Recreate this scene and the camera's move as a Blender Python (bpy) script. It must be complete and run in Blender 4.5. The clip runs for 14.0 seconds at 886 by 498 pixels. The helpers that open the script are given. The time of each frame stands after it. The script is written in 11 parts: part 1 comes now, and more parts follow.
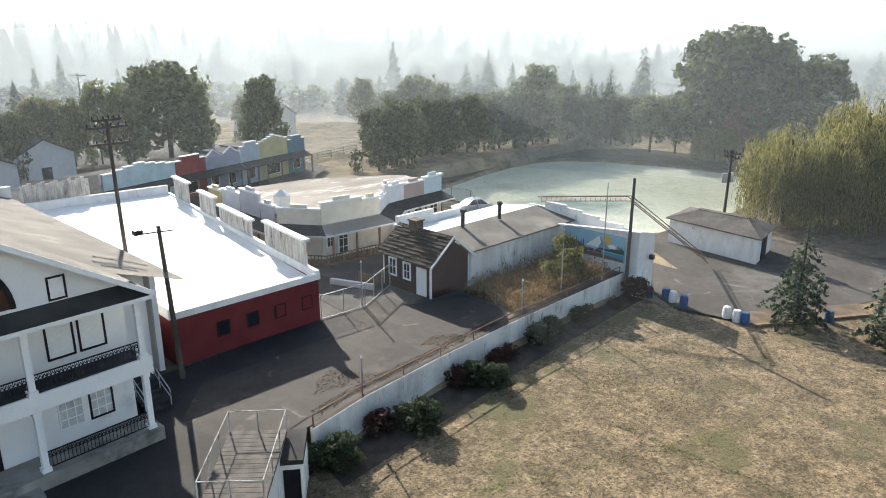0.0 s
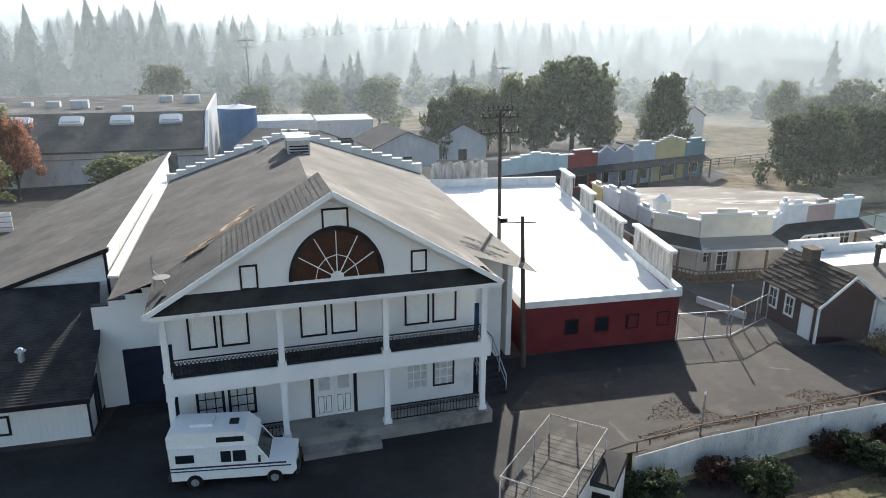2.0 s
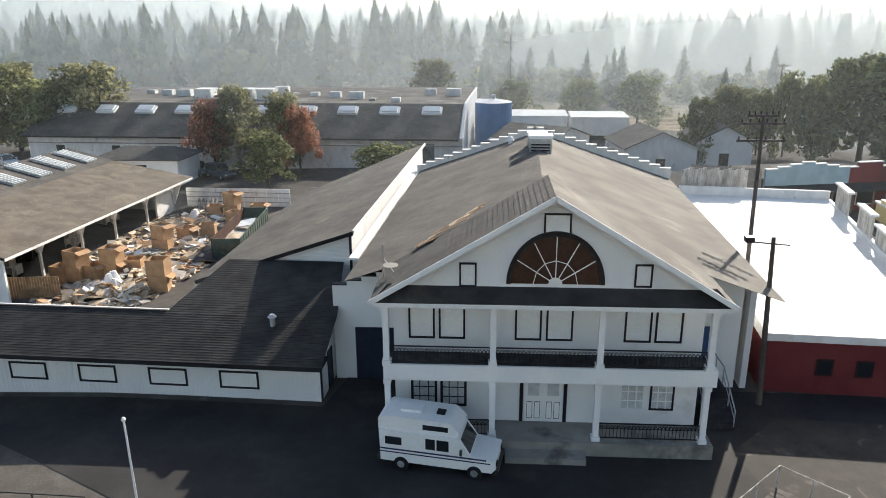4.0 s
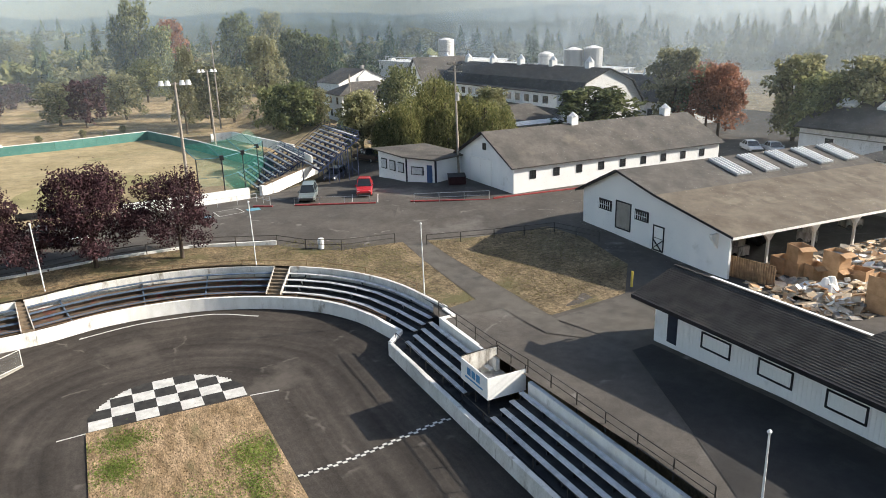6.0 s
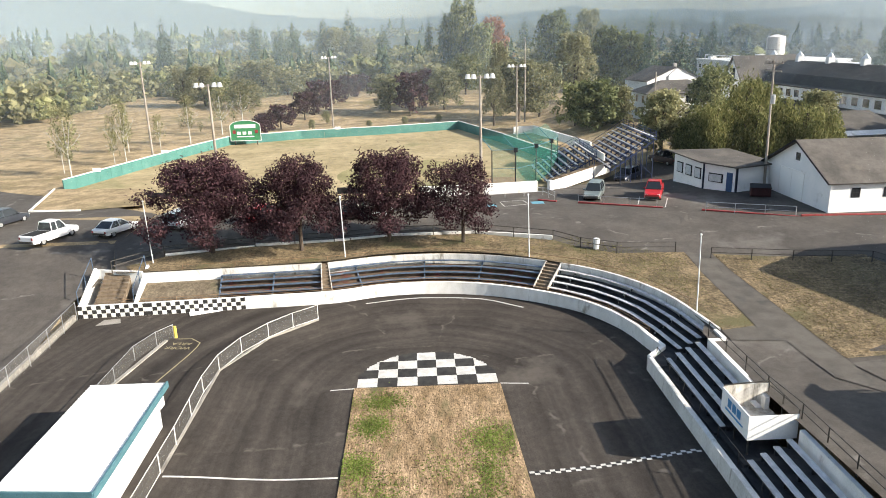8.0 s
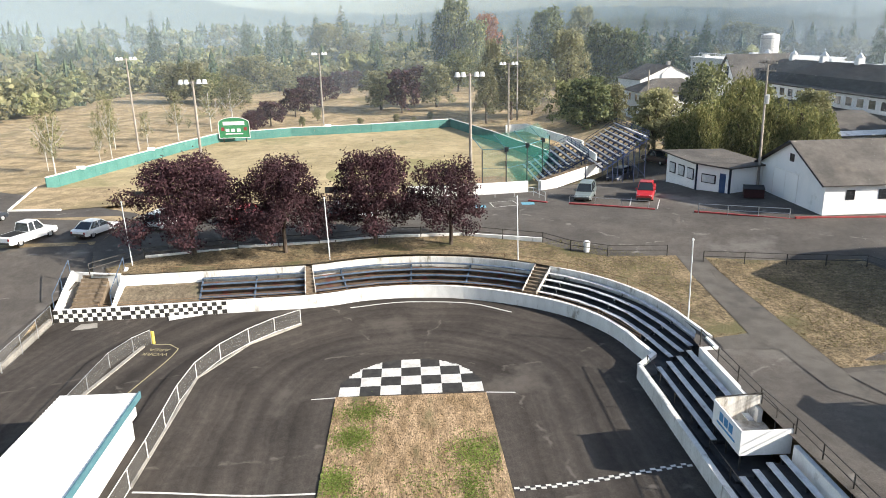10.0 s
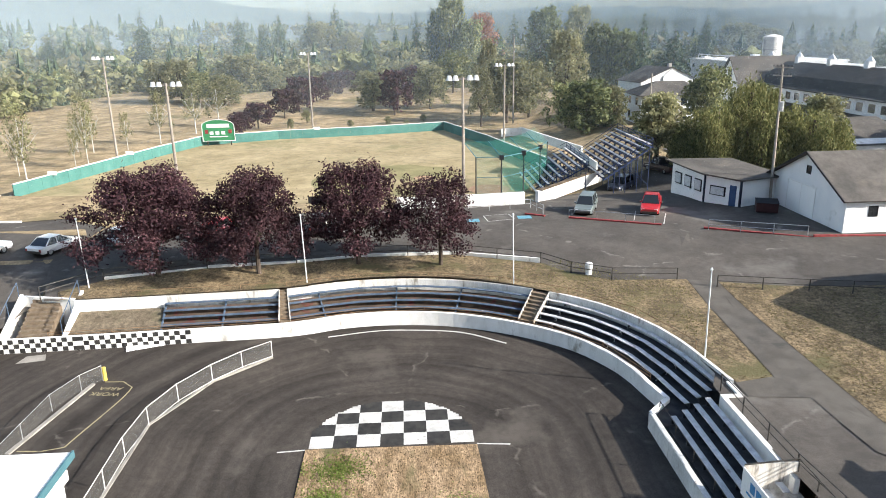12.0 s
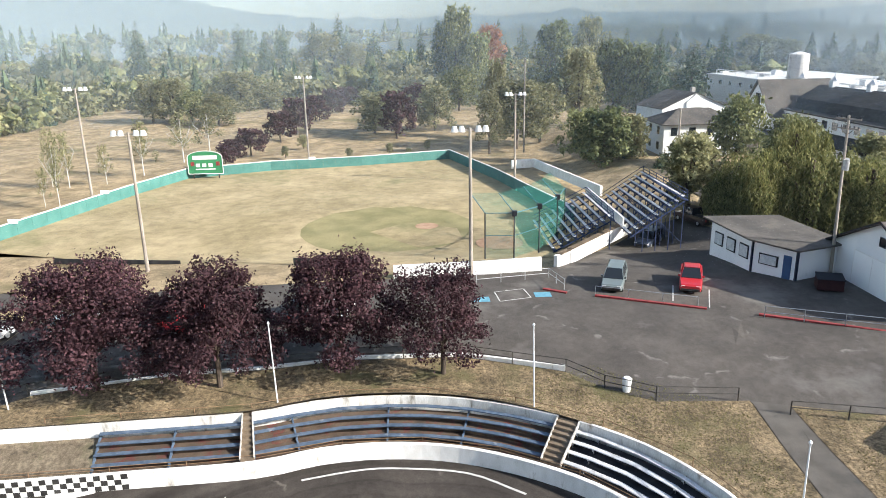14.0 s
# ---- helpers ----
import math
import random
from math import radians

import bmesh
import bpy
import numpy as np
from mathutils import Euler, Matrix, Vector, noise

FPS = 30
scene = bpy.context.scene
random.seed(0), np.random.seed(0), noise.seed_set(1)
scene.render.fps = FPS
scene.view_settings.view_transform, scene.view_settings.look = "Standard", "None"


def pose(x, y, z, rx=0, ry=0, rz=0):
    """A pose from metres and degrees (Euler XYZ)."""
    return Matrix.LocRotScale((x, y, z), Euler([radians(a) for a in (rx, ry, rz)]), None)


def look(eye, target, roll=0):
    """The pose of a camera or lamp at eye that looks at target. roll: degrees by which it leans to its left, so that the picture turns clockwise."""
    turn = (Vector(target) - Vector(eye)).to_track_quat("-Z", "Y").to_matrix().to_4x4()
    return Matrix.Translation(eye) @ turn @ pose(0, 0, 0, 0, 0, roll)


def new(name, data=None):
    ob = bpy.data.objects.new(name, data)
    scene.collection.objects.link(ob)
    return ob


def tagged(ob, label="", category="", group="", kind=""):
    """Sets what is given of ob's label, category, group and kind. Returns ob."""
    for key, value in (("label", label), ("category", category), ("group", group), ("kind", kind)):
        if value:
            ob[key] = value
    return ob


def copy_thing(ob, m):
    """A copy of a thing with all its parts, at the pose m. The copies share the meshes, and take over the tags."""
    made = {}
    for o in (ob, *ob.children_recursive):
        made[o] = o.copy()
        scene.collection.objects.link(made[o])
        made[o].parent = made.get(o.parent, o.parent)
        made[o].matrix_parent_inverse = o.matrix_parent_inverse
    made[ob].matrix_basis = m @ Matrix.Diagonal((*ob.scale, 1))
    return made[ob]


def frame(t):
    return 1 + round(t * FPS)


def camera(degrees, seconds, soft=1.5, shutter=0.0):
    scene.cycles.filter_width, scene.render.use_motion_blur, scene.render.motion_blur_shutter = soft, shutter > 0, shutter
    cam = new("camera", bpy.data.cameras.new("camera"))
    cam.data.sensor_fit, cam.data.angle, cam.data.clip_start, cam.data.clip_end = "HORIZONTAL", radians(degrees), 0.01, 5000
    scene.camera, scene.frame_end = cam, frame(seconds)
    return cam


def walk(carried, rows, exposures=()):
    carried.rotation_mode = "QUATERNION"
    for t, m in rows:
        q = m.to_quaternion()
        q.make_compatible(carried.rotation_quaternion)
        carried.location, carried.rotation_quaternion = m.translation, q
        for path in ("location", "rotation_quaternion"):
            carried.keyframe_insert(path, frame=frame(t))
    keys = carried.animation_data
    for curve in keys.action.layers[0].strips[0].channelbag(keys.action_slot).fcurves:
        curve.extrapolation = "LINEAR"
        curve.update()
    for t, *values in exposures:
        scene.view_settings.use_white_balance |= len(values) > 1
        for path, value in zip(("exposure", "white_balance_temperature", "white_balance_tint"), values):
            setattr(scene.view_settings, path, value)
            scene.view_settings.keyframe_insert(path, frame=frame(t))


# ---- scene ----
cam = camera(63.6, 14.0, 0.9)
# the eastern half of the plan is turned slightly against the western half, and the porch house against both
EAST = Matrix.Translation((1.384, 0.277, 0)) @ Matrix.Rotation(radians(-1.246), 4, 'Z')
HOUSE = Matrix.Translation((3.089, 1.417, 0)) @ Matrix.Rotation(radians(2.3), 4, 'Z') @ Matrix.Diagonal((0.96, 0.96, 1, 1))
PATH = [
    (0, (1.030, 0.477, 18.009), (2.422, 1.791, 17.428), 0.08),
    (0.5, (1.604, 0.768, 17.737), (2.725, 2.322, 17.165), 0.12),
    (1, (2.195, 1.018, 17.796), (3.001, 2.753, 17.214), 0.31),
    (1.5, (2.934, 1.047, 17.893), (3.449, 2.888, 17.305), 0.21),
    (2, (3.532, 1.269, 17.888), (4.013, 3.119, 17.298), 0.20),
    (2.2, (3.734, 1.323, 17.910), (4.212, 3.173, 17.318), 0.11),
    (4.3, (4.786, 2.338, 18.134), (4.289, 4.177, 17.527), -0.39),
    (4.5, (4.812, 2.588, 18.098), (4.095, 4.354, 17.491), -0.40),
    (5, (4.976, 2.909, 18.191), (3.817, 4.423, 17.586), -0.90),
    (5.5, (5.197, 3.905, 17.798), (3.698, 5.090, 17.208), -1.40),
    (6, (4.954, 4.247, 17.774), (3.239, 5.095, 17.19), -1.6),
    (6.5, (4.891, 4.666, 17.694), (3.027, 5.106, 17.12), -1.6),
    (7, (4.978, 5.508, 17.6), (3.061, 5.572, 17.036), -1.7),
    (7.5, (4.873, 5.85, 17.593), (2.956, 5.914, 17.027), -1.6),
    (8, (4.636, 6.119, 17.584), (2.72, 6.187, 17.015), -1.6),
    (10.5, (2.371, 6.934, 17.679), (0.459, 7.022, 17.099), -1.2),
    (11, (1.21, 7.149, 17.669), (-0.702, 7.239, 17.087), -1.1),
    (11.5, (-0.38, 7.352, 17.699), (-2.291, 7.446, 17.117), -1.1),
    (12, (-2.449, 7.599, 17.79), (-4.36, 7.696, 17.209), -1.0),
    (12.5, (-5.012, 7.825, 18.23), (-6.924, 7.927, 17.652), -1.0),
    (13, (-7.851, 8.223, 18.819), (-9.764, 8.326, 18.245), -1.0),
    (13.5, (-10.951, 8.777, 19.887), (-12.864, 8.878, 19.313), -1.1),
    (14, (-14.548, 8.525, 21.174), (-16.463, 8.605, 20.602), -1.1),
]
walk(cam, [(t, look(eye, target, roll)) for t, eye, target, roll in PATH],
     [(0, 1.10, 6650, 8), (1.5, 0.93, 6400, 8), (5.0, 0.82, 6900, 9), (6.0, 0.82, 6900, 9), (7.5, 1.01, 6950, 9), (11.0, 1.06, 6650, 9), (14.0, 1.08, 6450, 9)])

# ---- world, sun and haze light ----
SUN_AZ, SUN_EL = 23.0, 27.0
world = bpy.data.worlds.new("sky_world")
scene.world = world
world.use_nodes = True
wn = world.node_tree.nodes
wn.clear()
w_out = wn.new("ShaderNodeOutputWorld")
w_bg = wn.new("ShaderNodeBackground")
w_sky = wn.new("ShaderNodeTexSky")
w_sky.sky_type = 'NISHITA'
w_sky.sun_disc = False
w_sky.sun_elevation = radians(SUN_EL)
w_sky.sun_rotation = radians(SUN_AZ)
w_sky.dust_density = 1.5
w_sky.air_density = 1.0
w_bg.inputs["Strength"].default_value = 0.122
world.node_tree.links.new(w_sky.outputs[0], w_bg.inputs["Color"])
world.node_tree.links.new(w_bg.outputs[0], w_out.inputs["Surface"])

sun_data = bpy.data.lights.new("sun", 'SUN')
sun_data.energy = 5.0
sun_data.angle = radians(0.6)
sun_data.color = (1.0, 0.94, 0.86)
sun = new("sun", sun_data)
sd = Vector((math.sin(radians(SUN_AZ)) * math.cos(radians(SUN_EL)), math.cos(radians(SUN_AZ)) * math.cos(radians(SUN_EL)), math.sin(radians(SUN_EL))))
sun.matrix_world = look(sd * 300, (0, 0, 0))


# ---- materials ----
def rgb(c):
    return (c[0], c[1], c[2], 1.0)


def surf(name, c1, c2, scale=2.0, rough=0.85, bump=0.15, fine=30.0, stain=None, stain_scale=0.35, stain_at=0.55, metal=0.0, isl=0.0, stretch=(1, 1, 1), spec=0.3, crack=None, crack_scale=0.12, mid=0.0, mid_amt=0.16, lap=None, grain=0.5):
    """A procedural surface: two colours mixed by coarse noise, fine grain, an optional stain and bump."""
    m = bpy.data.materials.new(name)
    m.use_nodes = True
    nt = m.node_tree
    nd, lk = nt.nodes, nt.links
    b = nd["Principled BSDF"]
    b.inputs["Roughness"].default_value = rough
    b.inputs["Metallic"].default_value = metal
    b.inputs["Specular IOR Level"].default_value = spec
    tc = nd.new("ShaderNodeTexCoord")
    mp = nd.new("ShaderNodeMapping")
    mp.inputs["Scale"].default_value = stretch
    lk.new(tc.outputs["Object"], mp.inputs["Vector"])
    n1 = nd.new("ShaderNodeTexNoise")
    n1.inputs["Scale"].default_value = scale
    n1.inputs["Detail"].default_value = 6
    lk.new(mp.outputs[0], n1.inputs["Vector"])
    r1 = nd.new("ShaderNodeValToRGB")
    r1.color_ramp.elements[0].position, r1.color_ramp.elements[1].position = 0.35, 0.65
    r1.color_ramp.elements[0].color, r1.color_ramp.elements[1].color = rgb(c1), rgb(c2)
    lk.new(n1.outputs["Fac"], r1.inputs[0])
    n2 = nd.new("ShaderNodeTexNoise")
    n2.inputs["Scale"].default_value = fine
    n2.inputs["Detail"].default_value = 3
    lk.new(mp.outputs[0], n2.inputs["Vector"])
    mx = nd.new("ShaderNodeMix")
    mx.data_type, mx.blend_type = 'RGBA', 'OVERLAY'
    mx.inputs["Factor"].default_value = grain
    lk.new(r1.outputs[0], mx.inputs["A"])
    lk.new(n2.outputs["Fac"], mx.inputs["B"])
    col = mx.outputs["Result"]
    if mid:
        n4 = nd.new("ShaderNodeTexNoise")
        n4.inputs["Scale"].default_value = mid
        n4.inputs["Detail"].default_value = 5
        n4.inputs["Roughness"].default_value = 0.7
        lk.new(mp.outputs[0], n4.inputs["Vector"])
        r4 = nd.new("ShaderNodeValToRGB")
        r4.color_ramp.elements[0].position, r4.color_ramp.elements[1].position = 0.34, 0.66
        lk.new(n4.outputs["Fac"], r4.inputs[0])
        m4 = nd.new("ShaderNodeMix")
        m4.data_type, m4.blend_type = 'RGBA', 'OVERLAY'
        m4.inputs["Factor"].default_value = mid_amt
        lk.new(col, m4.inputs["A"])
        lk.new(r4.outputs[0], m4.inputs["B"])
        col = m4.outputs["Result"]
    if lap:
        # wear that runs round the oval: bands by the distance from the infield's middle line
        sx = nd.new("ShaderNodeSeparateXYZ")
        lk.new(tc.outputs["Object"], sx.inputs[0])
        ax = nd.new("ShaderNodeMath")
        ax.operation = 'SUBTRACT'
        ax.inputs[1].default_value = lap[0]
        lk.new(sx.outputs["X"], ax.inputs[0])
        mn = nd.new("ShaderNodeMath")
        mn.operation = 'MINIMUM'
        mn.inputs[1].default_value = 0.0
        lk.new(ax.outputs[0], mn.inputs[0])
        ay = nd.new("ShaderNodeMath")
        ay.operation = 'SUBTRACT'
        ay.inputs[1].default_value = lap[1]
        lk.new(sx.outputs["Y"], ay.inputs[0])
        cb = nd.new("ShaderNodeCombineXYZ")
        lk.new(mn.outputs[0], cb.inputs["X"])
        lk.new(ay.outputs[0], cb.inputs["Y"])
        le = nd.new("ShaderNodeVectorMath")
        le.operation = 'LENGTH'
        lk.new(cb.outputs[0], le.inputs[0])
        wob = nd.new("ShaderNodeMath")
        wob.operation = 'MULTIPLY_ADD'
        wob.inputs[1].default_value = 1.5
        lk.new(n1.outputs["Fac"], wob.inputs[0])
        lk.new(le.outputs["Value"], wob.inputs[2])
        n5 = nd.new("ShaderNodeTexNoise")
        n5.noise_dimensions = '1D'
        n5.inputs["Scale"].default_value = 0.75
        n5.inputs["Detail"].default_value = 6
        n5.inputs["Roughness"].default_value = 0.6
        lk.new(wob.outputs[0], n5.inputs["W"])
        r5 = nd.new("ShaderNodeValToRGB")
        r5.color_ramp.elements[0].position, r5.color_ramp.elements[1].position = 0.32, 0.68
        r5.color_ramp.elements[0].color, r5.color_ramp.elements[1].color = (0.22, 0.22, 0.22, 1), (0.78, 0.78, 0.78, 1)
        lk.new(n5.outputs["Fac"], r5.inputs[0])
        m5 = nd.new("ShaderNodeMix")
        m5.data_type, m5.blend_type = 'RGBA', 'OVERLAY'
        m5.inputs["Factor"].default_value = 0.5
        lk.new(col, m5.inputs["A"])
        lk.new(r5.outputs[0], m5.inputs["B"])
        col = m5.outputs["Result"]
    if stain:
        n3 = nd.new("ShaderNodeTexNoise")
        n3.inputs["Scale"].default_value = stain_scale
        n3.inputs["Detail"].default_value = 8
        n3.inputs["Roughness"].default_value = 0.65
        lk.new(mp.outputs[0], n3.inputs["Vector"])
        r3 = nd.new("ShaderNodeValToRGB")
        r3.color_ramp.elements[0].position, r3.color_ramp.elements[1].position = stain_at, stain_at + 0.12
        r3.color_ramp.elements[0].color, r3.color_ramp.elements[1].color = (0, 0, 0, 1), (1, 1, 1, 1)
        lk.new(n3.outputs["Fac"], r3.inputs[0])
        m3 = nd.new("ShaderNodeMix")
        m3.data_type = 'RGBA'
        m3.inputs["B"].default_value = rgb(stain)
        lk.new(r3.outputs[0], m3.inputs["Factor"])
        lk.new(col, m3.inputs["A"])
        col = m3.outputs["Result"]
    if crack:
        wv = nd.new("ShaderNodeTexNoise")
        wv.inputs["Scale"].default_value = 0.9
        wv.inputs["Detail"].default_value = 5
        lk.new(mp.outputs[0], wv.inputs["Vector"])
        va = nd.new("ShaderNodeVectorMath")
        va.operation = 'MULTIPLY_ADD'
        va.inputs[1].default_value = (1.6, 1.6, 0)
        lk.new(wv.outputs["Color"], va.inputs[0])
        lk.new(mp.outputs[0], va.inputs[2])
        vo = nd.new("ShaderNodeTexVoronoi")
        vo.feature = 'DISTANCE_TO_EDGE'
        vo.inputs["Scale"].default_value = crack_scale
        lk.new(va.outputs[0], vo.inputs["Vector"])
        rc = nd.new("ShaderNodeValToRGB")
        rc.color_ramp.elements[0].position, rc.color_ramp.elements[1].position = 0.002, 0.012
        rc.color_ramp.elements[0].color, rc.color_ramp.elements[1].color = (1, 1, 1, 1), (0, 0, 0, 1)
        lk.new(vo.outputs["Distance"], rc.inputs[0])
        gate = nd.new("ShaderNodeMath")
        gate.operation = 'MULTIPLY'
        gr = nd.new("ShaderNodeValToRGB")
        gr.color_ramp.elements[0].position, gr.color_ramp.elements[1].position = 0.52, 0.64
        lk.new(wv.outputs["Fac"], gr.inputs[0])
        lk.new(rc.outputs[0], gate.inputs[0])
        lk.new(gr.outputs[0], gate.inputs[1])
        mc = nd.new("ShaderNodeMix")
        mc.data_type = 'RGBA'
        mc.inputs["B"].default_value = rgb(crack)
        lk.new(gate.outputs[0], mc.inputs["Factor"])
        lk.new(col, mc.inputs["A"])
        col = mc.outputs["Result"]
    if isl:
        ge = nd.new("ShaderNodeNewGeometry")
        mr = nd.new("ShaderNodeMapRange")
        mr.inputs["To Min"].default_value, mr.inputs["To Max"].default_value = 1 - isl, 1 + isl
        lk.new(ge.outputs["Random Per Island"], mr.inputs["Value"])
        hs = nd.new("ShaderNodeHueSaturation")
        lk.new(mr.outputs[0], hs.inputs["Value"])
        lk.new(col, hs.inputs["Color"])
        col = hs.outputs["Color"]
    lk.new(col, b.inputs["Base Color"])
    if bump:
        bp = nd.new("ShaderNodeBump")
        bp.inputs["Strength"].default_value = bump
        bp.inputs["Distance"].default_value = 0.05
        lk.new(n2.outputs["Fac"], bp.inputs["Height"])
        lk.new(bp.outputs[0], b.inputs["Normal"])
    return m


def leafy(name, c1, c2, trans=0.48, size=0.6):
    """Foliage: colour by leaf and by a coarse noise, part of the light passing through."""
    m = bpy.data.materials.new(name)
    m.use_nodes = True
    nt = m.node_tree
    nd, lk = nt.nodes, nt.links
    b = nd["Principled BSDF"]
    b.inputs["Roughness"].default_value = 0.7
    b.inputs["Specular IOR Level"].default_value = 0.2
    ge = nd.new("ShaderNodeNewGeometry")
    tc = nd.new("ShaderNodeTexCoord")
    n1 = nd.new("ShaderNodeTexNoise")
    n1.inputs["Scale"].default_value = size
    lk.new(tc.outputs["Object"], n1.inputs["Vector"])
    ad = nd.new("ShaderNodeMath")
    ad.operation = 'MULTIPLY_ADD'
    ad.inputs[1].default_value, ad.inputs[2].default_value = 0.5, 0.0
    lk.new(ge.outputs["Random Per Island"], ad.inputs[0])
    a2 = nd.new("ShaderNodeMath")
    a2.operation = 'MULTIPLY_ADD'
    a2.inputs[1].default_value = 0.6
    lk.new(n1.outputs["Fac"], a2.inputs[0])
    lk.new(ad.outputs[0], a2.inputs[2])
    r = nd.new("ShaderNodeValToRGB")
    r.color_ramp.elements[0].position, r.color_ramp.elements[1].position = 0.3, 0.8
    r.color_ramp.elements[0].color, r.color_ramp.elements[1].color = rgb(c1), rgb(c2)
    lk.new(a2.outputs[0], r.inputs[0])
    oi = nd.new("ShaderNodeObjectInfo")
    mr = nd.new("ShaderNodeMapRange")
    mr.inputs["To Min"].default_value, mr.inputs["To Max"].default_value = 0.82, 1.22
    lk.new(oi.outputs["Random"], mr.inputs["Value"])
    hs = nd.new("ShaderNodeHueSaturation")
    lk.new(mr.outputs[0], hs.inputs["Value"])
    lk.new(r.outputs[0], hs.inputs["Color"])
    lk.new(hs.outputs[0], b.inputs["Base Color"])
    t = nd.new("ShaderNodeBsdfTranslucent")
    lk.new(hs.outputs[0], t.inputs["Color"])
    mx = nd.new("ShaderNodeMixShader")
    mx.inputs[0].default_value = trans
    lk.new(b.outputs[0], mx.inputs[1])
    lk.new(t.outputs[0], mx.inputs[2])
    lk.new(mx.outputs[0], nd["Material Output"].inputs["Surface"])
    return m


def glassy(name, c, rough=0.08):
    m = bpy.data.materials.new(name)
    m.use_nodes = True
    b = m.node_tree.nodes["Principled BSDF"]
    b.inputs["Base Color"].default_value = rgb(c)
    b.inputs["Roughness"].default_value = rough
    b.inputs["Specular IOR Level"].default_value = 0.7
    return m


def mist(name, sunward, away, base, top, thin=0.0):
    """A see-through shell standing in for air haze: it scatters the sun and sky light, set densest at the ground and
    towards the sun.
    """
    m = bpy.data.materials.new(name)
    m.use_nodes = True
    nt = m.node_tree
    nd, lk = nt.nodes, nt.links
    nd.remove(nd["Principled BSDF"])
    tc = nd.new("ShaderNodeTexCoord")
    sp = nd.new("ShaderNodeSeparateXYZ")
    lk.new(tc.outputs["Object"], sp.inputs[0])
    flat = nd.new("ShaderNodeVectorMath")
    flat.operation = 'MULTIPLY'
    flat.inputs[1].default_value = (1, 1, 0)
    lk.new(tc.outputs["Object"], flat.inputs[0])
    nor = nd.new("ShaderNodeVectorMath")
    nor.operation = 'NORMALIZE'
    lk.new(flat.outputs[0], nor.inputs[0])
    dot = nd.new("ShaderNodeVectorMath")
    dot.operation = 'DOT_PRODUCT'
    dot.inputs[1].default_value = (0.6, 0.8, 0)
    lk.new(nor.outputs[0], dot.inputs[0])
    # sun glare put into the shell: opacity and tone follow the direction
    side = nd.new("ShaderNodeMapRange")
    side.inputs["From Min"].default_value, side.inputs["From Max"].default_value = -0.9, 1.0
    side.inputs["To Min"].default_value, side.inputs["To Max"].default_value = away, sunward
    lk.new(dot.outputs["Value"], side.inputs["Value"])
    mr = nd.new("ShaderNodeMapRange")
    mr.interpolation_type = 'SMOOTHSTEP'
    mr.inputs["From Min"].default_value, mr.inputs["From Max"].default_value = base, top
    mr.inputs["To Max"].default_value = thin
    lk.new(sp.outputs["Z"], mr.inputs["Value"])
    lk.new(side.outputs[0], mr.inputs["To Min"])
    df = nd.new("ShaderNodeBsdfDiffuse")
    tl = nd.new("ShaderNodeBsdfTranslucent")
    tone = nd.new("ShaderNodeValToRGB")
    tone.color_ramp.elements[0].color, tone.color_ramp.elements[1].color = (0.62, 0.74, 0.82, 1), (0.80, 0.88, 0.92, 1)
    unit = nd.new("ShaderNodeMapRange")
    unit.inputs["From Min"].default_value, unit.inputs["From Max"].default_value = -0.9, 1.0
    lk.new(dot.outputs["Value"], unit.inputs["Value"])
    lk.new(unit.outputs[0], tone.inputs[0])
    for n in (df, tl):
        lk.new(tone.outputs[0], n.inputs["Color"])
    m1 = nd.new("ShaderNodeMixShader")
    m1.inputs[0].default_value = 0.65
    lk.new(df.outputs[0], m1.inputs[1])
    lk.new(tl.outputs[0], m1.inputs[2])
    tr = nd.new("ShaderNodeBsdfTransparent")
    m2 = nd.new("ShaderNodeMixShader")
    lk.new(mr.outputs[0], m2.inputs[0])
    lk.new(tr.outputs[0], m2.inputs[1])
    lk.new(m1.outputs[0], m2.inputs[2])
    lk.new(m2.outputs[0], nd["Material Output"].inputs["Surface"])
    return m


def see_through(name, c, cover):
    """A net or wire mesh: threads cover part of the surface."""
    m = bpy.data.materials.new(name)
    m.use_nodes = True
    nt = m.node_tree
    b = nt.nodes["Principled BSDF"]
    b.inputs["Base Color"].default_value = rgb(c)
    b.inputs["Alpha"].default_value = cover
    b.inputs["Roughness"].default_value = 0.7
    return m


M = {}
M["asphalt"] = surf("asphalt", (0.062, 0.055, 0.049), (0.092, 0.082, 0.072), 0.25, 0.9, 0.25, 18, (0.145, 0.133, 0.12), 0.12, 0.56, crack=(0.18, 0.165, 0.15), crack_scale=0.07, mid=1.6, grain=0.65)
M["court"] = surf("court_asphalt", (0.036, 0.031, 0.028), (0.055, 0.048, 0.042), 0.3, 0.85, 0.25, 30, (0.085, 0.070, 0.055), 0.2, 0.58, mid=1.8, crack=(0.12, 0.10, 0.085), crack_scale=0.09)
# asphalt with the shade of the buildings put into its colour
M["asphalt_shaded"] = surf("asphalt_shaded", (0.022, 0.021, 0.021), (0.038, 0.036, 0.035), 0.3, 0.85, 0.25, 60, (0.06, 0.055, 0.05), 0.2, 0.58, mid=1.8)
M["track"] = surf("track_asphalt", (0.041, 0.036, 0.032), (0.063, 0.055, 0.048), 0.2, 0.85, 0.2, 16, (0.095, 0.084, 0.073), 0.13, 0.60, crack=(0.115, 0.102, 0.09), crack_scale=0.075, mid=2.2, lap=(-36.0, 6.4), spec=0.12)
M["concrete"] = surf("concrete", (0.22, 0.21, 0.19), (0.32, 0.30, 0.27), 0.8, 0.9, 0.2, 40, (0.12, 0.11, 0.10), 0.5, 0.55)
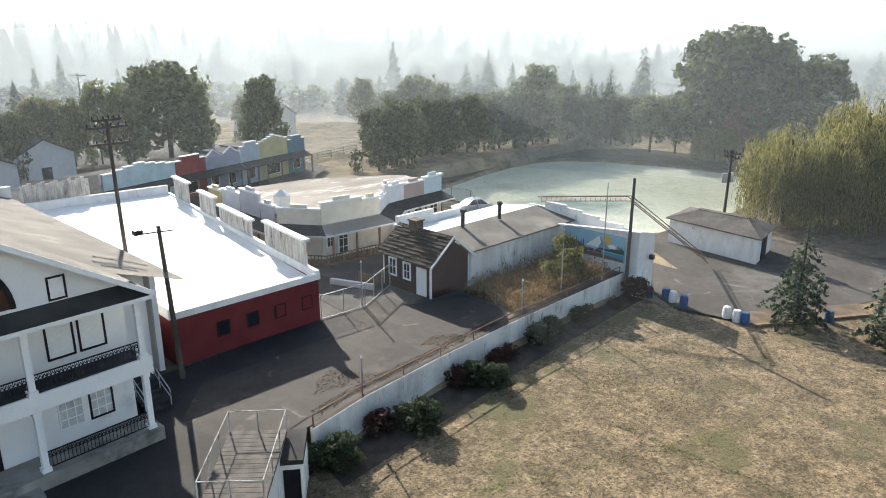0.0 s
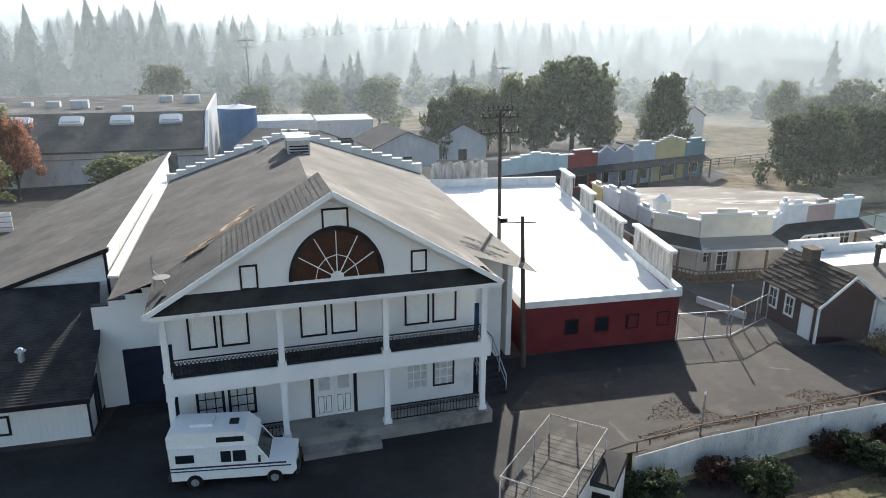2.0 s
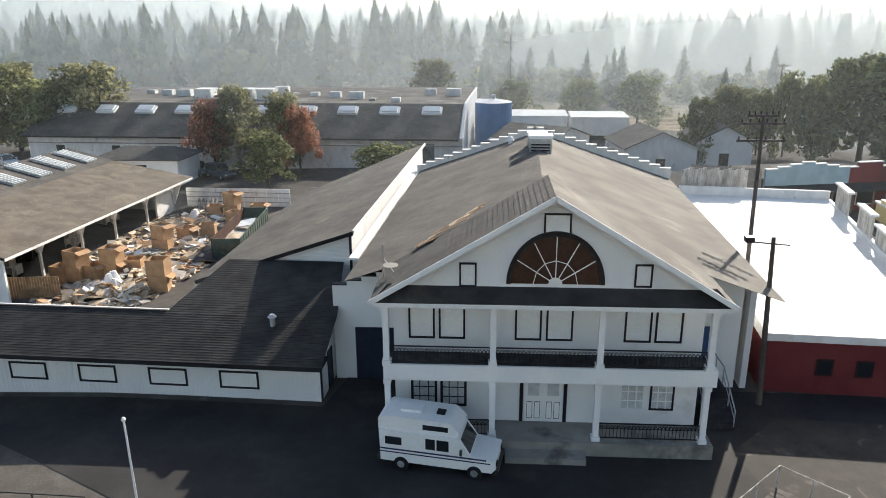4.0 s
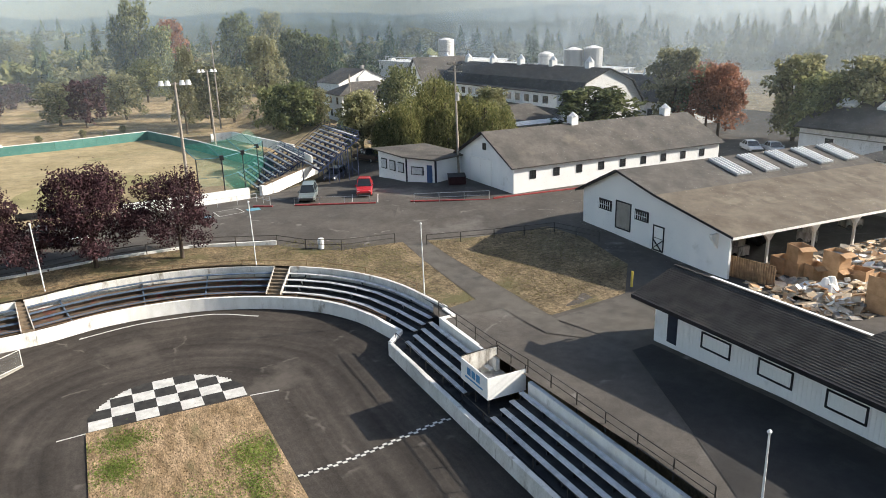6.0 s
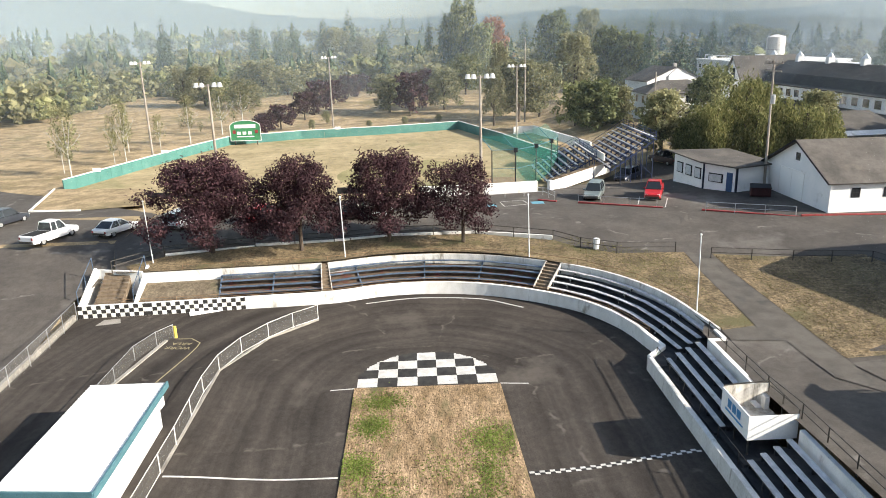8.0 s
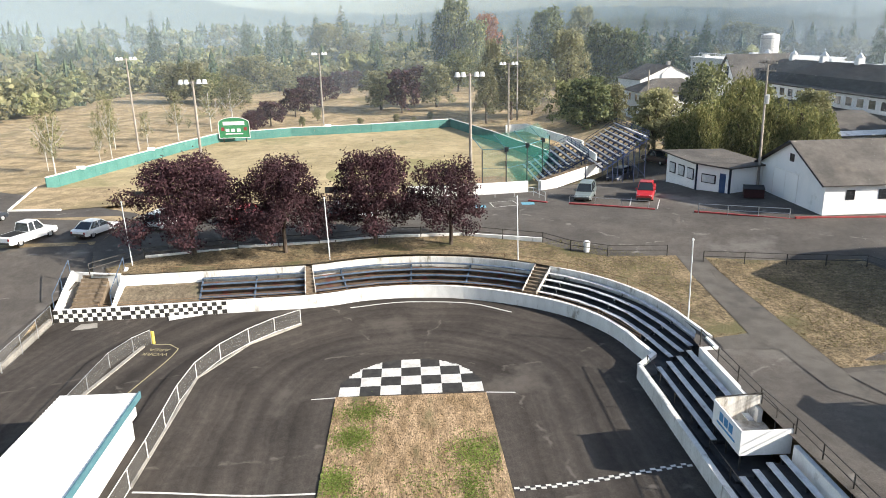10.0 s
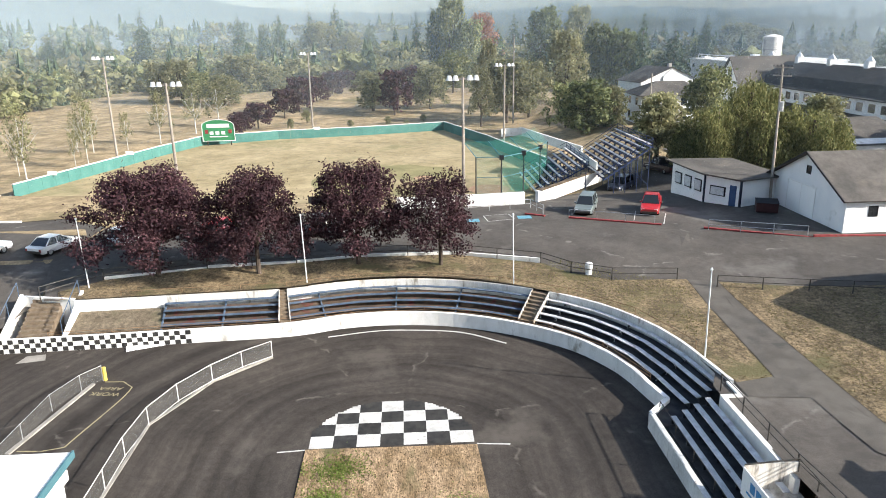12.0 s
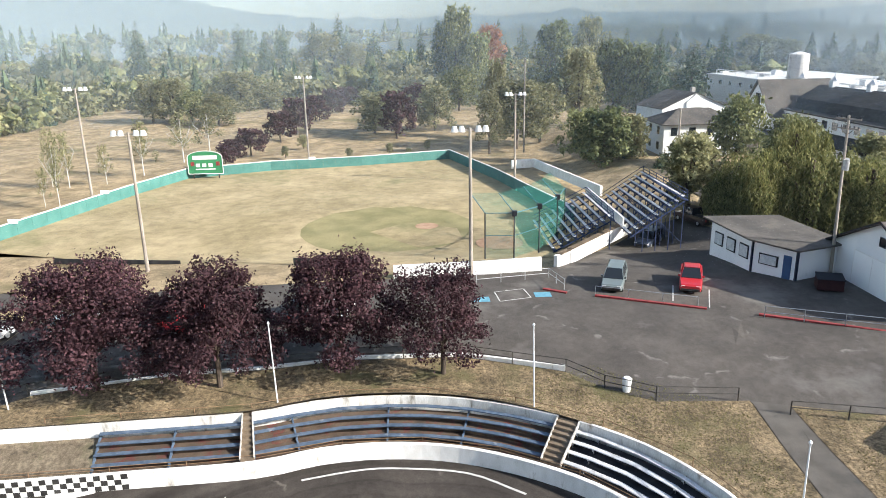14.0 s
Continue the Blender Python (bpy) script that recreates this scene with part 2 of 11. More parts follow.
M["path"] = surf("path_concrete", (0.074, 0.067, 0.059), (0.110, 0.100, 0.087), 0.8, 0.9, 0.2, 40, (0.06, 0.057, 0.053), 0.5, 0.55)
M["dry"] = surf("dry_grass", (0.21, 0.160, 0.092), (0.36, 0.275, 0.165), 0.3, 0.95, 0.6, 8, (0.15, 0.13, 0.065), 0.08, 0.55, mid=0.7, mid_amt=0.3, grain=0.8)
M["lawn"] = surf("dry_lawn", (0.112, 0.086, 0.050), (0.208, 0.155, 0.092), 0.5, 0.95, 1.0, 8, (0.108, 0.098, 0.046), 0.22, 0.53, mid=3.2, mid_amt=0.58, grain=0.95)
M["field"] = surf("field_grass", (0.26, 0.21, 0.115), (0.38, 0.305, 0.18), 0.12, 0.95, 0.4, 10, (0.19, 0.175, 0.085), 0.06, 0.55, mid=0.6, mid_amt=0.2)
M["soil"] = surf("soil", (0.10, 0.075, 0.05), (0.17, 0.125, 0.085), 1.0, 0.95, 0.5, 16)
M["leaf_soil"] = surf("leaf_strewn_soil", (0.070, 0.050, 0.037), (0.125, 0.090, 0.064), 1.0, 0.95, 0.5, 16, (0.13, 0.04, 0.036), 1.2, 0.54)
M["infield"] = surf("mown_infield_grass", (0.20, 0.135, 0.072), (0.345, 0.245, 0.15), 1.3, 0.95, 0.8, 12, (0.13, 0.115, 0.055), 0.5, 0.56, stretch=(0.4, 1, 1), mid=3.0, mid_amt=0.4, grain=0.9)
M["wall_streaked"] = surf("streaked_white_wall", (0.54, 0.53, 0.50), (0.70, 0.69, 0.66), 1.2, 0.8, 0.2, 25, (0.24, 0.21, 0.17), 1.6, 0.57, stretch=(1, 1, 0.25))
M["bank"] = surf("dark_bank_grass", (0.055, 0.055, 0.036), (0.105, 0.095, 0.062), 0.5, 0.95, 0.6, 8, (0.15, 0.115, 0.075), 0.2, 0.58)
M["bank_soil"] = surf("trodden_bank_soil", (0.105, 0.085, 0.060), (0.175, 0.142, 0.10), 0.9, 0.95, 0.6, 10, (0.09, 0.085, 0.05), 0.5, 0.55, mid=3.0, mid_amt=0.4)
M["bed"] = surf("dark_mulch", (0.045, 0.036, 0.028), (0.085, 0.066, 0.048), 1.5, 0.95, 0.5, 20)
M["deck_wood"] = surf("weathered_deck", (0.075, 0.068, 0.060), (0.125, 0.112, 0.098), 2.0, 0.9, 0.3, 30, (0.05, 0.045, 0.04), 0.7, 0.55)
M["roof_lean"] = surf("brown_roll_roofing", (0.105, 0.086, 0.066), (0.150, 0.126, 0.098), 0.5, 0.9, 0.25, 30, (0.19, 0.165, 0.13), 0.3, 0.58, mid=1.2)
M["white"] = surf("white_paint", (0.74, 0.75, 0.75), (0.80, 0.80, 0.79), 0.7, 0.6, 0.06, 20, (0.60, 0.60, 0.58), 0.5, 0.62)
M["white_worn"] = surf("worn_white_paint", (0.68, 0.67, 0.64), (0.80, 0.79, 0.77), 1.5, 0.75, 0.15, 25, (0.33, 0.30, 0.26), 1.1, 0.60, stretch=(1, 1, 0.5))
M["white_panel"] = surf("white_panel", (0.78, 0.79, 0.78), (0.82, 0.82, 0.80), 0.4, 0.5, 0.02, 10)
M["trim_black"] = surf("black_trim", (0.010, 0.011, 0.015), (0.018, 0.019, 0.024), 2, 0.5, 0.05, 30)
M["navy"] = surf("navy_paint", (0.012, 0.018, 0.035), (0.02, 0.028, 0.05), 2, 0.55, 0.05, 30)
M["blue_door"] = surf("blue_door_paint", (0.03, 0.07, 0.16), (0.04, 0.09, 0.19), 2, 0.55, 0.05, 30)
M["red"] = surf("red_paint", (0.135, 0.022, 0.024), (0.165, 0.030, 0.030), 0.8, 0.7, 0.08, 25, (0.12, 0.018, 0.018), 0.4, 0.58)
M["maroon"] = surf("maroon_paint", (0.032, 0.011, 0.012), (0.048, 0.016, 0.016), 1.5, 0.75, 0.1, 25)
M["roof_grey"] = surf("grey_roofing", (0.070, 0.065, 0.060), (0.115, 0.104, 0.093), 0.4, 0.9, 0.3, 30, (0.155, 0.135, 0.112), 0.18, 0.58, mid=2.0)
M["roof_dark"] = surf("dark_shingle", (0.030, 0.029, 0.029), (0.055, 0.052, 0.050), 1.0, 0.9, 0.3, 25, (0.08, 0.07, 0.06), 0.25, 0.6)
M["roof_brown"] = surf("dark_brown_shingle", (0.026, 0.021, 0.018), (0.052, 0.042, 0.034), 1.5, 0.95, 0.3, 25, (0.075, 0.06, 0.048), 0.6, 0.6, isl=0.3, spec=0.15)
M["roof_tan"] = surf("tan_worn_roofing", (0.10, 0.092, 0.082), (0.17, 0.155, 0.135), 0.35, 0.9, 0.3, 25, (0.24, 0.22, 0.19), 0.2, 0.57)
M["roof_white"] = surf("white_roof_membrane", (0.66, 0.66, 0.65), (0.78, 0.78, 0.76), 0.3, 0.6, 0.05, 12, (0.50, 0.50, 0.48), 0.25, 0.63)
M["roof_patch"] = surf("patchy_roof_coating", (0.23, 0.20, 0.17), (0.33, 0.295, 0.25), 0.35, 0.95, 0.1, 20, (0.56, 0.54, 0.50), 0.45, 0.54, stretch=(0.5, 1.4, 1))
M["wood_grey"] = surf("weathered_boards", (0.34, 0.31, 0.27), (0.62, 0.60, 0.56), 3.0, 0.9, 0.3, 30, (0.15, 0.13, 0.11), 1.6, 0.56, stretch=(1, 1, 0.25))
M["wood"] = surf("brown_wood", (0.16, 0.10, 0.06), (0.26, 0.17, 0.10), 3, 0.85, 0.25, 30)
M["step_wood"] = surf("worn_step_boards", (0.13, 0.098, 0.068), (0.20, 0.155, 0.11), 3, 0.9, 0.25, 30, (0.26, 0.23, 0.19), 1.2, 0.58)
M["pole_wood"] = surf("pole_wood", (0.070, 0.060, 0.053), (0.125, 0.108, 0.094), 3, 0.9, 0.3, 30, stretch=(1, 1, 0.2))
M["pole_pale"] = surf("pale_pole_wood", (0.24, 0.21, 0.18), (0.36, 0.32, 0.28), 3, 0.9, 0.3, 30, stretch=(1, 1, 0.2))
M["steel"] = surf("galvanised_steel", (0.35, 0.36, 0.37), (0.48, 0.49, 0.50), 4, 0.45, 0.03, 30, metal=0.6)
M["rail"] = surf("dark_rail", (0.05, 0.048, 0.045), (0.09, 0.08, 0.07), 4, 0.6, 0.05, 30, metal=0.3)
M["bench"] = surf("grey_bench_boards", (0.42, 0.43, 0.44), (0.60, 0.61, 0.62), 2.5, 0.7, 0.15, 30, (0.26, 0.25, 0.24), 1.2, 0.60)
M["bench_blue"] = surf("blue_bench_boards", (0.055, 0.085, 0.13), (0.10, 0.14, 0.20), 2.5, 0.7, 0.15, 30, (0.25, 0.27, 0.29), 1.4, 0.6)
# dark boards; under the bleacher benches this tone stands for shade
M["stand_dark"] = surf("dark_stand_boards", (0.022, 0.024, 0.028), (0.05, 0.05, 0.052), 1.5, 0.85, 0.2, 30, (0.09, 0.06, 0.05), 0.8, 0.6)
M["blue_steel"] = surf("blue_painted_steel", (0.020, 0.032, 0.075), (0.035, 0.05, 0.11), 2, 0.6, 0.05, 30)
M["teal"] = surf("teal_boards", (0.055, 0.165, 0.150), (0.075, 0.20, 0.18), 0.6, 0.75, 0.08, 20, (0.10, 0.21, 0.195), 0.3, 0.6)
M["teal_trim"] = surf("teal_trim", (0.055, 0.14, 0.17), (0.075, 0.17, 0.20), 2, 0.6, 0.05, 30)
M["green_paint"] = surf("green_paint", (0.035, 0.20, 0.09), (0.05, 0.25, 0.11), 2, 0.6, 0.05, 30)
M["red_curb"] = surf("red_curb_paint", (0.20, 0.035, 0.035), (0.30, 0.05, 0.05), 2, 0.8, 0.1, 30, (0.18, 0.15, 0.14), 1.2, 0.6)
M["paint_white"] = surf("road_paint_white", (0.44, 0.43, 0.41), (0.60, 0.59, 0.56), 2, 0.85, 0.1, 30, (0.12, 0.11, 0.10), 2.4, 0.62)
M["paint_black"] = surf("road_paint_black", (0.02, 0.02, 0.02), (0.045, 0.043, 0.04), 2, 0.8, 0.1, 30)
M["paint_yellow"] = surf("road_paint_yellow", (0.30, 0.26, 0.155), (0.36, 0.31, 0.18), 2, 0.8, 0.1, 30, (0.08, 0.075, 0.07), 2.0, 0.56)
M["paint_blue"] = surf("road_paint_blue", (0.10, 0.27, 0.36), (0.14, 0.33, 0.42), 2, 0.8, 0.1, 30)
M["yellow"] = surf("yellow_paint", (0.55, 0.42, 0.08), (0.62, 0.48, 0.12), 2, 0.6, 0.05, 30)
M["card"] = surf("cardboard", (0.33, 0.20, 0.11), (0.44, 0.28, 0.16), 2, 0.9, 0.1, 20, isl=0.25)
M["card_pale"] = surf("pale_cardboard", (0.44, 0.33, 0.22), (0.66, 0.54, 0.40), 1.5, 0.9, 0.1, 20, isl=0.35)
M["dump_green"] = surf("chipped_green_paint", (0.03, 0.06, 0.045), (0.06, 0.09, 0.07), 2, 0.6, 0.15, 25, (0.16, 0.08, 0.05), 1.4, 0.58)
M["junk"] = surf("mixed_scrap", (0.22, 0.19, 0.16), (0.55, 0.50, 0.44), 1.2, 0.85, 0.1, 20, (0.12, 0.14, 0.17), 0.9, 0.55, isl=0.4)
M["barrel_blue"] = surf("blue_plastic", (0.02, 0.075, 0.20), (0.03, 0.10, 0.25), 2, 0.45, 0.02, 20)
M["barrel_white"] = surf("white_plastic", (0.70, 0.70, 0.68), (0.80, 0.80, 0.78), 2, 0.45, 0.02, 20)
M["tank_blue"] = surf("blue_tank_steel", (0.035, 0.15, 0.33), (0.05, 0.19, 0.40), 0.6, 0.5, 0.04, 10)
M["glass"] = glassy("dark_glass", (0.02, 0.024, 0.028))
M["fan_glass"] = surf("dark_maroon_glass", (0.030, 0.012, 0.011), (0.045, 0.018, 0.016), 2, 0.15, 0.02, 10, spec=0.5)
M["curtain"] = surf("pale_curtain", (0.45, 0.47, 0.48), (0.58, 0.60, 0.60), 3, 0.8, 0.05, 20)
M["pond"] = surf("algae_pond", (0.52, 0.54, 0.38), (0.62, 0.62, 0.46), 0.05, 0.3, 0.02, 2, (0.13, 0.20, 0.155), 0.03, 0.56, spec=0.5, mid=0.4)
M["bark"] = surf("bark", (0.055, 0.042, 0.034), (0.10, 0.078, 0.062), 6, 0.95, 0.5, 20, stretch=(1, 1, 0.2))
M["bark_pale"] = surf("birch_bark", (0.42, 0.40, 0.37), (0.58, 0.56, 0.52), 3, 0.9, 0.3, 20, (0.10, 0.09, 0.08), 3, 0.62)
M["leaf_plum"] = leafy("plum_leaves", (0.026, 0.013, 0.017), (0.090, 0.044, 0.052), 0.25)
M["leaf_green"] = leafy("green_leaves", (0.090, 0.108, 0.052), (0.33, 0.335, 0.155), 0.42)
M["leaf_dark"] = leafy("dark_green_leaves", (0.048, 0.064, 0.033), (0.205, 0.225, 0.100), 0.40)
M["leaf_fir"] = leafy("fir_needles", (0.026, 0.044, 0.029), (0.105, 0.140, 0.078), 0.25)
M["leaf_olive"] = leafy("olive_leaves", (0.112, 0.117, 0.066), (0.34, 0.325, 0.175), 0.45)
M["leaf_wood"] = leafy("mixed_wood_leaves", (0.085, 0.098, 0.052), (0.25, 0.225, 0.12))
M["leaf_yellow"] = leafy("yellowing_leaves", (0.145, 0.142, 0.075), (0.31, 0.295, 0.165))
M["leaf_red"] = leafy("autumn_red_leaves", (0.20, 0.095, 0.055), (0.46, 0.22, 0.145))
M["leaf_willow"] = leafy("willow_leaves", (0.080, 0.092, 0.032), (0.34, 0.305, 0.12), 0.42)
M["leaf_willow2"] = leafy("dull_willow_leaves", (0.080, 0.095, 0.034), (0.28, 0.27, 0.11), 0.4)
M["lawn_blades"] = leafy("dry_grass_blades", (0.085, 0.066, 0.036), (0.225, 0.168, 0.098), 0.4)
M["leaf_lawn"] = leafy("olive_lawn_blades", (0.11, 0.105, 0.040), (0.22, 0.20, 0.085), 0.4)
M["leaf_fresh"] = leafy("fresh_grass_blades", (0.12, 0.17, 0.04), (0.26, 0.31, 0.085), 0.5)
M["weeds"] = leafy("dry_weeds", (0.15, 0.095, 0.048), (0.40, 0.28, 0.14), 0.35)
M["leaf_shrub"] = leafy("shrub_leaves", (0.022, 0.034, 0.020), (0.082, 0.105, 0.050), 0.3)
M["litter"] = leafy("fallen_leaves", (0.09, 0.055, 0.03), (0.24, 0.13, 0.065), 0.2)
M["rust"] = leafy("rust_shrub", (0.05, 0.03, 0.025), (0.14, 0.07, 0.05), 0.3)
M["net_green"] = see_through("green_netting", (0.03, 0.22, 0.16), 0.22)
M["chain"] = see_through("chain_link", (0.36, 0.36, 0.35), 0.11)
M["tyre"] = surf("rubber", (0.012, 0.012, 0.012), (0.02, 0.02, 0.02), 4, 0.8, 0.05, 30)
M["lamp"] = surf("lamp_housing", (0.62, 0.62, 0.60), (0.72, 0.72, 0.70), 4, 0.4, 0.02, 30)


def paint(name, c, metal=0.0):
    if name not in M:
        M[name] = surf(name, c, tuple(v * 1.18 for v in c), 1.0, 0.5, 0.03, 20, tuple(v * 0.78 for v in c), 0.6, 0.62, metal=metal)
    return M[name]


# ---- mesh building ----
class MB:
    """Collects vertices and faces of one mesh."""

    def __init__(self):
        self.v, self.f = [], []

    def add(self, vs, fs):
        o = len(self.v)
        self.v.extend([tuple(p) for p in vs])
        self.f.extend([tuple(i + o for i in q) for q in fs])
        return self

    def box(self, x0, y0, z0, x1, y1, z1):
        return self.prism([(x0, y0), (x1, y0), (x1, y1), (x0, y1)], z0, z1)

    def prism(self, poly, z0, z1):
        """An upright prism; z0 and z1 numbers or functions of x, y."""
        g0 = z0 if callable(z0) else (lambda x, y: z0)
        g1 = z1 if callable(z1) else (lambda x, y: z1)
        a = sum(p[0] * q[1] - q[0] * p[1] for p, q in zip(poly, poly[1:] + poly[:1]))
        if a < 0:
            poly = poly[::-1]
        n = len(poly)
        vs = [(x, y, g0(x, y)) for x, y in poly] + [(x, y, g1(x, y)) for x, y in poly]
        fs = [tuple(range(n - 1, -1, -1)), tuple(range(n, 2 * n))] + [(i, (i + 1) % n, n + (i + 1) % n, n + i) for i in range(n)]
        return self.add(vs, fs)

    def slab(self, quad, thick):
        """A plate with the four given corners on top (counter-clockwise from above)."""
        vs = [Vector(p) for p in quad]
        nrm = (vs[1] - vs[0]).cross(vs[-1] - vs[0]).normalized()
        n = len(vs)
        lo = [p - nrm * thick for p in vs]
        return self.add(vs + lo, [tuple(range(n)), tuple(range(2 * n - 1, n - 1, -1))] + [(n + i, n + (i + 1) % n, (i + 1) % n, i) for i in range(n)])

    def wall(self, a, b, z0, z1, thick=0.2):
        d = Vector((b[0] - a[0], b[1] - a[1], 0))
        if d.length < 1e-6:
            return self
        n = Vector((-d.y, d.x, 0)).normalized() * thick / 2
        return self.prism([(a[0] - n.x, a[1] - n.y), (b[0] - n.x, b[1] - n.y), (b[0] + n.x, b[1] + n.y), (a[0] + n.x, a[1] + n.y)], z0, z1)

    def beam(self, p, q, w=0.1, h=None, sides=4):
        """A straight bar from p to q."""
        p, q = Vector(p), Vector(q)
        d = (q - p)
        if d.length < 1e-6:
            return self
        d.normalize()
        s = d.cross(Vector((0, 0, 1)))
        s = Vector((1, 0, 0)) if s.length < 1e-4 else s.normalized()
        u = s.cross(d)
        h = w if h is None else h
        if sides == 4:
            ring = [(-w / 2, -h / 2), (w / 2, -h / 2), (w / 2, h / 2), (-w / 2, h / 2)]
        else:
            ring = [(math.cos(2 * math.pi * i / sides) * w / 2, math.sin(2 * math.pi * i / sides) * h / 2) for i in range(sides)]
        n = len(ring)
        vs = [p + s * a + u * b for a, b in ring] + [q + s * a + u * b for a, b in ring]
        return self.add(vs, [tuple(range(n - 1, -1, -1)), tuple(range(n, 2 * n))] + [(i, (i + 1) % n, n + (i + 1) % n, n + i) for i in range(n)])

    def cone(self, c, z0, z1, r0, r1, sides=10, lean=(0, 0)):
        vs = [(c[0] + math.cos(2 * math.pi * i / sides) * r0, c[1] + math.sin(2 * math.pi * i / sides) * r0, z0) for i in range(sides)]
        vs += [(c[0] + lean[0] + math.cos(2 * math.pi * i / sides) * r1, c[1] + lean[1] + math.sin(2 * math.pi * i / sides) * r1, z1) for i in range(sides)]
        n = sides
        return self.add(vs, [tuple(range(n - 1, -1, -1)), tuple(range(n, 2 * n))] + [(i, (i + 1) % n, n + (i + 1) % n, n + i) for i in range(n)])

    def profile(self, prof, axis, a0, a1):
        """A closed outline extruded along x or y: prof holds (across, z)."""
        n = len(prof)
        if axis == "y":
            vs = [(u, a0, z) for u, z in prof] + [(u, a1, z) for u, z in prof]
        else:
            vs = [(a0, u, z) for u, z in prof] + [(a1, u, z) for u, z in prof]
        return self.add(vs, [tuple(range(n - 1, -1, -1)), tuple(range(n, 2 * n))] + [(i, (i + 1) % n, n + (i + 1) % n, n + i) for i in range(n)])


def mesh(name, mb, mat, smooth=False):
    me = bpy.data.meshes.new(name)
    me.from_pydata(mb.v, [], mb.f)
    bm = bmesh.new()
    bm.from_mesh(me)
    if len(mb.f) < 20000:
        bmesh.ops.recalc_face_normals(bm, faces=bm.faces)
    bm.to_mesh(me)
    bm.free()
    me.materials.append(mat)
    if smooth:
        me.polygons.foreach_set("use_smooth", [True] * len(me.polygons))
    me.update()
    return me


PLACE = [Matrix()]


def part(name, mb, mat, parent=None, label="", smooth=False):
    ob = new(name, mesh(name, mb, mat, smooth))
    if parent is not None:
        ob.parent = parent
    if label:
        ob["label"] = label
    return ob


def thing(name, label, category, group="", kind="", at=(0, 0, 0)):
    ob = new(name)
    ob.empty_display_size = 0.2
    ob.matrix_world = PLACE[0] @ Matrix.Translation(at)
    return tagged(ob, label, category, group, kind)


def struct(name, mb, mat, label, category="", smooth=False):
    ob = part(name, mb, mat, None, "", smooth)
    ob.matrix_world = PLACE[0]
    return tagged(ob, label, category or name, "", "structure")


# ---- ground heights ----
def lerp_table(x, tab):
    if x <= tab[0][0]:
        return tab[0][1]
    for (a, u), (b, v) in zip(tab, tab[1:]):
        if x <= b:
            return u + (v - u) * (x - a) / (b - a)
    return tab[-1][1]


def sstep(a, b, x):
    t = min(1.0, max(0.0, (x - a) / (b - a)))
    return t * t * (3 - 2 * t)


def upper(x, y):
    """The height of the upper ground: yards, roads and lawns."""
    low = lerp_table(x, [(-170, -2.2), (-92, -2.2), (-80, -0.6), (-72, -0.1), (-62, 0.0), (-56, -0.45), (-48, -0.85), (-33, -0.85), (-15, 0.0)])
    high = lerp_table(x, [(-60, 0.2), (-45, 0.0), (-33, -0.4), (-15, 0.0)])
    h = low + (high - low) * sstep(34, 46, y) * 1.0
    return h * (1 - sstep(170, 260, -x))


TRACK_C = (-37.0, 6.4)


def track_z(x, y):
    """The track: lowest round the infield, banked up to its outer wall."""
    d = math.hypot(min(x + 38.0, 0.0), y - 6.4)
    return -3.72 + 0.47 * sstep(7.0, 14.5, d)


def catmull(pts, step=1.0):
    """A smooth line through the points, sampled about every step metres."""
    ps = [Vector(p) for p in pts]
    ps = [ps[0] * 2 - ps[1]] + ps + [ps[-1] * 2 - ps[-2]]
    out = []
    for i in range(1, len(ps) - 2):
        a, b, c, d = ps[i - 1:i + 3]
        n = max(1, int((c - b).length / step))
        for k in range(n):
            t = k / n
            out.append(0.5 * ((2 * b) + (c - a) * t + (2 * a - 5 * b + 4 * c - d) * t * t + (3 * b - a - 3 * c + d) * t ** 3))
    return out + [ps[-2]]


def normals(line, side=1.0):
    out = []
    for i in range(len(line)):
        d = line[min(i + 1, len(line) - 1)] - line[max(i - 1, 0)]
        out.append(Vector((d.y, -d.x)).normalized() * side)
    return out


# the track's outer wall: the round end, from the kink to the far corner, and the straight
BEND = catmull([(-40.4, 21.5), (-43.2, 20.8), (-46.8, 18.7), (-49.7, 15.2), (-51.8, 10.8), (-52.5, 6.5), (-52.2, 2.6), (-51.1, -1.1), (-50.6, -8.1), (-50.2, -14.7), (-49.9, -21.2)], 1.0)
BEND_N = normals(BEND, -1.0)
if BEND_N[len(BEND) // 2].x > 0:
    BEND_N = [-n for n in BEND_N]
STRAIGHT_Y = 20.75


def outward(i, off):
    p = BEND[i] + BEND_N[i] * off
    return (p.x, p.y)


def poly_inside(poly, x, y):
    c = False
    for (a, b), (p, q) in zip(poly, poly[1:] + poly[:1]):
        if (b > y) != (q > y) and x < (p - a) * (y - b) / (q - b) + a:
            c = not c
    return c


PIT = [(-6, 25.2), (-36.5, 25.4), (-38.0, 26.0)] + [outward(i, 4.4) for i in range(len(BEND))] + [(-52, -23.0), (-6, -22.2)]
TRACK = [(-6, STRAIGHT_Y), (-36.5, STRAIGHT_Y - 0.1), (-38.0, 22.0)] + [(p.x, p.y) for p in BEND] + [(-36, -20.6), (-6, -20.0)]
POND = [tuple((EAST @ Vector((x, y, 0)))[:2]) for x, y in ((64, 66.2), (67.8, 67.4), (78.3, 69.9), (86.3, 71.1), (93.5, 71.1), (98.1, 68.8), (101.2, 64.2), (102.5, 60.7), (105.7, 52.4), (106, 43.5), (102.7, 39.6), (85.7, 33.3), (73, 31.5), (67.8, 33.6), (65.5, 42), (64.5, 56))]

def east(x, y):
    p = EAST @ Vector((x, y, 0))
    return (p.x, p.y)


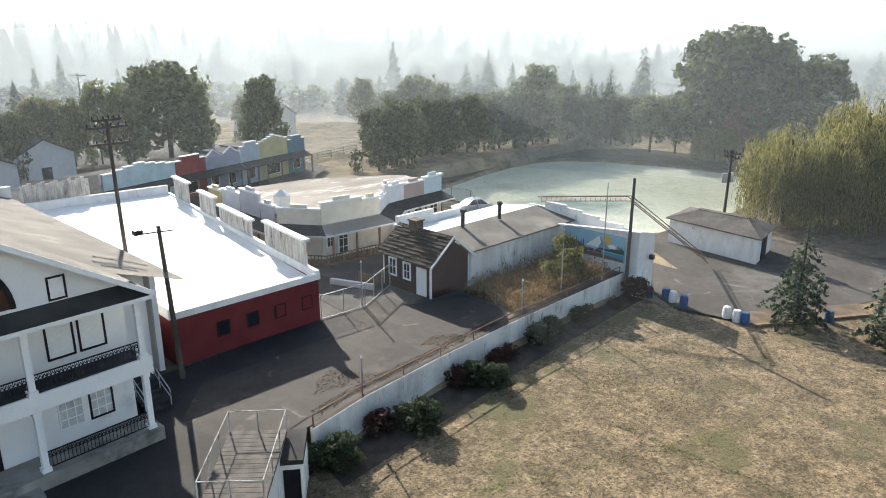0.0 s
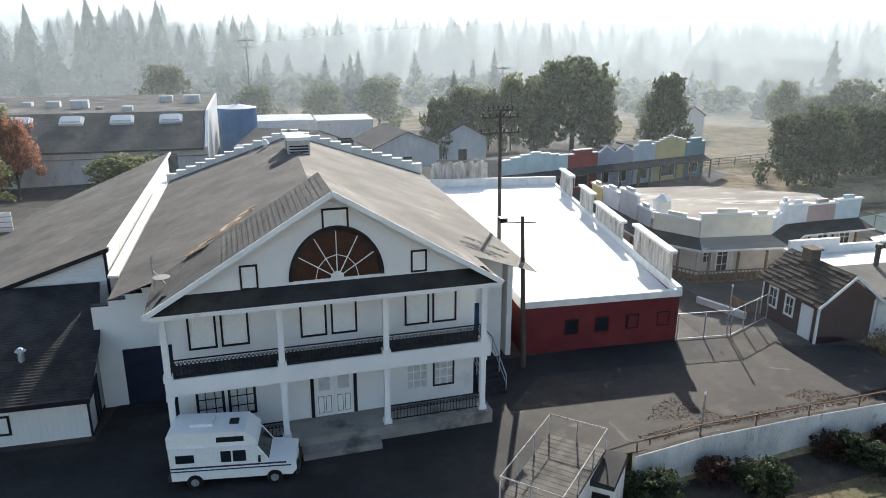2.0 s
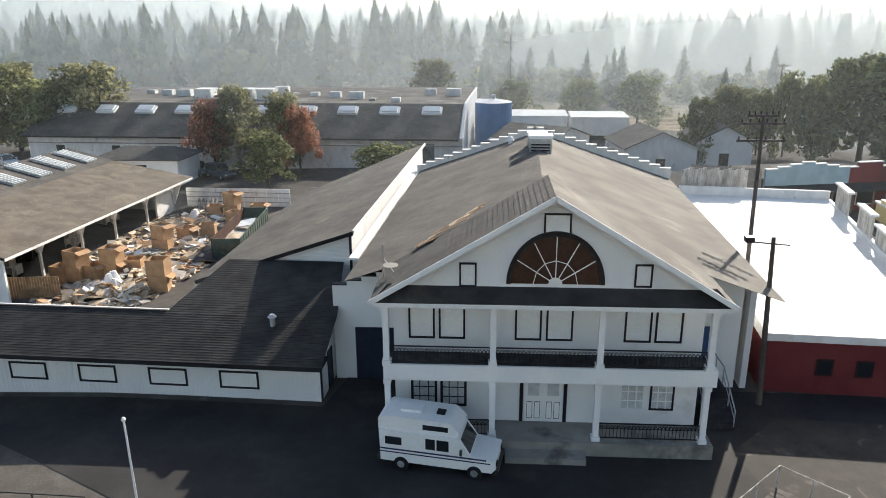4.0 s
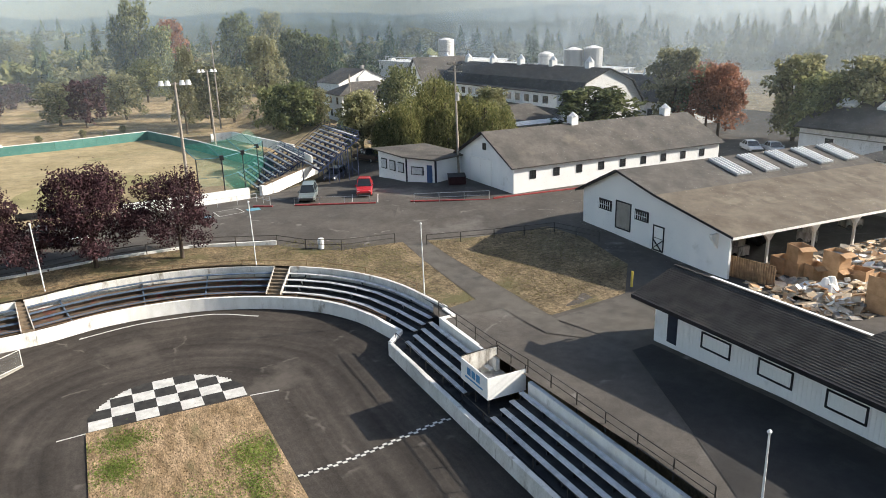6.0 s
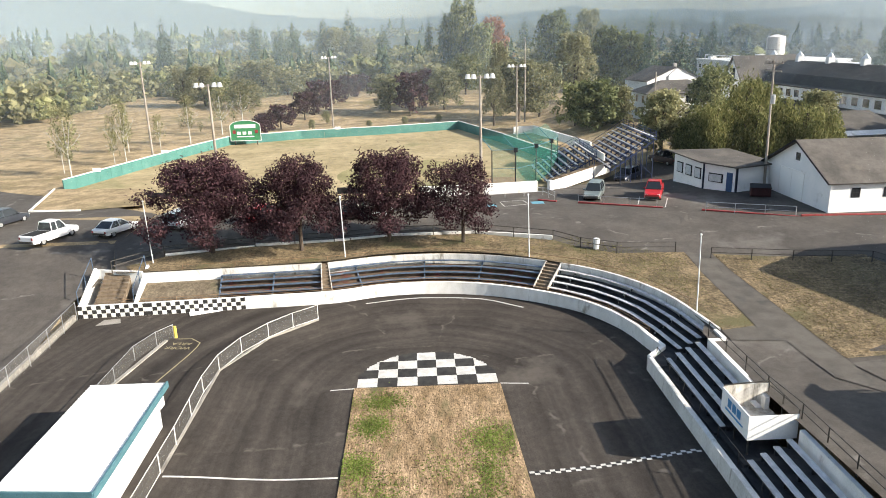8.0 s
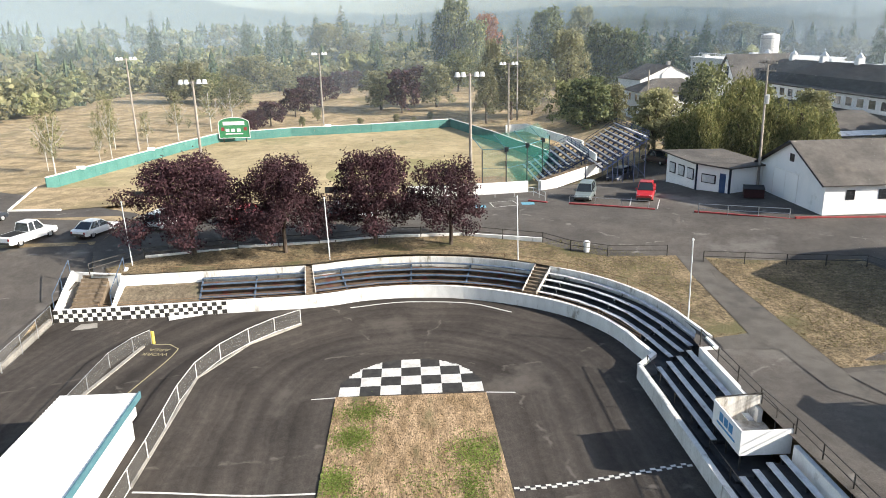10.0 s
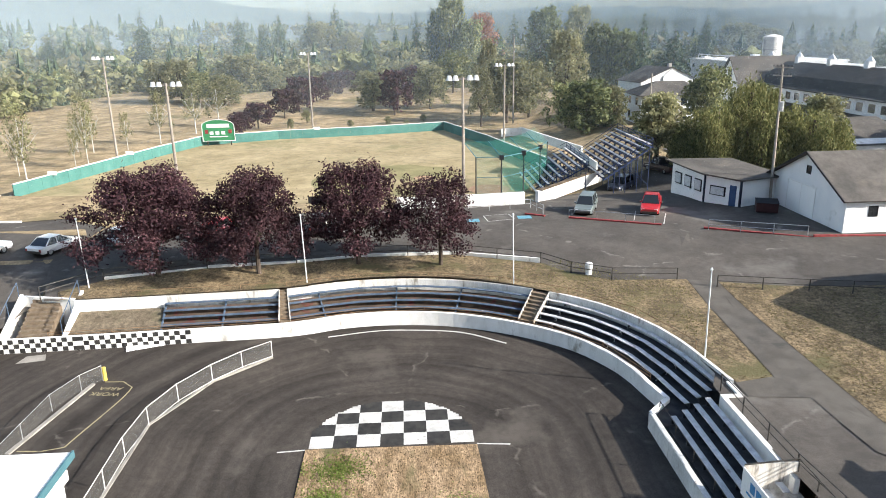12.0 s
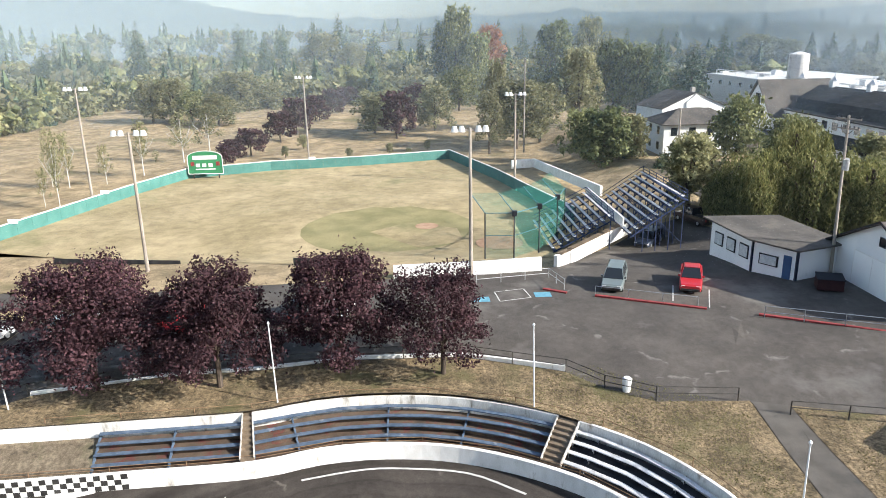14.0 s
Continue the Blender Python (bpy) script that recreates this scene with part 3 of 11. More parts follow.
STAND_BACK = [outward(i, 3.0) for i in range(len(BEND))]
YARD = [east(16.3, 25.9), east(32.6, 27.2), east(47.4, 27.4), (49.0, 46), (49.0, 70), (62, 80), (62, 130), (-110, 130), (-110, 47), (-84, 44), (-98, 41), (-98, 36),
        (-81.5, 23.0), (-79.6, 21), (-78.6, 12), (-76, -16), (-72, -22), (-60, -22), (-55, -20)] + STAND_BACK[::-1][2:] + [(-38, 24.6), (-36.6, 23.9), (-12.0, 23.9), (-4, 22), (10, 21.5)]


def south_road(x):
    return lerp_table(x, [(-62, 0.0), (-52, -1.6), (-42, -3.0), (-30, -3.3)])


def base_z(x, y):
    if x > 15 or (x > -4 and y < 24):
        e = -1.75 if y < 27.5 + 100 * sstep(49.2, 49.8, x) else -0.15
        if x > 51 and y > 20:
            e = -1.75 - 0.7 * sstep(55, 64, x) * sstep(30, 38, y) * (1 - sstep(120, 170, x))
            if poly_inside(POND, x, y):
                e = -3.6
        if y > 70:
            e = -0.6
        if x > 130 or y > 130:
            e = -0.6
        return e
    if poly_inside(PIT, x, y):
        return -5.0
    if -112 < x < 64 and poly_inside(YARD, x, y):
        return upper(x, y) - 0.5
    if y < -19.5 and x > -75:
        s = south_road(x) - 0.06
        return s + (upper(x, y) - s) * sstep(-60, -75, x)
    return upper(x, y) - 0.06


def axis_coords(lo, hi, step, far):
    a = [lo + i * step for i in range(int((hi - lo) / step) + 1)]
    left, right, g = [], [], step
    x = lo
    while x > -far:
        g *= 1.35
        x -= g
        left.append(x)
    g, x = step, hi
    while x < far:
        g *= 1.35
        x += g
        right.append(x)
    return left[::-1] + a + right


def ground_sheet():
    xs, ys = axis_coords(-165, 115, 1.5, 2400), axis_coords(-60, 110, 1.25, 2400)
    mb = MB()
    for y in ys:
        for x in xs:
            mb.v.append((x, y, base_z(x, y)))
    w = len(xs)
    for j in range(len(ys) - 1):
        for i in range(w - 1):
            mb.f.append((j * w + i, j * w + i + 1, (j + 1) * w + i + 1, (j + 1) * w + i))
    return mb


struct("ground", ground_sheet(), M["dry"], "dry grassland round the old fairground", "ground", True)


def patch(name, poly, mat, label, height, off=0.02, step=3.0, category="", kind="structure"):
    """A sheet with the given outline laid on a height function."""
    bm = bmesh.new()
    area = sum(p[0] * q[1] - q[0] * p[1] for p, q in zip(poly, poly[1:] + poly[:1]))
    bm.faces.new([bm.verts.new((x, y, 0)) for x, y in (poly if area > 0 else poly[::-1])]).normal_update()
    bmesh.ops.triangulate(bm, faces=bm.faces[:])
    for k, ax in ((0, (1, 0, 0)), (1, (0, 1, 0))):
        lo, hi = min(p[k] for p in poly), max(p[k] for p in poly)
        c = math.floor(lo / step) * step + step
        while c < hi:
            co = (c, 0, 0) if k == 0 else (0, c, 0)
            bmesh.ops.bisect_plane(bm, geom=bm.verts[:] + bm.edges[:] + bm.faces[:], plane_co=co, plane_no=ax)
            c += step
    for v in bm.verts:
        v.co.z = height(v.co.x, v.co.y) + off
    for f in bm.faces:
        if f.normal.z < 0:
            f.normal_flip()
    bmesh.ops.recalc_face_normals(bm, faces=bm.faces)
    me = bpy.data.meshes.new(name)
    bm.to_mesh(me)
    bm.free()
    me.materials.append(mat)
    ob = new(name, me)
    ob.matrix_world = PLACE[0]
    return tagged(ob, label, category or name, "", kind)


patch("yard_asphalt", YARD, M["asphalt"], "weathered grey asphalt yard and road", upper, 0.0, 4.0, "pavement")
patch("south_road", [(-36, -20.8), (-50, -21.6), (-55, -20.2), (-60, -22), (-72, -22), (-84, -40), (-95, -60), (-36, -60)], M["asphalt"], "grey asphalt road beside the track fence", lambda x, y: south_road(x) if y < -19.5 else upper(x, y), 0.0, 3.0, "road")
PLACE[0] = EAST
patch("court", [(12.4, 30.5), (13.6, 25.8), (17.0, 26.6), (34.8, 28.6), (34.8, 33.2), (31.0, 34.0), (30.2, 46.0), (30.0, 49.0), (27.8, 47.0), (26.5, 33.6), (15.2, 33.6)], M["court"], "dark worn asphalt courtyard with brown stains", lambda x, y: upper(*east(x, y)), 0.025, 3.0, "pavement")
# brown soil; the dark patch also stands for the willow shade
patch("east_soil", [(70, 18), (73, 32), (112, 34), (118, 4), (80, 6)], M["soil"], "brown soil under the willows, laid dark for their shade", lambda x, y: -1.72, 0.05, 6.0, "ground")
patch("tower_apron", [(47.4, 27.2), (47.4, 34.5), (56.5, 34.5), (56.0, 26.8), (49.9, 26.8)], M["asphalt"], "worn asphalt beside the mural wall", lambda x, y: -1.75, 0.036, 4.0, "pavement")
patch("east_road", [(49.9, 27.0), (56, 27), (62, 34.5), (72, 33.5), (90, 22), (90, 6), (66, 10), (48, 17.5), (47, 22.5)], M["asphalt"], "grey asphalt lane between lawn and pond", lambda x, y: -1.75, 0.03, 4.0, "road")
PLACE[0] = Matrix()
patch("track", TRACK, M["track"], "dark asphalt karting track with tyre marks", track_z, 0.0, 1.5, "track")
patch("pond_bank", [east(*p) for p in ((67, 68.4), (78, 71), (86.3, 72), (93.8, 72), (99, 69.6), (102, 64.8), (103.4, 61), (106.6, 52.4), (107, 43.5), (114, 40), (118, 52), (117, 66), (107, 74), (92, 79), (80, 82), (66, 82))], M["bank"], "dark grassy bank between the pond and the tree row", lambda x, y: -2.2, 0.03, 5, "bank")
patch("pond", POND, M["pond"], "pond covered with pale green algae", lambda x, y: -2.55, 0.0, 20, "water")
# shade before the house fronts, laid as a darker sheet of asphalt
patch("yard_shade", [(-24.6, 32.6), (-4.6, 32.6), (-4, 36), (15, 36), (24.8, 36.3), (31, 36), (24, 29.5), (16.3, 26.2), (9, 22.6), (-10, 24.2), (-24.5, 31)], M["asphalt_shaded"], "darker asphalt sheet standing in for the shade before the house", upper, 0.022, 4.0, "pavement")


# ---- generic walls with openings ----
def rim(mb, poly, z0, z1, t=0.2):
    for p, q in zip(poly, poly[1:] + poly[:1]):
        mb.wall(p, q, z0, z1, t)
    return mb


def frame_panel(parent, name, axis, at, u0, u1, z0, z1, face, trim=0.09, pane=None, trim_mat="trim_black", out=0.05, bars=(0, 0), bar_mat=None):
    """A framed window or board on a wall. axis 'x': the wall runs along x at y=at and faces face (+1 or -1) along y."""
    pane = pane or M["glass"]

    def put(mb, a0, a1, b0, b1, d0, d1):
        lo, hi = sorted((at + face * d0, at + face * d1))
        if axis == "x":
            mb.box(a0, lo, b0, a1, hi, b1)
        else:
            mb.box(lo, a0, b0, hi, a1, b1)
    win = part(name, MB(), M[trim_mat], parent)
    mb = MB()
    put(mb, u0, u1, z1 - trim, z1, -0.03, out)
    put(mb, u0, u1, z0, z0 + trim, -0.03, out)
    put(mb, u0, u0 + trim, z0 + trim, z1 - trim, -0.03, out)
    put(mb, u1 - trim, u1, z0 + trim, z1 - trim, -0.03, out)
    win.data = mesh(name, mb, M[trim_mat])
    mb = MB()
    put(mb, u0 + trim, u1 - trim, z0 + trim, z1 - trim, -0.02, 0.012)
    part("pane", mb, pane, win)
    if bars[0] or bars[1]:
        for i in range(bars[0]):
            c = u0 + (u1 - u0) * (i + 1) / (bars[0] + 1)
            put(mb := MB(), c - 0.022, c + 0.022, z0 + trim, z1 - trim, 0.013, 0.035)
            part("glazing_bar", mb, M[bar_mat or trim_mat], win)
        for i in range(bars[1]):
            c = z0 + (z1 - z0) * (i + 1) / (bars[1] + 1)
            put(mb := MB(), u0 + trim, u1 - trim, c - 0.022, c + 0.022, 0.013, 0.031)
            part("glazing_bar", mb, M[bar_mat or trim_mat], win)
    return win


def roof_rows(parent, mat, a0, a1, axis, u0, z0, u1, z1, rows, thick=0.035, label=""):
    """Overlapping courses of a roof slope from the eave (u0, z0) up to (u1, z1), each a part."""
    du, dz = (u1 - u0) / rows, (z1 - z0) / rows
    L = math.hypot(du, dz)
    nu, nz = -dz / L, du / L
    if nz < 0:
        nu, nz = -nu, -nz
    for i in range(rows):
        ua, za = u0 + du * i, z0 + dz * i
        ub, zb = ua + du * 1.05, za + dz * 1.05
        q = [(ua + nu * thick, za + nz * thick), (ub, zb), (ub - nu * 0.01, zb - nz * 0.01), (ua, za)]
        part("shingle_course", MB().profile(q, axis, a0, a1), mat, parent, label if i == 0 else "")


PLACE[0] = HOUSE
# ---- the two-storey house with porch and fanlight gable ----
house = thing("porch_house", "white two-storey hall with black trim, columned porch and fanlight gable", "house")
FY, CY = 30.85, 29.4
mb = MB().box(-2.6, FY, -0.1, 11.5, 36.0, 7.3)
part("wall", mb, M["white"], house)
mb = MB().box(-3.0, CY - 0.35, -0.3, 11.9, FY, 0.66)
mb.box(2.6, CY - 1.1, -0.3, 6.2, CY - 0.35, 0.30)
part("porch_floor", mb, M["concrete"], house, "grey concrete porch floor with a step")
mb = MB().box(-2.9, CY - 0.05, 3.85, 11.8, FY, 4.06)
part("balcony_floor", mb, M["stand_dark"], house, "dark balcony decking")
mb = MB().box(-2.9, CY - 0.16, 3.42, 11.8, CY - 0.05, 4.16)
mb.box(11.69, CY - 0.05, 3.42, 11.8, FY, 4.16)
part("balcony_fascia", mb, M["white"], house)
for x in (-2.75, 2.0, 6.7, 11.45):
    mb = MB().box(x - 0.13, CY - 0.12, 0.66, x + 0.13, CY + 0.14, 3.42)
    mb.box(x - 0.19, CY - 0.18, 0.66, x + 0.19, CY + 0.2, 0.86).box(x - 0.17, CY - 0.165, 3.22, x + 0.17, CY + 0.18, 3.41)
    mb.box(x - 0.13, CY - 0.12, 4.16, x + 0.13, CY + 0.14, 7.05)
    mb.box(x - 0.19, CY - 0.19, 4.08, x + 0.19, CY + 0.2, 4.34)
    part("column", mb, M["white"], house)
# ornate iron railings on both storeys
for z0, spans in ((4.16, ((-2.6, 1.85), (2.15, 6.55), (6.85, 11.3))), (0.68, ((-2.6, 1.85), (6.85, 11.3)))):
    for a, b in spans:
        mb = MB().beam((a, CY, z0 + 0.8), (b, CY, z0 + 0.8), 0.05).beam((a, CY, z0 + 0.1), (b, CY, z0 + 0.1), 0.04).beam((a, CY, z0 + 0.55), (b, CY, z0 + 0.55), 0.03)
        n = int((b - a) / 0.16)
        for i in range(n + 1):
            x = a + (b - a) * i / n
            mb.beam((x, CY, z0 + 0.1), (x, CY, z0 + 0.8), 0.022)
            if i < n:
                s = (b - a) / n
                mb.beam((x, CY, z0 + 0.56), (x + s / 2, CY, z0 + 0.72), 0.03).beam((x + s / 2, CY, z0 + 0.72), (x + s, CY, z0 + 0.56), 0.03)
        part("railing", mb, M["trim_black"], house, "black wrought-iron railing")
# eave band and gable
GX, GZ, EL, ER, EZ, GY = 4.45, 11.65, -3.25, 12.05, 7.3, 29.55
mb = MB().profile([(EL + 0.5, EZ), (ER - 0.5, EZ), (GX, GZ - 0.15)], "y", GY, 33.2)
part("gable_wall", mb, M["white"], house)
mb = MB().slab([(EL, GY - 0.75, EZ - 0.12), (ER, GY - 0.75, EZ - 0.12), (ER - 0.6, GY + 0.05, EZ + 0.42), (EL + 0.6, GY + 0.05, EZ + 0.42)], 0.1)
part("pent_roof", mb, M["roof_dark"], house, "dark shingled skirt roof below the gable")
mb = MB().box(EL + 0.1, GY - 0.72, EZ - 0.36, ER - 0.1, GY - 0.62, EZ - 0.16)
mb.box(EL + 0.1, GY - 0.62, EZ - 0.36, ER - 0.1, 31.2, EZ - 0.26)
part("soffit", mb, M["white"], house)
rs = part("gable_roof", MB(), M["roof_grey"], house, "worn brown-grey shingled gable roof")
roof_rows(rs, M["roof_grey"], GY - 0.75, 33.4, "y", EL - 0.1, EZ - 0.12, GX, GZ, 34, 0.016)
rs = part("gable_roof", MB(), M["roof_tan"], house, "sun-bleached tan shingled gable roof")
roof_rows(rs, M["roof_tan"], GY - 0.75, 33.4, "y", ER + 0.1, EZ - 0.12, GX, GZ, 34, 0.016)
mb = MB()
for a, b in (((EL - 0.1, EZ - 0.16), (GX, GZ - 0.04)), ((ER + 0.1, EZ - 0.16), (GX, GZ - 0.04))):
    mb.beam((a[0], GY - 0.79, a[1]), (b[0], GY - 0.79, b[1]), 0.06, 0.22)
part("rake_board", mb, M["white"], house)
# fanlight
fan = part("fanlight", MB(), M["trim_black"], house, "half-round brown fanlight window with white spokes")
FX, FZ, FR = 4.62, 7.84, 2.1
arc = [(FX + math.cos(math.pi * i / 24) * FR, FZ + math.sin(math.pi * i / 24) * FR * 1.08) for i in range(25)]
inn = [(FX + math.cos(math.pi * i / 24) * (FR - 0.2), FZ + math.sin(math.pi * i / 24) * (FR - 0.2) * 1.08) for i in range(25)]
mb = MB().profile(arc + inn[::-1], "y", GY - 0.09, GY + 0.02)
fan.data = mesh("fanlight", mb, M["trim_black"])
part("pane", MB().profile(inn, "y", GY - 0.03, GY + 0.02), M["fan_glass"], fan)
mb = MB()
for k in range(1, 6):
    a = math.pi * k / 6
    mb.beam((FX, GY - 0.05, FZ), (FX + math.cos(a) * (FR - 0.2), GY - 0.05, FZ + math.sin(a) * (FR - 0.2) * 1.08), 0.04)
for i in range(24):
    if i % 4 == 0 and i < 23:
        c, d = arc[i], arc[i + 4]
        mb.beam((FX + (c[0] - FX) * 0.45, GY - 0.05, FZ + (c[1] - FZ) * 0.45), (FX + (d[0] - FX) * 0.45, GY - 0.05, FZ + (d[1] - FZ) * 0.45), 0.03)
    mb.beam((FX + (arc[i][0] - FX) * 0.92, GY - 0.05, FZ + (arc[i][1] - FZ) * 0.92), (FX + (arc[i + 1][0] - FX) * 0.92, GY - 0.05, FZ + (arc[i + 1][1] - FZ) * 0.92), 0.05)
mb2 = MB().profile([(FX + math.cos(math.pi * i / 8) * 0.3, FZ + math.sin(math.pi * i / 8) * 0.3) for i in range(9)], "y", GY - 0.1, GY - 0.04)
part("spokes", mb, M["white"], fan)
part("hub", mb2, M["white"], fan)
for u0, u1, z0, z1 in ((4.05, 5.2, 9.95, 10.85), (0.5, 1.25, 7.66, 8.72), (7.95, 8.7, 7.75, 8.75)):
    frame_panel(house, "gable_vent", "x", GY, u0, u1, z0, z1, -1, 0.08, M["white_panel"])
# upper boarded windows, lower windows, doors
for u0 in (-1.9, -0.5, 3.0, 4.42, 7.95, 9.33):
    frame_panel(house, "boarded_window", "x", FY, u0, u0 + 1.22, 4.72, 6.5, -1, 0.09, M["white_panel"])
for u0 in (-1.85, -0.45):
    frame_panel(house, "window", "x", FY, u0, u0 + 1.25, 1.35, 3.25, -1, 0.12, M["curtain"], bars=(2, 3), bar_mat="trim_black")
for u0 in (7.98, 9.35):
    frame_panel(house, "window", "x", FY, u0, u0 + 1.12, 1.4, 3.2, -1, 0.09 if u0 > 9 else 0.07, M["curtain"], "trim_black" if u0 > 9 else "white", bars=(2, 3), bar_mat="white_panel")
for u0 in (3.5, 4.42):
    d = part("door", MB().box(u0, FY - 0.05, 0.68, u0 + 0.9, FY + 0.02, 3.0), M["white"], house, "white panelled entrance door")
    part("door_glass", MB().box(u0 + 0.18, FY - 0.06, 2.0, u0 + 0.72, FY - 0.045, 2.85), M["curtain"], d)
    for v in (0.14, 0.5):
        frame_panel(d, "door_panel", "x", FY - 0.05, u0 + v, u0 + v + 0.27, 0.85, 1.7, -1, 0.02, M["white_panel"], out=0.02)
for u in (3.3, 5.36):
    part("door_jamb", MB().box(u, FY - 0.07, 0.68, u + 0.16, FY + 0.02, 3.15), M["trim_black"], house)
# main roof behind
LONG = Matrix.Translation((1.9, 1.1, 0))
HALL = HOUSE.inverted() @ LONG
rs = part("main_roof", MB(), M["roof_grey"], house, "long grey-brown shingled roof")
rs.matrix_basis = HALL
roof_rows(rs, M["roof_grey"], 32.0, 58.5, "y", -5.2, 6.5, 4.2, 9.75, 40, 0.015)
rs = part("main_roof", MB(), M["roof_tan"], house, "long sun-bleached tan roof with a torn edge")
rs.matrix_basis = HALL
roof_rows(rs, M["roof_tan"], 32.0, 58.5, "y", 14.9, 6.1, 4.2, 9.75, 40, 0.015)
PLACE[0] = LONG
# rooftop units at the ridge, a torn strip of shingles and an aerial on the corner
for x, y, w, d, h in ((3.6, 50.2, 1.5, 1.3, 1.0), (3.5, 52.4, 1.3, 1.2, 0.9)):
    ru = thing("rooftop_unit", "white and grey metal air unit at the roof ridge", "air unit", "rooftop units")
    part("casing", MB().box(x, y, 8.7, x + w, y + d, 9.5 + h), M["steel"], ru)
    part("cover", MB().box(x - 0.08, y - 0.08, 9.5 + h, x + w + 0.08, y + d + 0.08, 9.72 + h), M["white_panel"], ru)
    for k in range(4):
        part("louvre", MB().box(x + 0.1, y - 0.03, 9.45 + k * 0.2, x + w - 0.1, y, 9.55 + k * 0.2), M["trim_black"], ru)
tv = thing("roof_turbine", "small white roof ventilator near the ridge", "ventilator")
part("pipe", MB().cone((2.2, 57.0), 8.6, 9.3, 0.16, 0.16, 10), M["white_panel"], tv)
part("head", MB().cone((2.2, 57.0), 9.3, 9.65, 0.32, 0.12, 10), M["white_panel"], tv)
PLACE[0] = HOUSE


def roof_left(x):
    return EZ - 0.12 + (GZ - EZ + 0.12) * (x - EL + 0.1) / (GX - EL + 0.1)
rr = random.Random(5)
for i in range(26):
    x = rr.uniform(-1.4, 1.1)
    y = 32.4 + (x + 1.4) * 0.5 + rr.gauss(0, 0.22)
    s, a = rr.uniform(0.18, 0.5), rr.uniform(-0.5, 0.5)
    q = [(x + s * (c * math.cos(a) - e * 0.5 * math.sin(a)), y + s * (c * math.sin(a) + e * 0.5 * math.cos(a))) for c, e in ((-1, -1), (1, -1), (1, 1), (-1, 1))]
    part("torn_shingle", MB().slab([(u, v, roof_left(u) + 0.09 + rr.uniform(0, 0.05)) for u, v in q], 0.02), M["wood"] if i % 3 else M["card_pale"], rs, "torn bare shingle patch" if i == 0 else "")
ae = thing("roof_aerial", "bent metal dish aerial on the roof corner", "aerial")
part("mast", MB().beam((-3.1, 31.6, roof_left(-3.1) - 0.1), (-3.1, 31.6, roof_left(-3.1) + 1.5), 0.06, sides=6), M["steel"], ae)
part("arm", MB().beam((-3.1, 31.6, roof_left(-3.1) + 0.9), (-2.6, 31.4, roof_left(-3.1) + 0.3), 0.04, sides=6), M["steel"], ae)
part("dish", MB().cone((-2.75, 31.4), roof_left(-3.1) + 0.5, roof_left(-3.1) + 0.62, 0.1, 0.38, 14), M["concrete"], ae)
mb = MB().profile([(-2.6, 7.2), (11.5, 7.2), (GX, GZ - 0.2)], "y", 33.25, 33.38)
part("rear_gable", mb, M["white_worn"], house)
ol = [(-6.6, -0.3), (-2.6, -0.3)]
for i, z in enumerate((6.3, 6.05, 5.8, 5.55, 5.3)):
    ol += [(-2.6 - i * 0.8, z), (-3.4 - i * 0.8, z)]
    part("step_cap", MB().box(-3.4 - i * 0.8, 35.96, z, -2.58 - i * 0.8, 36.34, z + 0.06), M["trim_black"], house)
part("wing_wall", MB().profile(ol, "y", 36.0, 36.3), M["white"], house, "white stepped side wall")
ol = [(11.6, -0.3), (15.0, -0.3)]
for i, z in enumerate((5.9, 6.1, 6.4, 6.7, 7.0)):
    ol += [(15.0 - i * 0.68, z), (14.32 - i * 0.68, z)]
part("wing_wall", MB().profile(ol, "y", 36.0, 36.3), M["white"], house, "white stepped side wall")
part("side_wall", MB().box(14.5, 35.4, -0.3, 14.8, 58.5, 5.9), M["white"], house).matrix_basis = HALL
part("side_wall", MB().box(-5.3, 35.4, -0.3, -4.9, 58.5, 6.3), M["white"], house).matrix_basis = HALL

for i in range(13):
    x0, x1, z = -5.4 + i * 0.74, -5.4 + (i + 1) * 0.74, 6.7 + i * 0.26
    mb = MB().box(x0, 58.4, z - 1.8, x1, 58.7, z + 0.25).box(x0, 58.32, z + 0.25, x1, 58.78, z + 0.33)
    part("parapet_step", mb, M["white_worn"], house).matrix_basis = HALL
    x0, x1 = 14.9 - (i + 1) * 0.84, 14.9 - i * 0.84
    mb = MB().box(x0, 58.4, z - 1.8, x1, 58.7, z + 0.25).box(x0, 58.32, z + 0.25, x1, 58.78, z + 0.33)
    part("parapet_step", mb, M["white_worn"], house).matrix_basis = HALL
mb = MB().box(-5.45, 35.95, 0.0, -3.0, 36.05, 2.98)
part("garage_door", mb, M["navy"], house, "dark navy double door")
frame_panel(house, "side_door", "x", 36.0, 12.75, 13.6, 1.25, 3.4, -1, 0.05, M["blue_door"], "blue_door")
# outside stair to the blue door
stair = thing("outside_stair", "dark steel outside stair with pale rails beside the hall", "stair")
for i in range(7):
    part("tread", MB().box(12.3, 31.6 + i * 0.3, 0.0 + i * 0.178, 13.7, 31.9 + i * 0.3, 0.178 * (i + 1)), M["stand_dark"], stair)
part("landing", MB().box(12.3, 33.7, 0.95, 13.7, 36.0, 1.25), M["stand_dark"], stair)
for x in (12.35, 13.65):
    mb = MB().beam((x, 31.6, 0.95), (x, 33.8, 2.2), 0.05).beam((x, 33.8, 2.2), (x, 35.9, 2.2), 0.05).beam((x, 31.6, 0.55), (x, 33.8, 1.75), 0.035)
    for y, z in ((31.65, 0.95), (32.7, 1.58), (33.8, 2.2), (35.0, 2.2)):
        mb.beam((x, y, z - 0.9), (x, y, z), 0.045)
    part("handrail", mb, M["steel"], stair)

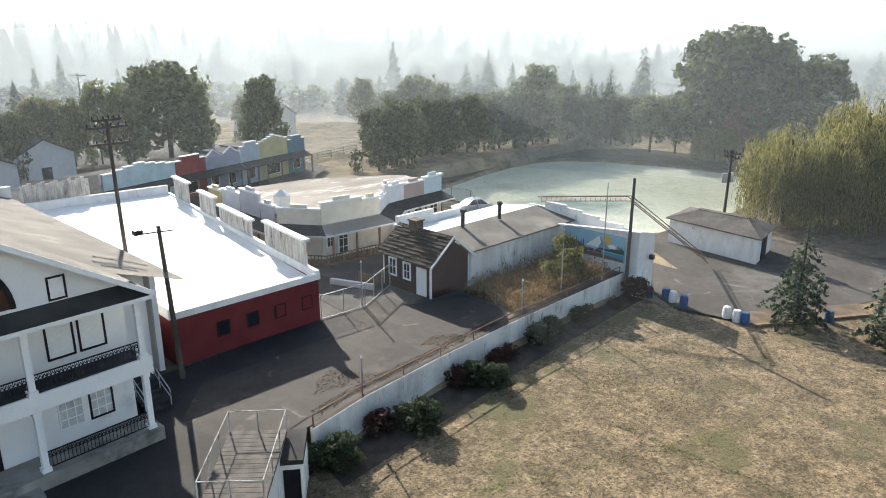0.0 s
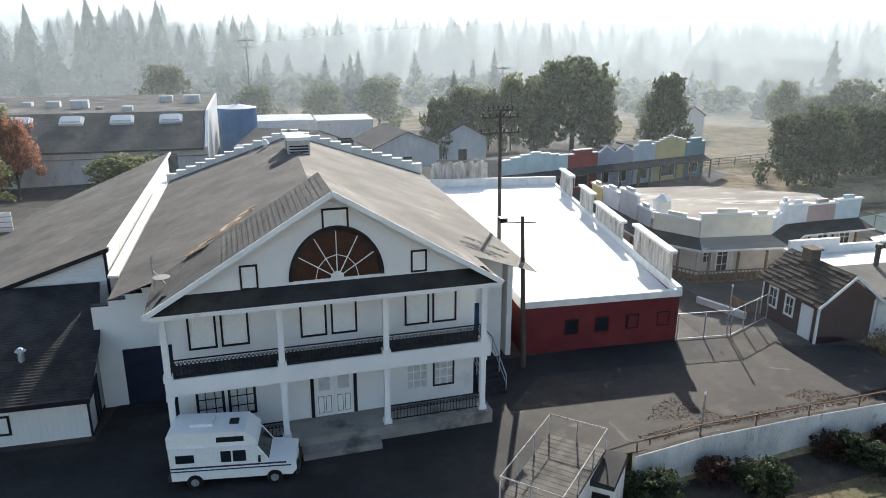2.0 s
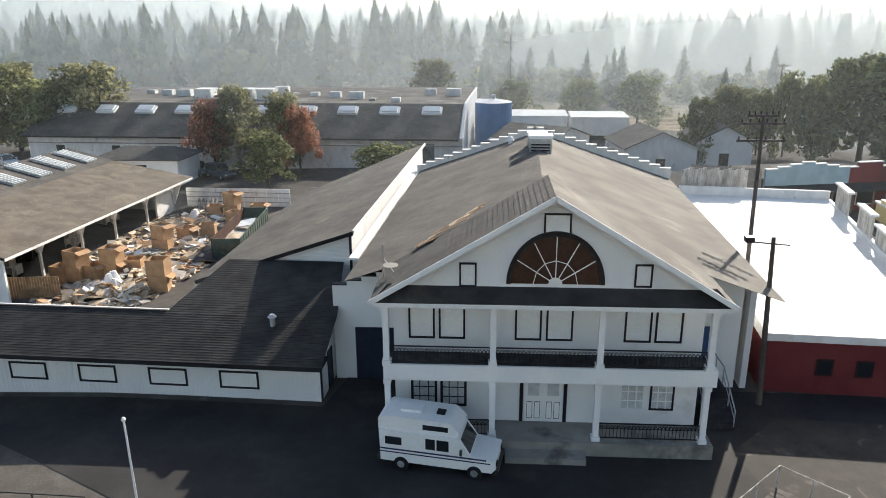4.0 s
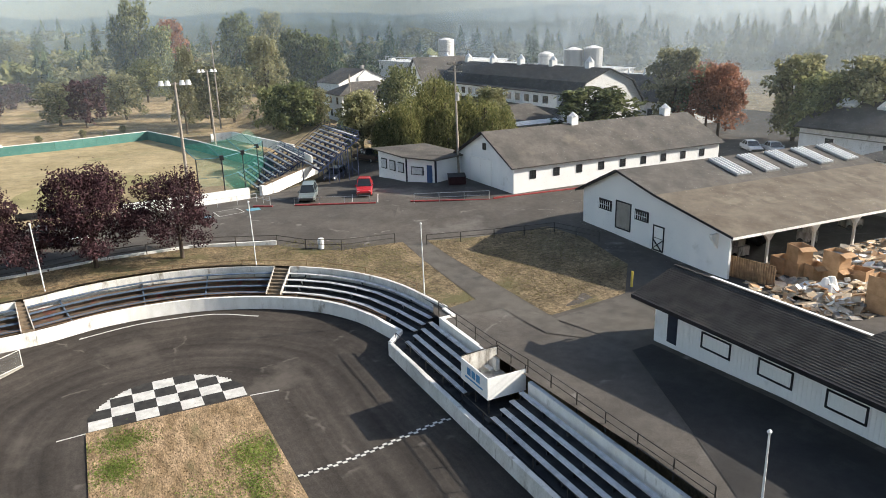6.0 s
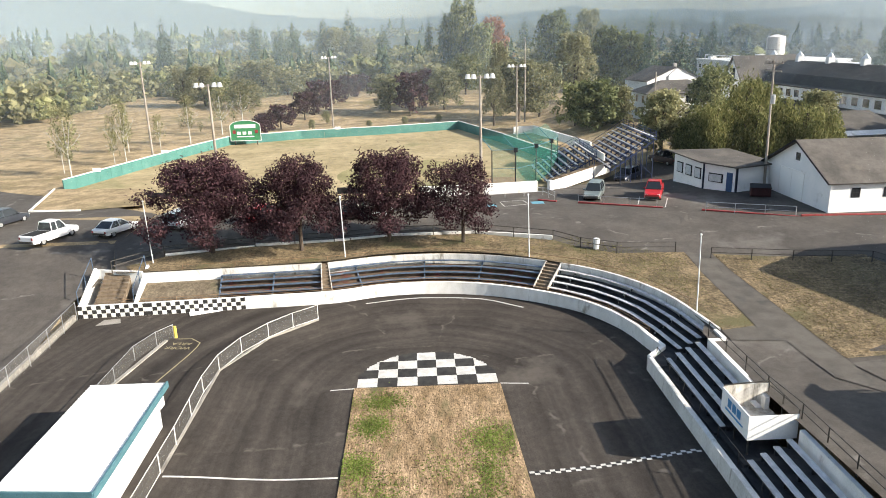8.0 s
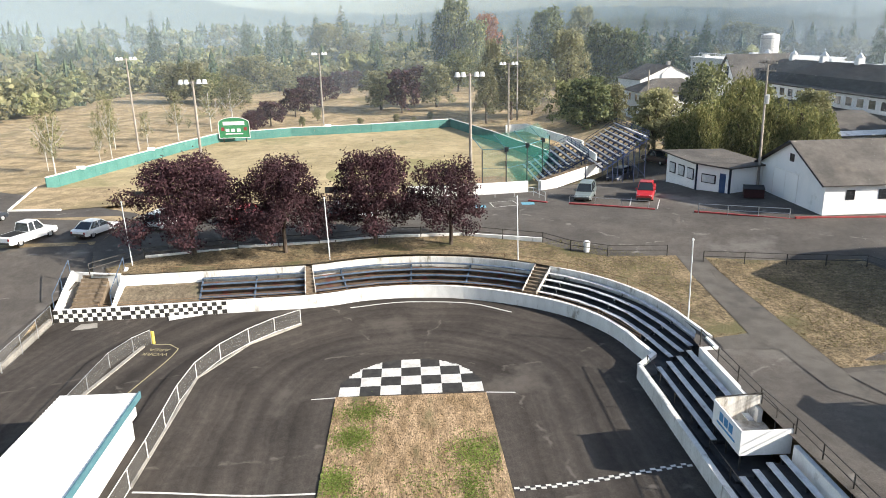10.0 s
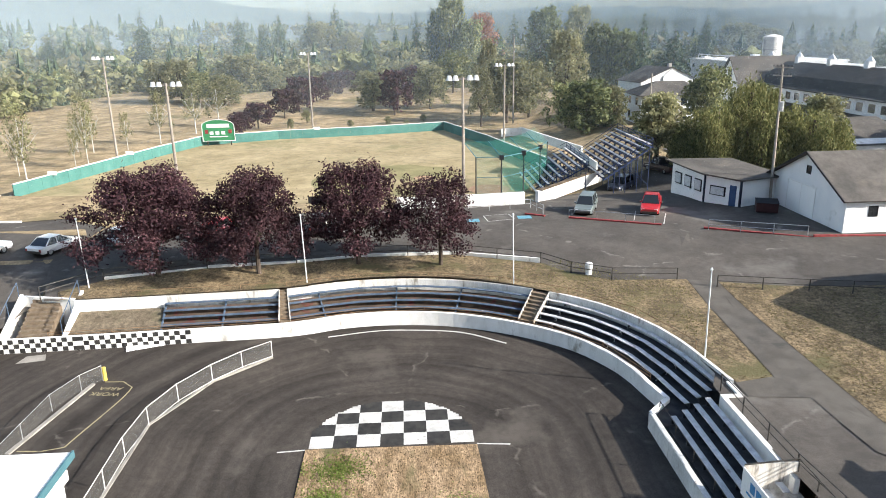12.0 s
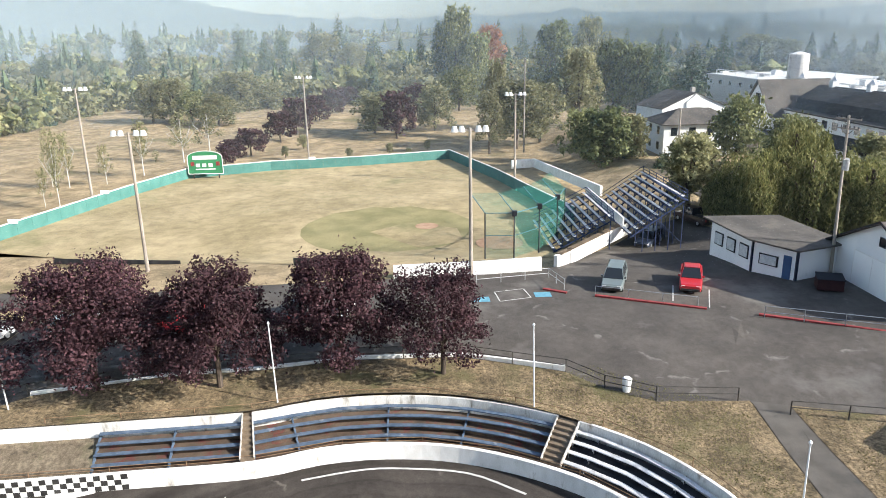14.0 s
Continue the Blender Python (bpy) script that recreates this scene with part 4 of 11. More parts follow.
# ---- red wing with white roof ----
PLACE[0] = EAST
red = thing("red_wing", "low red wing with a white membrane roof and boarded false fronts", "building")
RW = [(15.3, 36.5), (24.8, 36.4), (28.6, 65.5), (16.4, 66.5)]
rim(mb := MB(), RW, -0.2, 2.85, 0.25)
part("wall", mb, M["red"], red)
mb = MB().prism(RW, 2.55, lambda x, y: 2.75 + 0.02 * (y - 36))
part("roof", mb, M["roof_white"], red, "bright white roof membrane")
mb = MB().wall((15.1, 36.45), (24.95, 36.35), 2.85, 3.25, 0.35).wall((24.85, 36.35), (28.7, 65.6), 2.85, 3.4, 0.3).wall((28.7, 65.6), (16.3, 66.6), 2.85, 4.1, 0.3).wall((16.3, 66.6), (15.1, 36.4), 2.85, 3.5, 0.25)
part("parapet", mb, M["white_worn"], red, "weathered white parapet coping")
for y0, y1, z in ((37.6, 44.0, 5.15), (46.2, 52.6, 4.7), (53.4, 57.0, 5.1), (59.5, 63.5, 5.3)):
    t0, t1 = (y0 - 36.4) / 29.2, (y1 - 36.4) / 29.2
    a, b = (24.85 + 3.85 * t0, y0), (24.85 + 3.85 * t1, y1)
    fr = part("false_front", MB().wall(a, b, z - 0.12, z + 0.04, 0.5), M["white_worn"], red, "weathered board false front")
    n = int((y1 - y0) / 0.24)
    for i in range(n):
        s0, s1 = (i + 0.06) / n, (i + 0.94) / n
        p = (a[0] + (b[0] - a[0]) * s0, a[1] + (b[1] - a[1]) * s0)
        q = (a[0] + (b[0] - a[0]) * s1, a[1] + (b[1] - a[1]) * s1)
        part("board", MB().wall(p, q, 3.3, z - 0.12, 0.06), M["wood_grey"], fr)
for u in (17.8, 19.7, 21.6, 23.6):
    frame_panel(red, "window", "x", 36.32, u - 0.1, u + 0.72, 1.05, 1.95, -1, 0.07, M["glass"], "maroon")

PLACE[0] = Matrix()
# ---- low white building with dark shingle roof ----
low = thing("low_building", "long low white building with black-framed boarded windows and dark shingles", "building")
LX0, LX1, LY = -25.0, -4.75, 33.1
part("wall", MB().box(LX0, LY, -0.9, LX1, 37.6, 2.85), M["white"], low)
for i in range(84):
    x = LX0 + 0.12 + i * 0.241
    if not (-24.0 < x < -23.0):
        part("batten", MB().box(x, LY - 0.018, -0.1, x + 0.03, LY, 2.7), M["white"], low)
rs = part("roof", MB(), M["roof_dark"], low, "dark shingled lean-to roof in even courses")
roof_rows(rs, M["roof_dark"], LX0 - 0.5, LX1 + 0.5, "x", 31.65, 2.62, 34.9, 3.86, 20, 0.03)
for i in range(24):
    t0, t1 = i / 24, (i + 1.08) / 24
    y0, y1, z0, z1 = 34.9 + 4.3 * t0, 34.9 + 4.3 * t1, 3.86 + 1.5 * t0, 3.86 + 1.5 * t1
    mb = MB().slab([(-13.3 + 1.8 * t0, y0, z0 + 0.018), (-4.25 - 0.6 * t0, y0, z0 + 0.018), (-4.25 - 0.6 * t1, y1, z1), (-13.3 + 1.8 * t1, y1, z1)], 0.03)
    part("shingle_course", mb, M["roof_dark"], rs)
mb = MB().box(LX0 - 0.5, 31.6, 2.42, LX1 + 0.5, 31.66, 2.66).box(LX0 - 0.52, 31.6, 2.42, LX0 - 0.46, 34.9, 2.66).box(LX0 - 0.5, 31.66, 2.5, LX1 + 0.5, LY, 2.56)
part("fascia", mb, M["trim_black"], low)
part("ridge_cap", MB().box(LX0 - 0.5, 34.85, 3.8, -13.3, 35.0, 3.92), M["roof_dark"], low)
part("back_wall", MB().box(LX0, 34.7, -0.5, -13, 34.9, 3.4), M["white_worn"], low)
for u0 in (-21.35, -17.55, -13.75, -10.0):
    frame_panel(low, "boarded_window", "x", LY, u0, u0 + 2.05, 0.55, 1.52, -1, 0.1, M["white_panel"])
part("doorway", MB().box(-23.93, LY - 0.03, -0.1, -23.18, LY + 0.02, 2.2), M["navy"], low)
part("corner_trim", MB().box(LX1 - 0.02, LY - 0.04, -0.2, LX1 + 0.05, LY + 0.12, 2.6), M["trim_black"], low)
frame_panel(low, "side_door", "y", LX1, 34.4, 35.3, 0.0, 2.1, 1, 0.06, M["navy"])
v = part("roof_vent", MB().cone((-7.4, 34.2), 3.5, 4.05, 0.14, 0.14, 10).cone((-7.4, 34.2), 4.05, 4.2, 0.24, 0.1, 10), M["steel"], low)

# ---- building with the single-pitch roof ----
slope = thing("single_pitch_building", "white building with a tall grey single-pitch roof and black trim", "building")
part("wall", MB().prism([(-13.0, 39.6), (-4.45, 39.5), (-4.5, 70.2), (-13.2, 61.5)], -0.5, lambda x, y: 4.05 + (x + 13.0) * 0.335), M["white"], slope)
for k in range(1, 14):
    z = 4.3 + k * 0.2
    x0 = -13.0 + (z - 4.0) / 0.335
    part("lap_board", MB().box(max(-13.0, x0), 39.455, z, -4.5, 39.5, z + 0.035), M["white"], slope)
mb = MB().slab([(-13.7, 39.2, 4.0), (-4.25, 39.1, 7.2), (-4.35, 70.8, 6.95), (-13.9, 61.0, 4.0)], 0.14)
part("roof", mb, M["roof_grey"], slope)
part("rake_board", MB().beam((-13.7, 39.17, 3.88), (-4.25, 39.07, 7.08), 0.06, 0.22), M["trim_black"], slope)
part("eave_board", MB().beam((-4.22, 39.15, 7.13), (-4.32, 70.8, 6.88), 0.12, 0.2), M["white_worn"], slope)
part("corner_trim", MB().box(-4.55, 39.38, 2.6, -4.42, 39.52, 6.85), M["trim_black"], slope)
part("gutter", MB().beam((-3.75, 37.0, 6.3), (-3.75, 59.5, 6.42), 0.5, 0.12), M["white_worn"], slope, "pale gutter beside the wall")

# ---- open-sided shed ----
PLACE[0] = Matrix.Translation((-40.55, 45.06, 0)) @ Matrix.Rotation(radians(-2.0), 4, "Z") @ Matrix.Translation((40.5, -44.67, 0))
shed = thing("open_shed", "white shed with an open side, knee-braced posts and skylights", "shed")
SBP = [(-48.4, 3.4), (-43.1, 5.85), (-38.0, 4.6), (-30.3, 3.25)]
part("front_wall", MB().profile([(-48.3, -0.8), (-30.3, -0.8)] + [(x, z - 0.1) for x, z in SBP[::-1]], "y", 45.0, 45.2), M["white"], shed)
part("back_wall", MB().profile([(-48.3, -0.8), (-32.0, -0.8)] + [(x, z - 0.1) for x, z in SBP[::-1]], "y", 70.8, 71.0), M["white"], shed)
part("side_wall", MB().box(-48.4, 45.2, -0.8, -48.2, 70.8, 3.2).box(-39.0, 45.2, -0.8, -38.8, 70.8, 3.2).box(-31.8, 67.5, -0.8, -31.6, 70.8, 3.2), M["white_worn"], shed)
for n, ((xa, za), (xb, zb)) in enumerate(zip([(-49.0, 3.05)] + SBP[1:3], SBP[1:3] + [(-29.6, 3.1)])):
    part("roof", MB().slab([(xa, 44.5, za), (xb, 44.5, zb), (xb, 71.6, zb), (xa, 71.6, za)], 0.12), M["roof_lean"] if n == 2 else M["roof_grey"], shed, "brown rolled-felt lean-to roof" if n == 2 else "")
    part("rake_board", MB().beam((xa, 44.47, za - 0.06), (xb, 44.47, zb - 0.06), 0.06, 0.18), M["trim_black"], shed)
part("eave_fascia", MB().box(-29.72, 44.5, 2.88, -29.58, 71.6, 3.08), M["white_worn"], shed)
part("eave_beam", MB().box(-31.7, 45.0, 2.85, -31.4, 71.0, 3.3), M["white_worn"], shed)
for y in (45.2, 50.3, 55.4, 60.2, 65.5, 70.6):
    p = part("post", MB().box(-31.62, y - 0.09, -0.8, -31.44, y + 0.09, 2.9), M["white_worn"], shed)
    part("brace", MB().profile([(y - 0.95, 2.86), (y + 0.95, 2.86), (y + 0.95, 2.7), (y + 0.12, 1.6), (y - 0.12, 1.6), (y - 0.95, 2.7)], "x", -31.66, -31.4), M["white_worn"], p)
for i in range(5):
    y = 54.5 + i * 3.5
    sk = part("skylight", MB().slab([(-42.6, y, 5.92), (-39.0, y, 5.04), (-39.0, y + 1.7, 5.04), (-42.6, y + 1.7, 5.92)], 0.16), M["steel"], shed, "ribbed grey skylight panel")
    for q in (0.18, 0.62, 1.06, 1.5):
        part("rib", MB().beam((-42.6, y + q, 5.96), (-39.0, y + q, 5.08), 0.1), M["white_panel"], sk)
for u0, u1, z0, z1 in ((-45.91, -44.09, 1.82, 2.8), (-40.89, -39.13, 1.88, 2.81)):
    frame_panel(shed, "window", "x", 45.0, u0, u1, z0, z1, -1, 0.14, M["glass"])
    for k in range(6):
        part("window_bar", MB().box(u0 + 0.2 + k * (u1 - u0 - 0.4) / 5, 44.86, z0 + 0.14, u0 + 0.24 + k * (u1 - u0 - 0.4) / 5, 44.9, z1 - 0.14), M["white"], shed)
    part("window_bar", MB().box(u0 + 0.14, 44.85, (z0 + z1) / 2 - 0.02, u1 - 0.14, 44.89, (z0 + z1) / 2 + 0.02), M["white"], shed)
frame_panel(shed, "roller_door", "x", 45.0, -43.5, -41.39, 0.53, 3.07, -1, 0.12, M["concrete"])
frame_panel(shed, "stable_door", "x", 45.0, -38.5, -37.16, -0.2, 1.97, -1, 0.12, M["white_panel"], bars=(0, 1))
part("door_brace", MB().beam((-38.4, 44.88, -0.1), (-37.26, 44.88, 0.8), 0.1, 0.05), M["trim_black"], shed)
part("door_brace", MB().beam((-37.26, 44.88, -0.1), (-38.4, 44.88, 0.8), 0.1, 0.05), M["trim_black"], shed)

PLACE[0] = Matrix()
# ---- long white shed with a row of windows ----
hall = thing("long_shed", "long white shed with a grey roof and small black windows", "shed")
AX0, AX1, AY0, AY1 = -74.0, -61.2, 45.9, 77.0
part("wall", MB().box(AX0, AY0, -0.5, AX1, AY1, 3.3), M["white"], hall)
part("gable", MB().profile([(AX0, 3.3), (AX1, 3.3), (-67.6, 6.3)], "y", AY0, AY1), M["white"], hall)
mb = MB().slab([(AX1 + 0.5, AY0 - 0.5, 3.15), (AX1 + 0.5, AY1 + 0.5, 3.15), (-67.6, AY1 + 0.5, 6.45), (-67.6, AY0 - 0.5, 6.45)], 0.12)
mb.slab([(-67.6, AY0 - 0.5, 6.45), (-67.6, AY1 + 0.5, 6.45), (AX0 - 0.5, AY1 + 0.5, 3.15), (AX0 - 0.5, AY0 - 0.5, 3.15)], 0.12)
part("roof", mb, M["roof_grey"], hall)
part("rake_board", MB().beam((AX1 + 0.5, AY0 - 0.52, 3.1), (-67.6, AY0 - 0.52, 6.4), 0.06, 0.18).beam((AX0 - 0.5, AY0 - 0.52, 3.1), (-67.6, AY0 - 0.52, 6.4), 0.06, 0.18), M["trim_black"], hall)
for i in range(9):
    y = 48.0 + i * 3.2
    frame_panel(hall, "window", "y", AX1, y, y + 0.85, 1.65, 2.6, 1, 0.07, M["glass"], bars=(1, 1))
frame_panel(hall, "barn_door", "x", AY0, -71.0, -66.0, 0.0, 3.2, -1, 0.05, M["white_panel"], "white_worn", bars=(1, 0))
frame_panel(hall, "gable_vent", "x", AY0, -68.0, -67.2, 4.3, 5.1, -1, 0.06, M["glass"])
for y in (58.0, 73.0):
    part("roof_cupola", MB().box(-68.1, y, 6.2, -67.1, y + 1.0, 7.3).cone((-67.6, y + 0.5), 7.3, 7.8, 0.75, 0.05, 4), M["white"], hall)

# ---- small flat-roofed office ----
off = thing("flat_office", "low white flat-roofed office with black corner trim", "building")
OP = [(-82.3, 38.3), (-75.5, 39.3), (-72.0, 41.6), (-73.6, 46.5), (-82.0, 44.5)]
part("wall", MB().prism(OP, -0.5, lambda x, y: 2.9 - (x + 73) * 0.03), M["white"], off)
part("roof", MB().prism([(-83.0, 37.6), (-75.2, 38.7), (-71.4, 41.3), (-73.2, 46.9), (-82.6, 45.2)], lambda x, y: 2.9 - (x + 73) * 0.03, lambda x, y: 3.05 - (x + 73) * 0.03), M["roof_grey"], off)
for i in range(3):
    t = 0.12 + i * 0.3
    a, b = (-82.3 + 6.8 * t, 38.3 + t * 1.0 - 0.03), (-82.3 + 6.8 * (t + 0.2), 38.3 + (t + 0.2) * 1.0 - 0.03)
    w = part("window", MB().wall(a, b, 0.9, 2.2, 0.12), M["trim_black"], off)
    part("pane", MB().wall((a[0] + 0.12, a[1] - 0.03), (b[0] - 0.12, b[1] - 0.03), 1.02, 2.08, 0.12), M["curtain"], w)
w = part("window", MB().wall((-74.9, 39.66), (-73.4, 40.65), 0.9, 1.9, 0.12), M["trim_black"], off)
part("pane", MB().wall((-74.78, 39.7), (-73.5, 40.54), 1.0, 1.8, 0.16), M["curtain"], w)
part("corner_trim", MB().box(-75.6, 39.2, -0.2, -75.4, 39.35, 2.85), M["navy"], off)
part("corner_trim", MB().box(-72.1, 41.5, -0.2, -71.9, 41.7, 2.85), M["navy"], off)
part("door", MB().wall((-73.0, 40.92), (-72.4, 41.32), 0.0, 2.2, 0.1), M["blue_door"], off)

# ---- track wall ----
wall = thing("track_wall", "white concrete track wall with chipped paint", "wall", kind="structure")
for i in range(len(BEND) - 1):
    p, q = BEND[i], BEND[i + 1]
    zt = max(track_z(p.x, p.y), -3.3)
    part("wall_panel", MB().wall((p.x, p.y), (q.x, q.y), -4.2, zt + 1.03, 0.28), M["white_worn"], wall)
part("wall_panel", MB().wall((-40.4, 21.5), (-38.0, 22.0), -4.2, -2.25, 0.28), M["white_worn"], wall)
part("wall_panel", MB().wall((-38.0, 22.0), (-36.5, 20.55), -4.2, -2.25, 0.28), M["white_worn"], wall)
for i in range(11):
    part("wall_panel", MB().wall((-36.5 + i * 2.5, STRAIGHT_Y - 0.15), (-34.02 + i * 2.5, STRAIGHT_Y - 0.15), -4.2, -2.3 + 0.02 * (i % 2), 0.3), M["wall_streaked"], wall)

# ---- bleachers round the track ----
BZ = (-2.13, -1.79, -1.46, -1.12)
BO = (0.75, 1.35, 1.95, 2.55)


def bend_stand(a, b, mat, label, step=2, run_out=False):
    st = thing("bleacher", label, "bleacher", "bleachers round the track")
    ends = [(-37.1, 22.75), (-37.1, 23.4), (-37.2, 24.0), (-37.2, 24.55)]
    for k in range(4):
        for i in range(a, b, step):
            j = min(i + step, b)
            p, q = outward(i, BO[k]), outward(j, BO[k])
            part("bench_plank", MB().beam((*p, BZ[k]), (*q, BZ[k]), 0.30, 0.06), mat, st)
        if run_out:
            part("bench_plank", MB().beam((*ends[k], BZ[k]), (*outward(0, BO[k]), BZ[k]), 0.30, 0.06), mat, st)
    for i in list(range(a, b, step * 2)) + [b]:
        p, q = outward(i, 0.5), outward(i, 2.9)
        sup = part("stringer", MB().beam((*p, BZ[0] - 0.30), (*q, BZ[3] - 0.16), 0.1, 0.16), M["stand_dark"] if mat is M["bench"] else mat, st)
        for k in range(4):
            p = outward(i, BO[k])
            part("support", MB().box(p[0] - 0.05, p[1] - 0.05, BZ[k] - 0.6, p[0] + 0.05, p[1] + 0.05, BZ[k] - 0.03), mat, sup)
    for k in range(4):
        for i in range(a, b, 3):
            j = min(i + 3, b)
            lo = [outward(n, BO[k] - 0.45) for n in range(i, j + 1)]
            hi = [outward(n, BO[k] + 0.15) for n in range(j, i - 1, -1)]
            # grey benches: the shaded gaps are filled with near-black blocks
            part("footboard", MB().prism(lo + hi, BZ[k] - 1.2, BZ[k] - 0.38), M["stand_dark"] if mat is M["bench"] else M["leaf_soil"], st, "stained footboard, near-black for the shade under the benches" if mat is M["bench"] else "earth step strewn with red leaves")
        if run_out:
            e = Vector(ends[k])
            d = Vector((0.1, 1.0))
            part("footboard", MB().prism([e - d * 0.45, e + d * 0.15, outward(0, BO[k] + 0.15), outward(0, BO[k] - 0.45)], BZ[k] - 1.2, BZ[k] - 0.38), M["stand_dark"], st, "stained footboard, near-black for the shade under the benches")
    for i in range(a, b, 3):
        j = min(i + 3, b)
        lo = [outward(n, 2.9) for n in range(i, j + 1)]
        hi = [outward(n, 3.1) for n in range(j, i - 1, -1)]
        part("back_wall", MB().prism(lo + hi, -2.6, -0.66), M["wall_streaked"], st, "worn white back wall")
    if run_out:
        part("back_wall", MB().prism([outward(0, 2.9), outward(0, 3.1), (-36.8, 25.15), (-36.9, 24.95)], -2.6, -0.66), M["wall_streaked"], st, "worn white back wall")
    return st


def at_y(y):
    return min(range(len(BEND)), key=lambda i: abs(BEND[i].y - y) + (0 if BEND[i].x < -42 else 9))


NA, NC, ND, NE = at_y(15.9), at_y(-0.6), at_y(-1.6), at_y(-10.8)
NB = NA + 1
bend_stand(0, NA, M["bench"], "curved bleacher with weathered grey benches", run_out=True)
bend_stand(NB, NC, M["bench_blue"], "curved bleacher with faded blue-grey benches")
bend_stand(ND, NE, M["bench_blue"], "straight bleacher with faded blue benches")


def bend_steps(i, j, label):
    st = thing("aisle_steps", label, "steps", "aisle steps")
    for k in range(8):
        o0 = 0.3 + k * 0.33
        pts = [outward(i, o0), outward(j, o0), outward(j, o0 + 0.34), outward(i, o0 + 0.34)]
        part("step", MB().prism(pts, -3.2, -2.3 + (k + 1) * 0.185), M["step_wood"], st)
    part("landing", MB().prism([outward(i, 2.9), outward(j, 2.9), outward(j, 3.3), outward(i, 3.3)], -3.2, -0.78), M["step_wood"], st)
    for n in (i, j):
        p, q = outward(n, 0.3), outward(n, 3.0)
        part("stringer", MB().beam((*p, -2.15), (*q, -0.75), 0.07, 0.25), M["wood_grey"], st, "grey weathered side board")
    return st


bend_steps(NA, NB, "brown wooden aisle steps between the bleachers")
bend_steps(NC, ND, "brown wooden aisle steps between the bleachers")
steps = thing("corner_steps", "concrete steps with blue rails down to the track", "steps")
for k in range(9):
    o0 = 0.4 + k * 0.4
    i, j = len(BEND) - 4, len(BEND) - 2
    pts = [outward(i, o0), outward(j, o0), outward(j, o0 + 0.42), outward(i, o0 + 0.42)]
    part("step", MB().prism(pts, -3.4, -2.4 + (k + 1) * 0.19), M["step_wood"], steps)
for i in (len(BEND) - 5, len(BEND) - 1):
    p, q = outward(i, 0.2), outward(i, 4.0)
    part("side_wall", MB().prism([outward(i, 0.1), outward(i, 4.2), (outward(i, 4.2)[0], outward(i, 4.2)[1] + 0.25), (outward(i, 0.1)[0], outward(i, 0.1)[1] + 0.25)], -3.6, lambda x, y: -2.1 + (-x - 50.3) * 0.45), M["white_worn"], steps)
    mb = MB().beam((*p, -1.1), (*q, 0.6), 0.05)
    for t in (0, 0.5, 1):
        mb.beam((p[0] + (q[0] - p[0]) * t, p[1] + (q[1] - p[1]) * t, -2.2 + 1.7 * t), (p[0] + (q[0] - p[0]) * t, p[1] + (q[1] - p[1]) * t, -1.1 + 1.7 * t), 0.05)
    part("handrail", mb, M["bench_blue"], steps)
# earth bank between the bleachers and the corner steps
ibk = list(range(NE, len(BEND) - 4))
mb = MB()
for i in ibk[:-1]:
    a, b = outward(i, 0.2), outward(i + 1, 0.2)
    c, d = outward(i + 1, 3.0), outward(i, 3.0)
    mb.add([(*a, -2.35), (*b, -2.35), (*c, -1.5), (*d, -1.5)], [(0, 1, 2, 3)])
struct("earth_bank", mb, M["bank_soil"], "bare earth bank above the track wall", "bank")
mb = MB()
for i in ibk[:-1]:
    mb.wall(outward(i, 3.0), outward(i + 1, 3.0), -2.6, -0.66, 0.22)
mb.wall(outward(len(BEND) - 5, 3.0), outward(len(BEND) - 1, 4.2), -2.6, -0.5, 0.22)
struct("bank_wall", mb, M["white_worn"], "low white wall behind the earth bank", "wall")


def straight_stand(x0, x1, label):
    st = thing("bleacher", label, "bleacher", "bleachers round the track")
    for k in range(4):
        y = STRAIGHT_Y + BO[k]
        n = max(1, round((x1 - x0) / 4.2))
        for i in range(n):
            a, b = x0 + (x1 - x0) * i / n, x0 + (x1 - x0) * (i + 1) / n - 0.02
            part("bench_plank", MB().box(a, y - 0.15, BZ[k] - 0.05, b, y + 0.15, BZ[k] + 0.02), M["bench"], st)
    for k in range(4):
        y = STRAIGHT_Y + BO[k]
        # near-black block per row, its colour holding the shade below the bench
        part("footboard", MB().box(x0, y - 0.42, BZ[k] - 1.3, x1, y + 0.17, BZ[k] - 0.4), M["stand_dark"], st, "stained footboard, near-black for the shade under the benches")
    for i in range(int((x1 - x0) / 2.1) + 1):
        x = x0 + 0.1 + i * 2.1
        if x < x1:
            for k in range(4):
                y = STRAIGHT_Y + BO[k]
                part("support", MB().box(x - 0.05, y - 0.1, BZ[k] - 0.42, x + 0.05, y + 0.1, BZ[k] - 0.05), M["stand_dark"], st)
    return st


straight_stand(-35.8, -27.6, "straight bleacher with pale weathered benches")
straight_stand(-24.5, -10.0, "straight bleacher with pale weathered benches beyond the announcer box")
mb = MB().box(-35.4, 23.75, -3.0, -27.9, 24.0, -0.72).box(-24.5, 23.75, -3.0, -11.6, 24.0, -0.62)
mb.box(-36.8, 24.7, -3.0, -35.2, 24.95, -0.72).box(-35.4, 24.0, -3.0, -35.2, 24.7, -0.72)
struct("stand_back_wall", mb, M["white_worn"], "white wall behind the straight bleachers", "wall")
mb = MB().box(-37.0, STRAIGHT_Y, -3.2, -8.0, STRAIGHT_Y + 0.5, -2.62).box(-27.6, STRAIGHT_Y + 0.5, -3.2, -24.5, 23.8, -2.4)
mb.prism([(-38.0, 22.0), (-36.5, 20.75), (-35.4, 20.9), (-35.4, 24.6), (-37.3, 24.8)], -3.3, -2.5)
struct("stand_walkway", mb, M["stand_dark"], "dark walkway in front of the bleachers", "walkway")

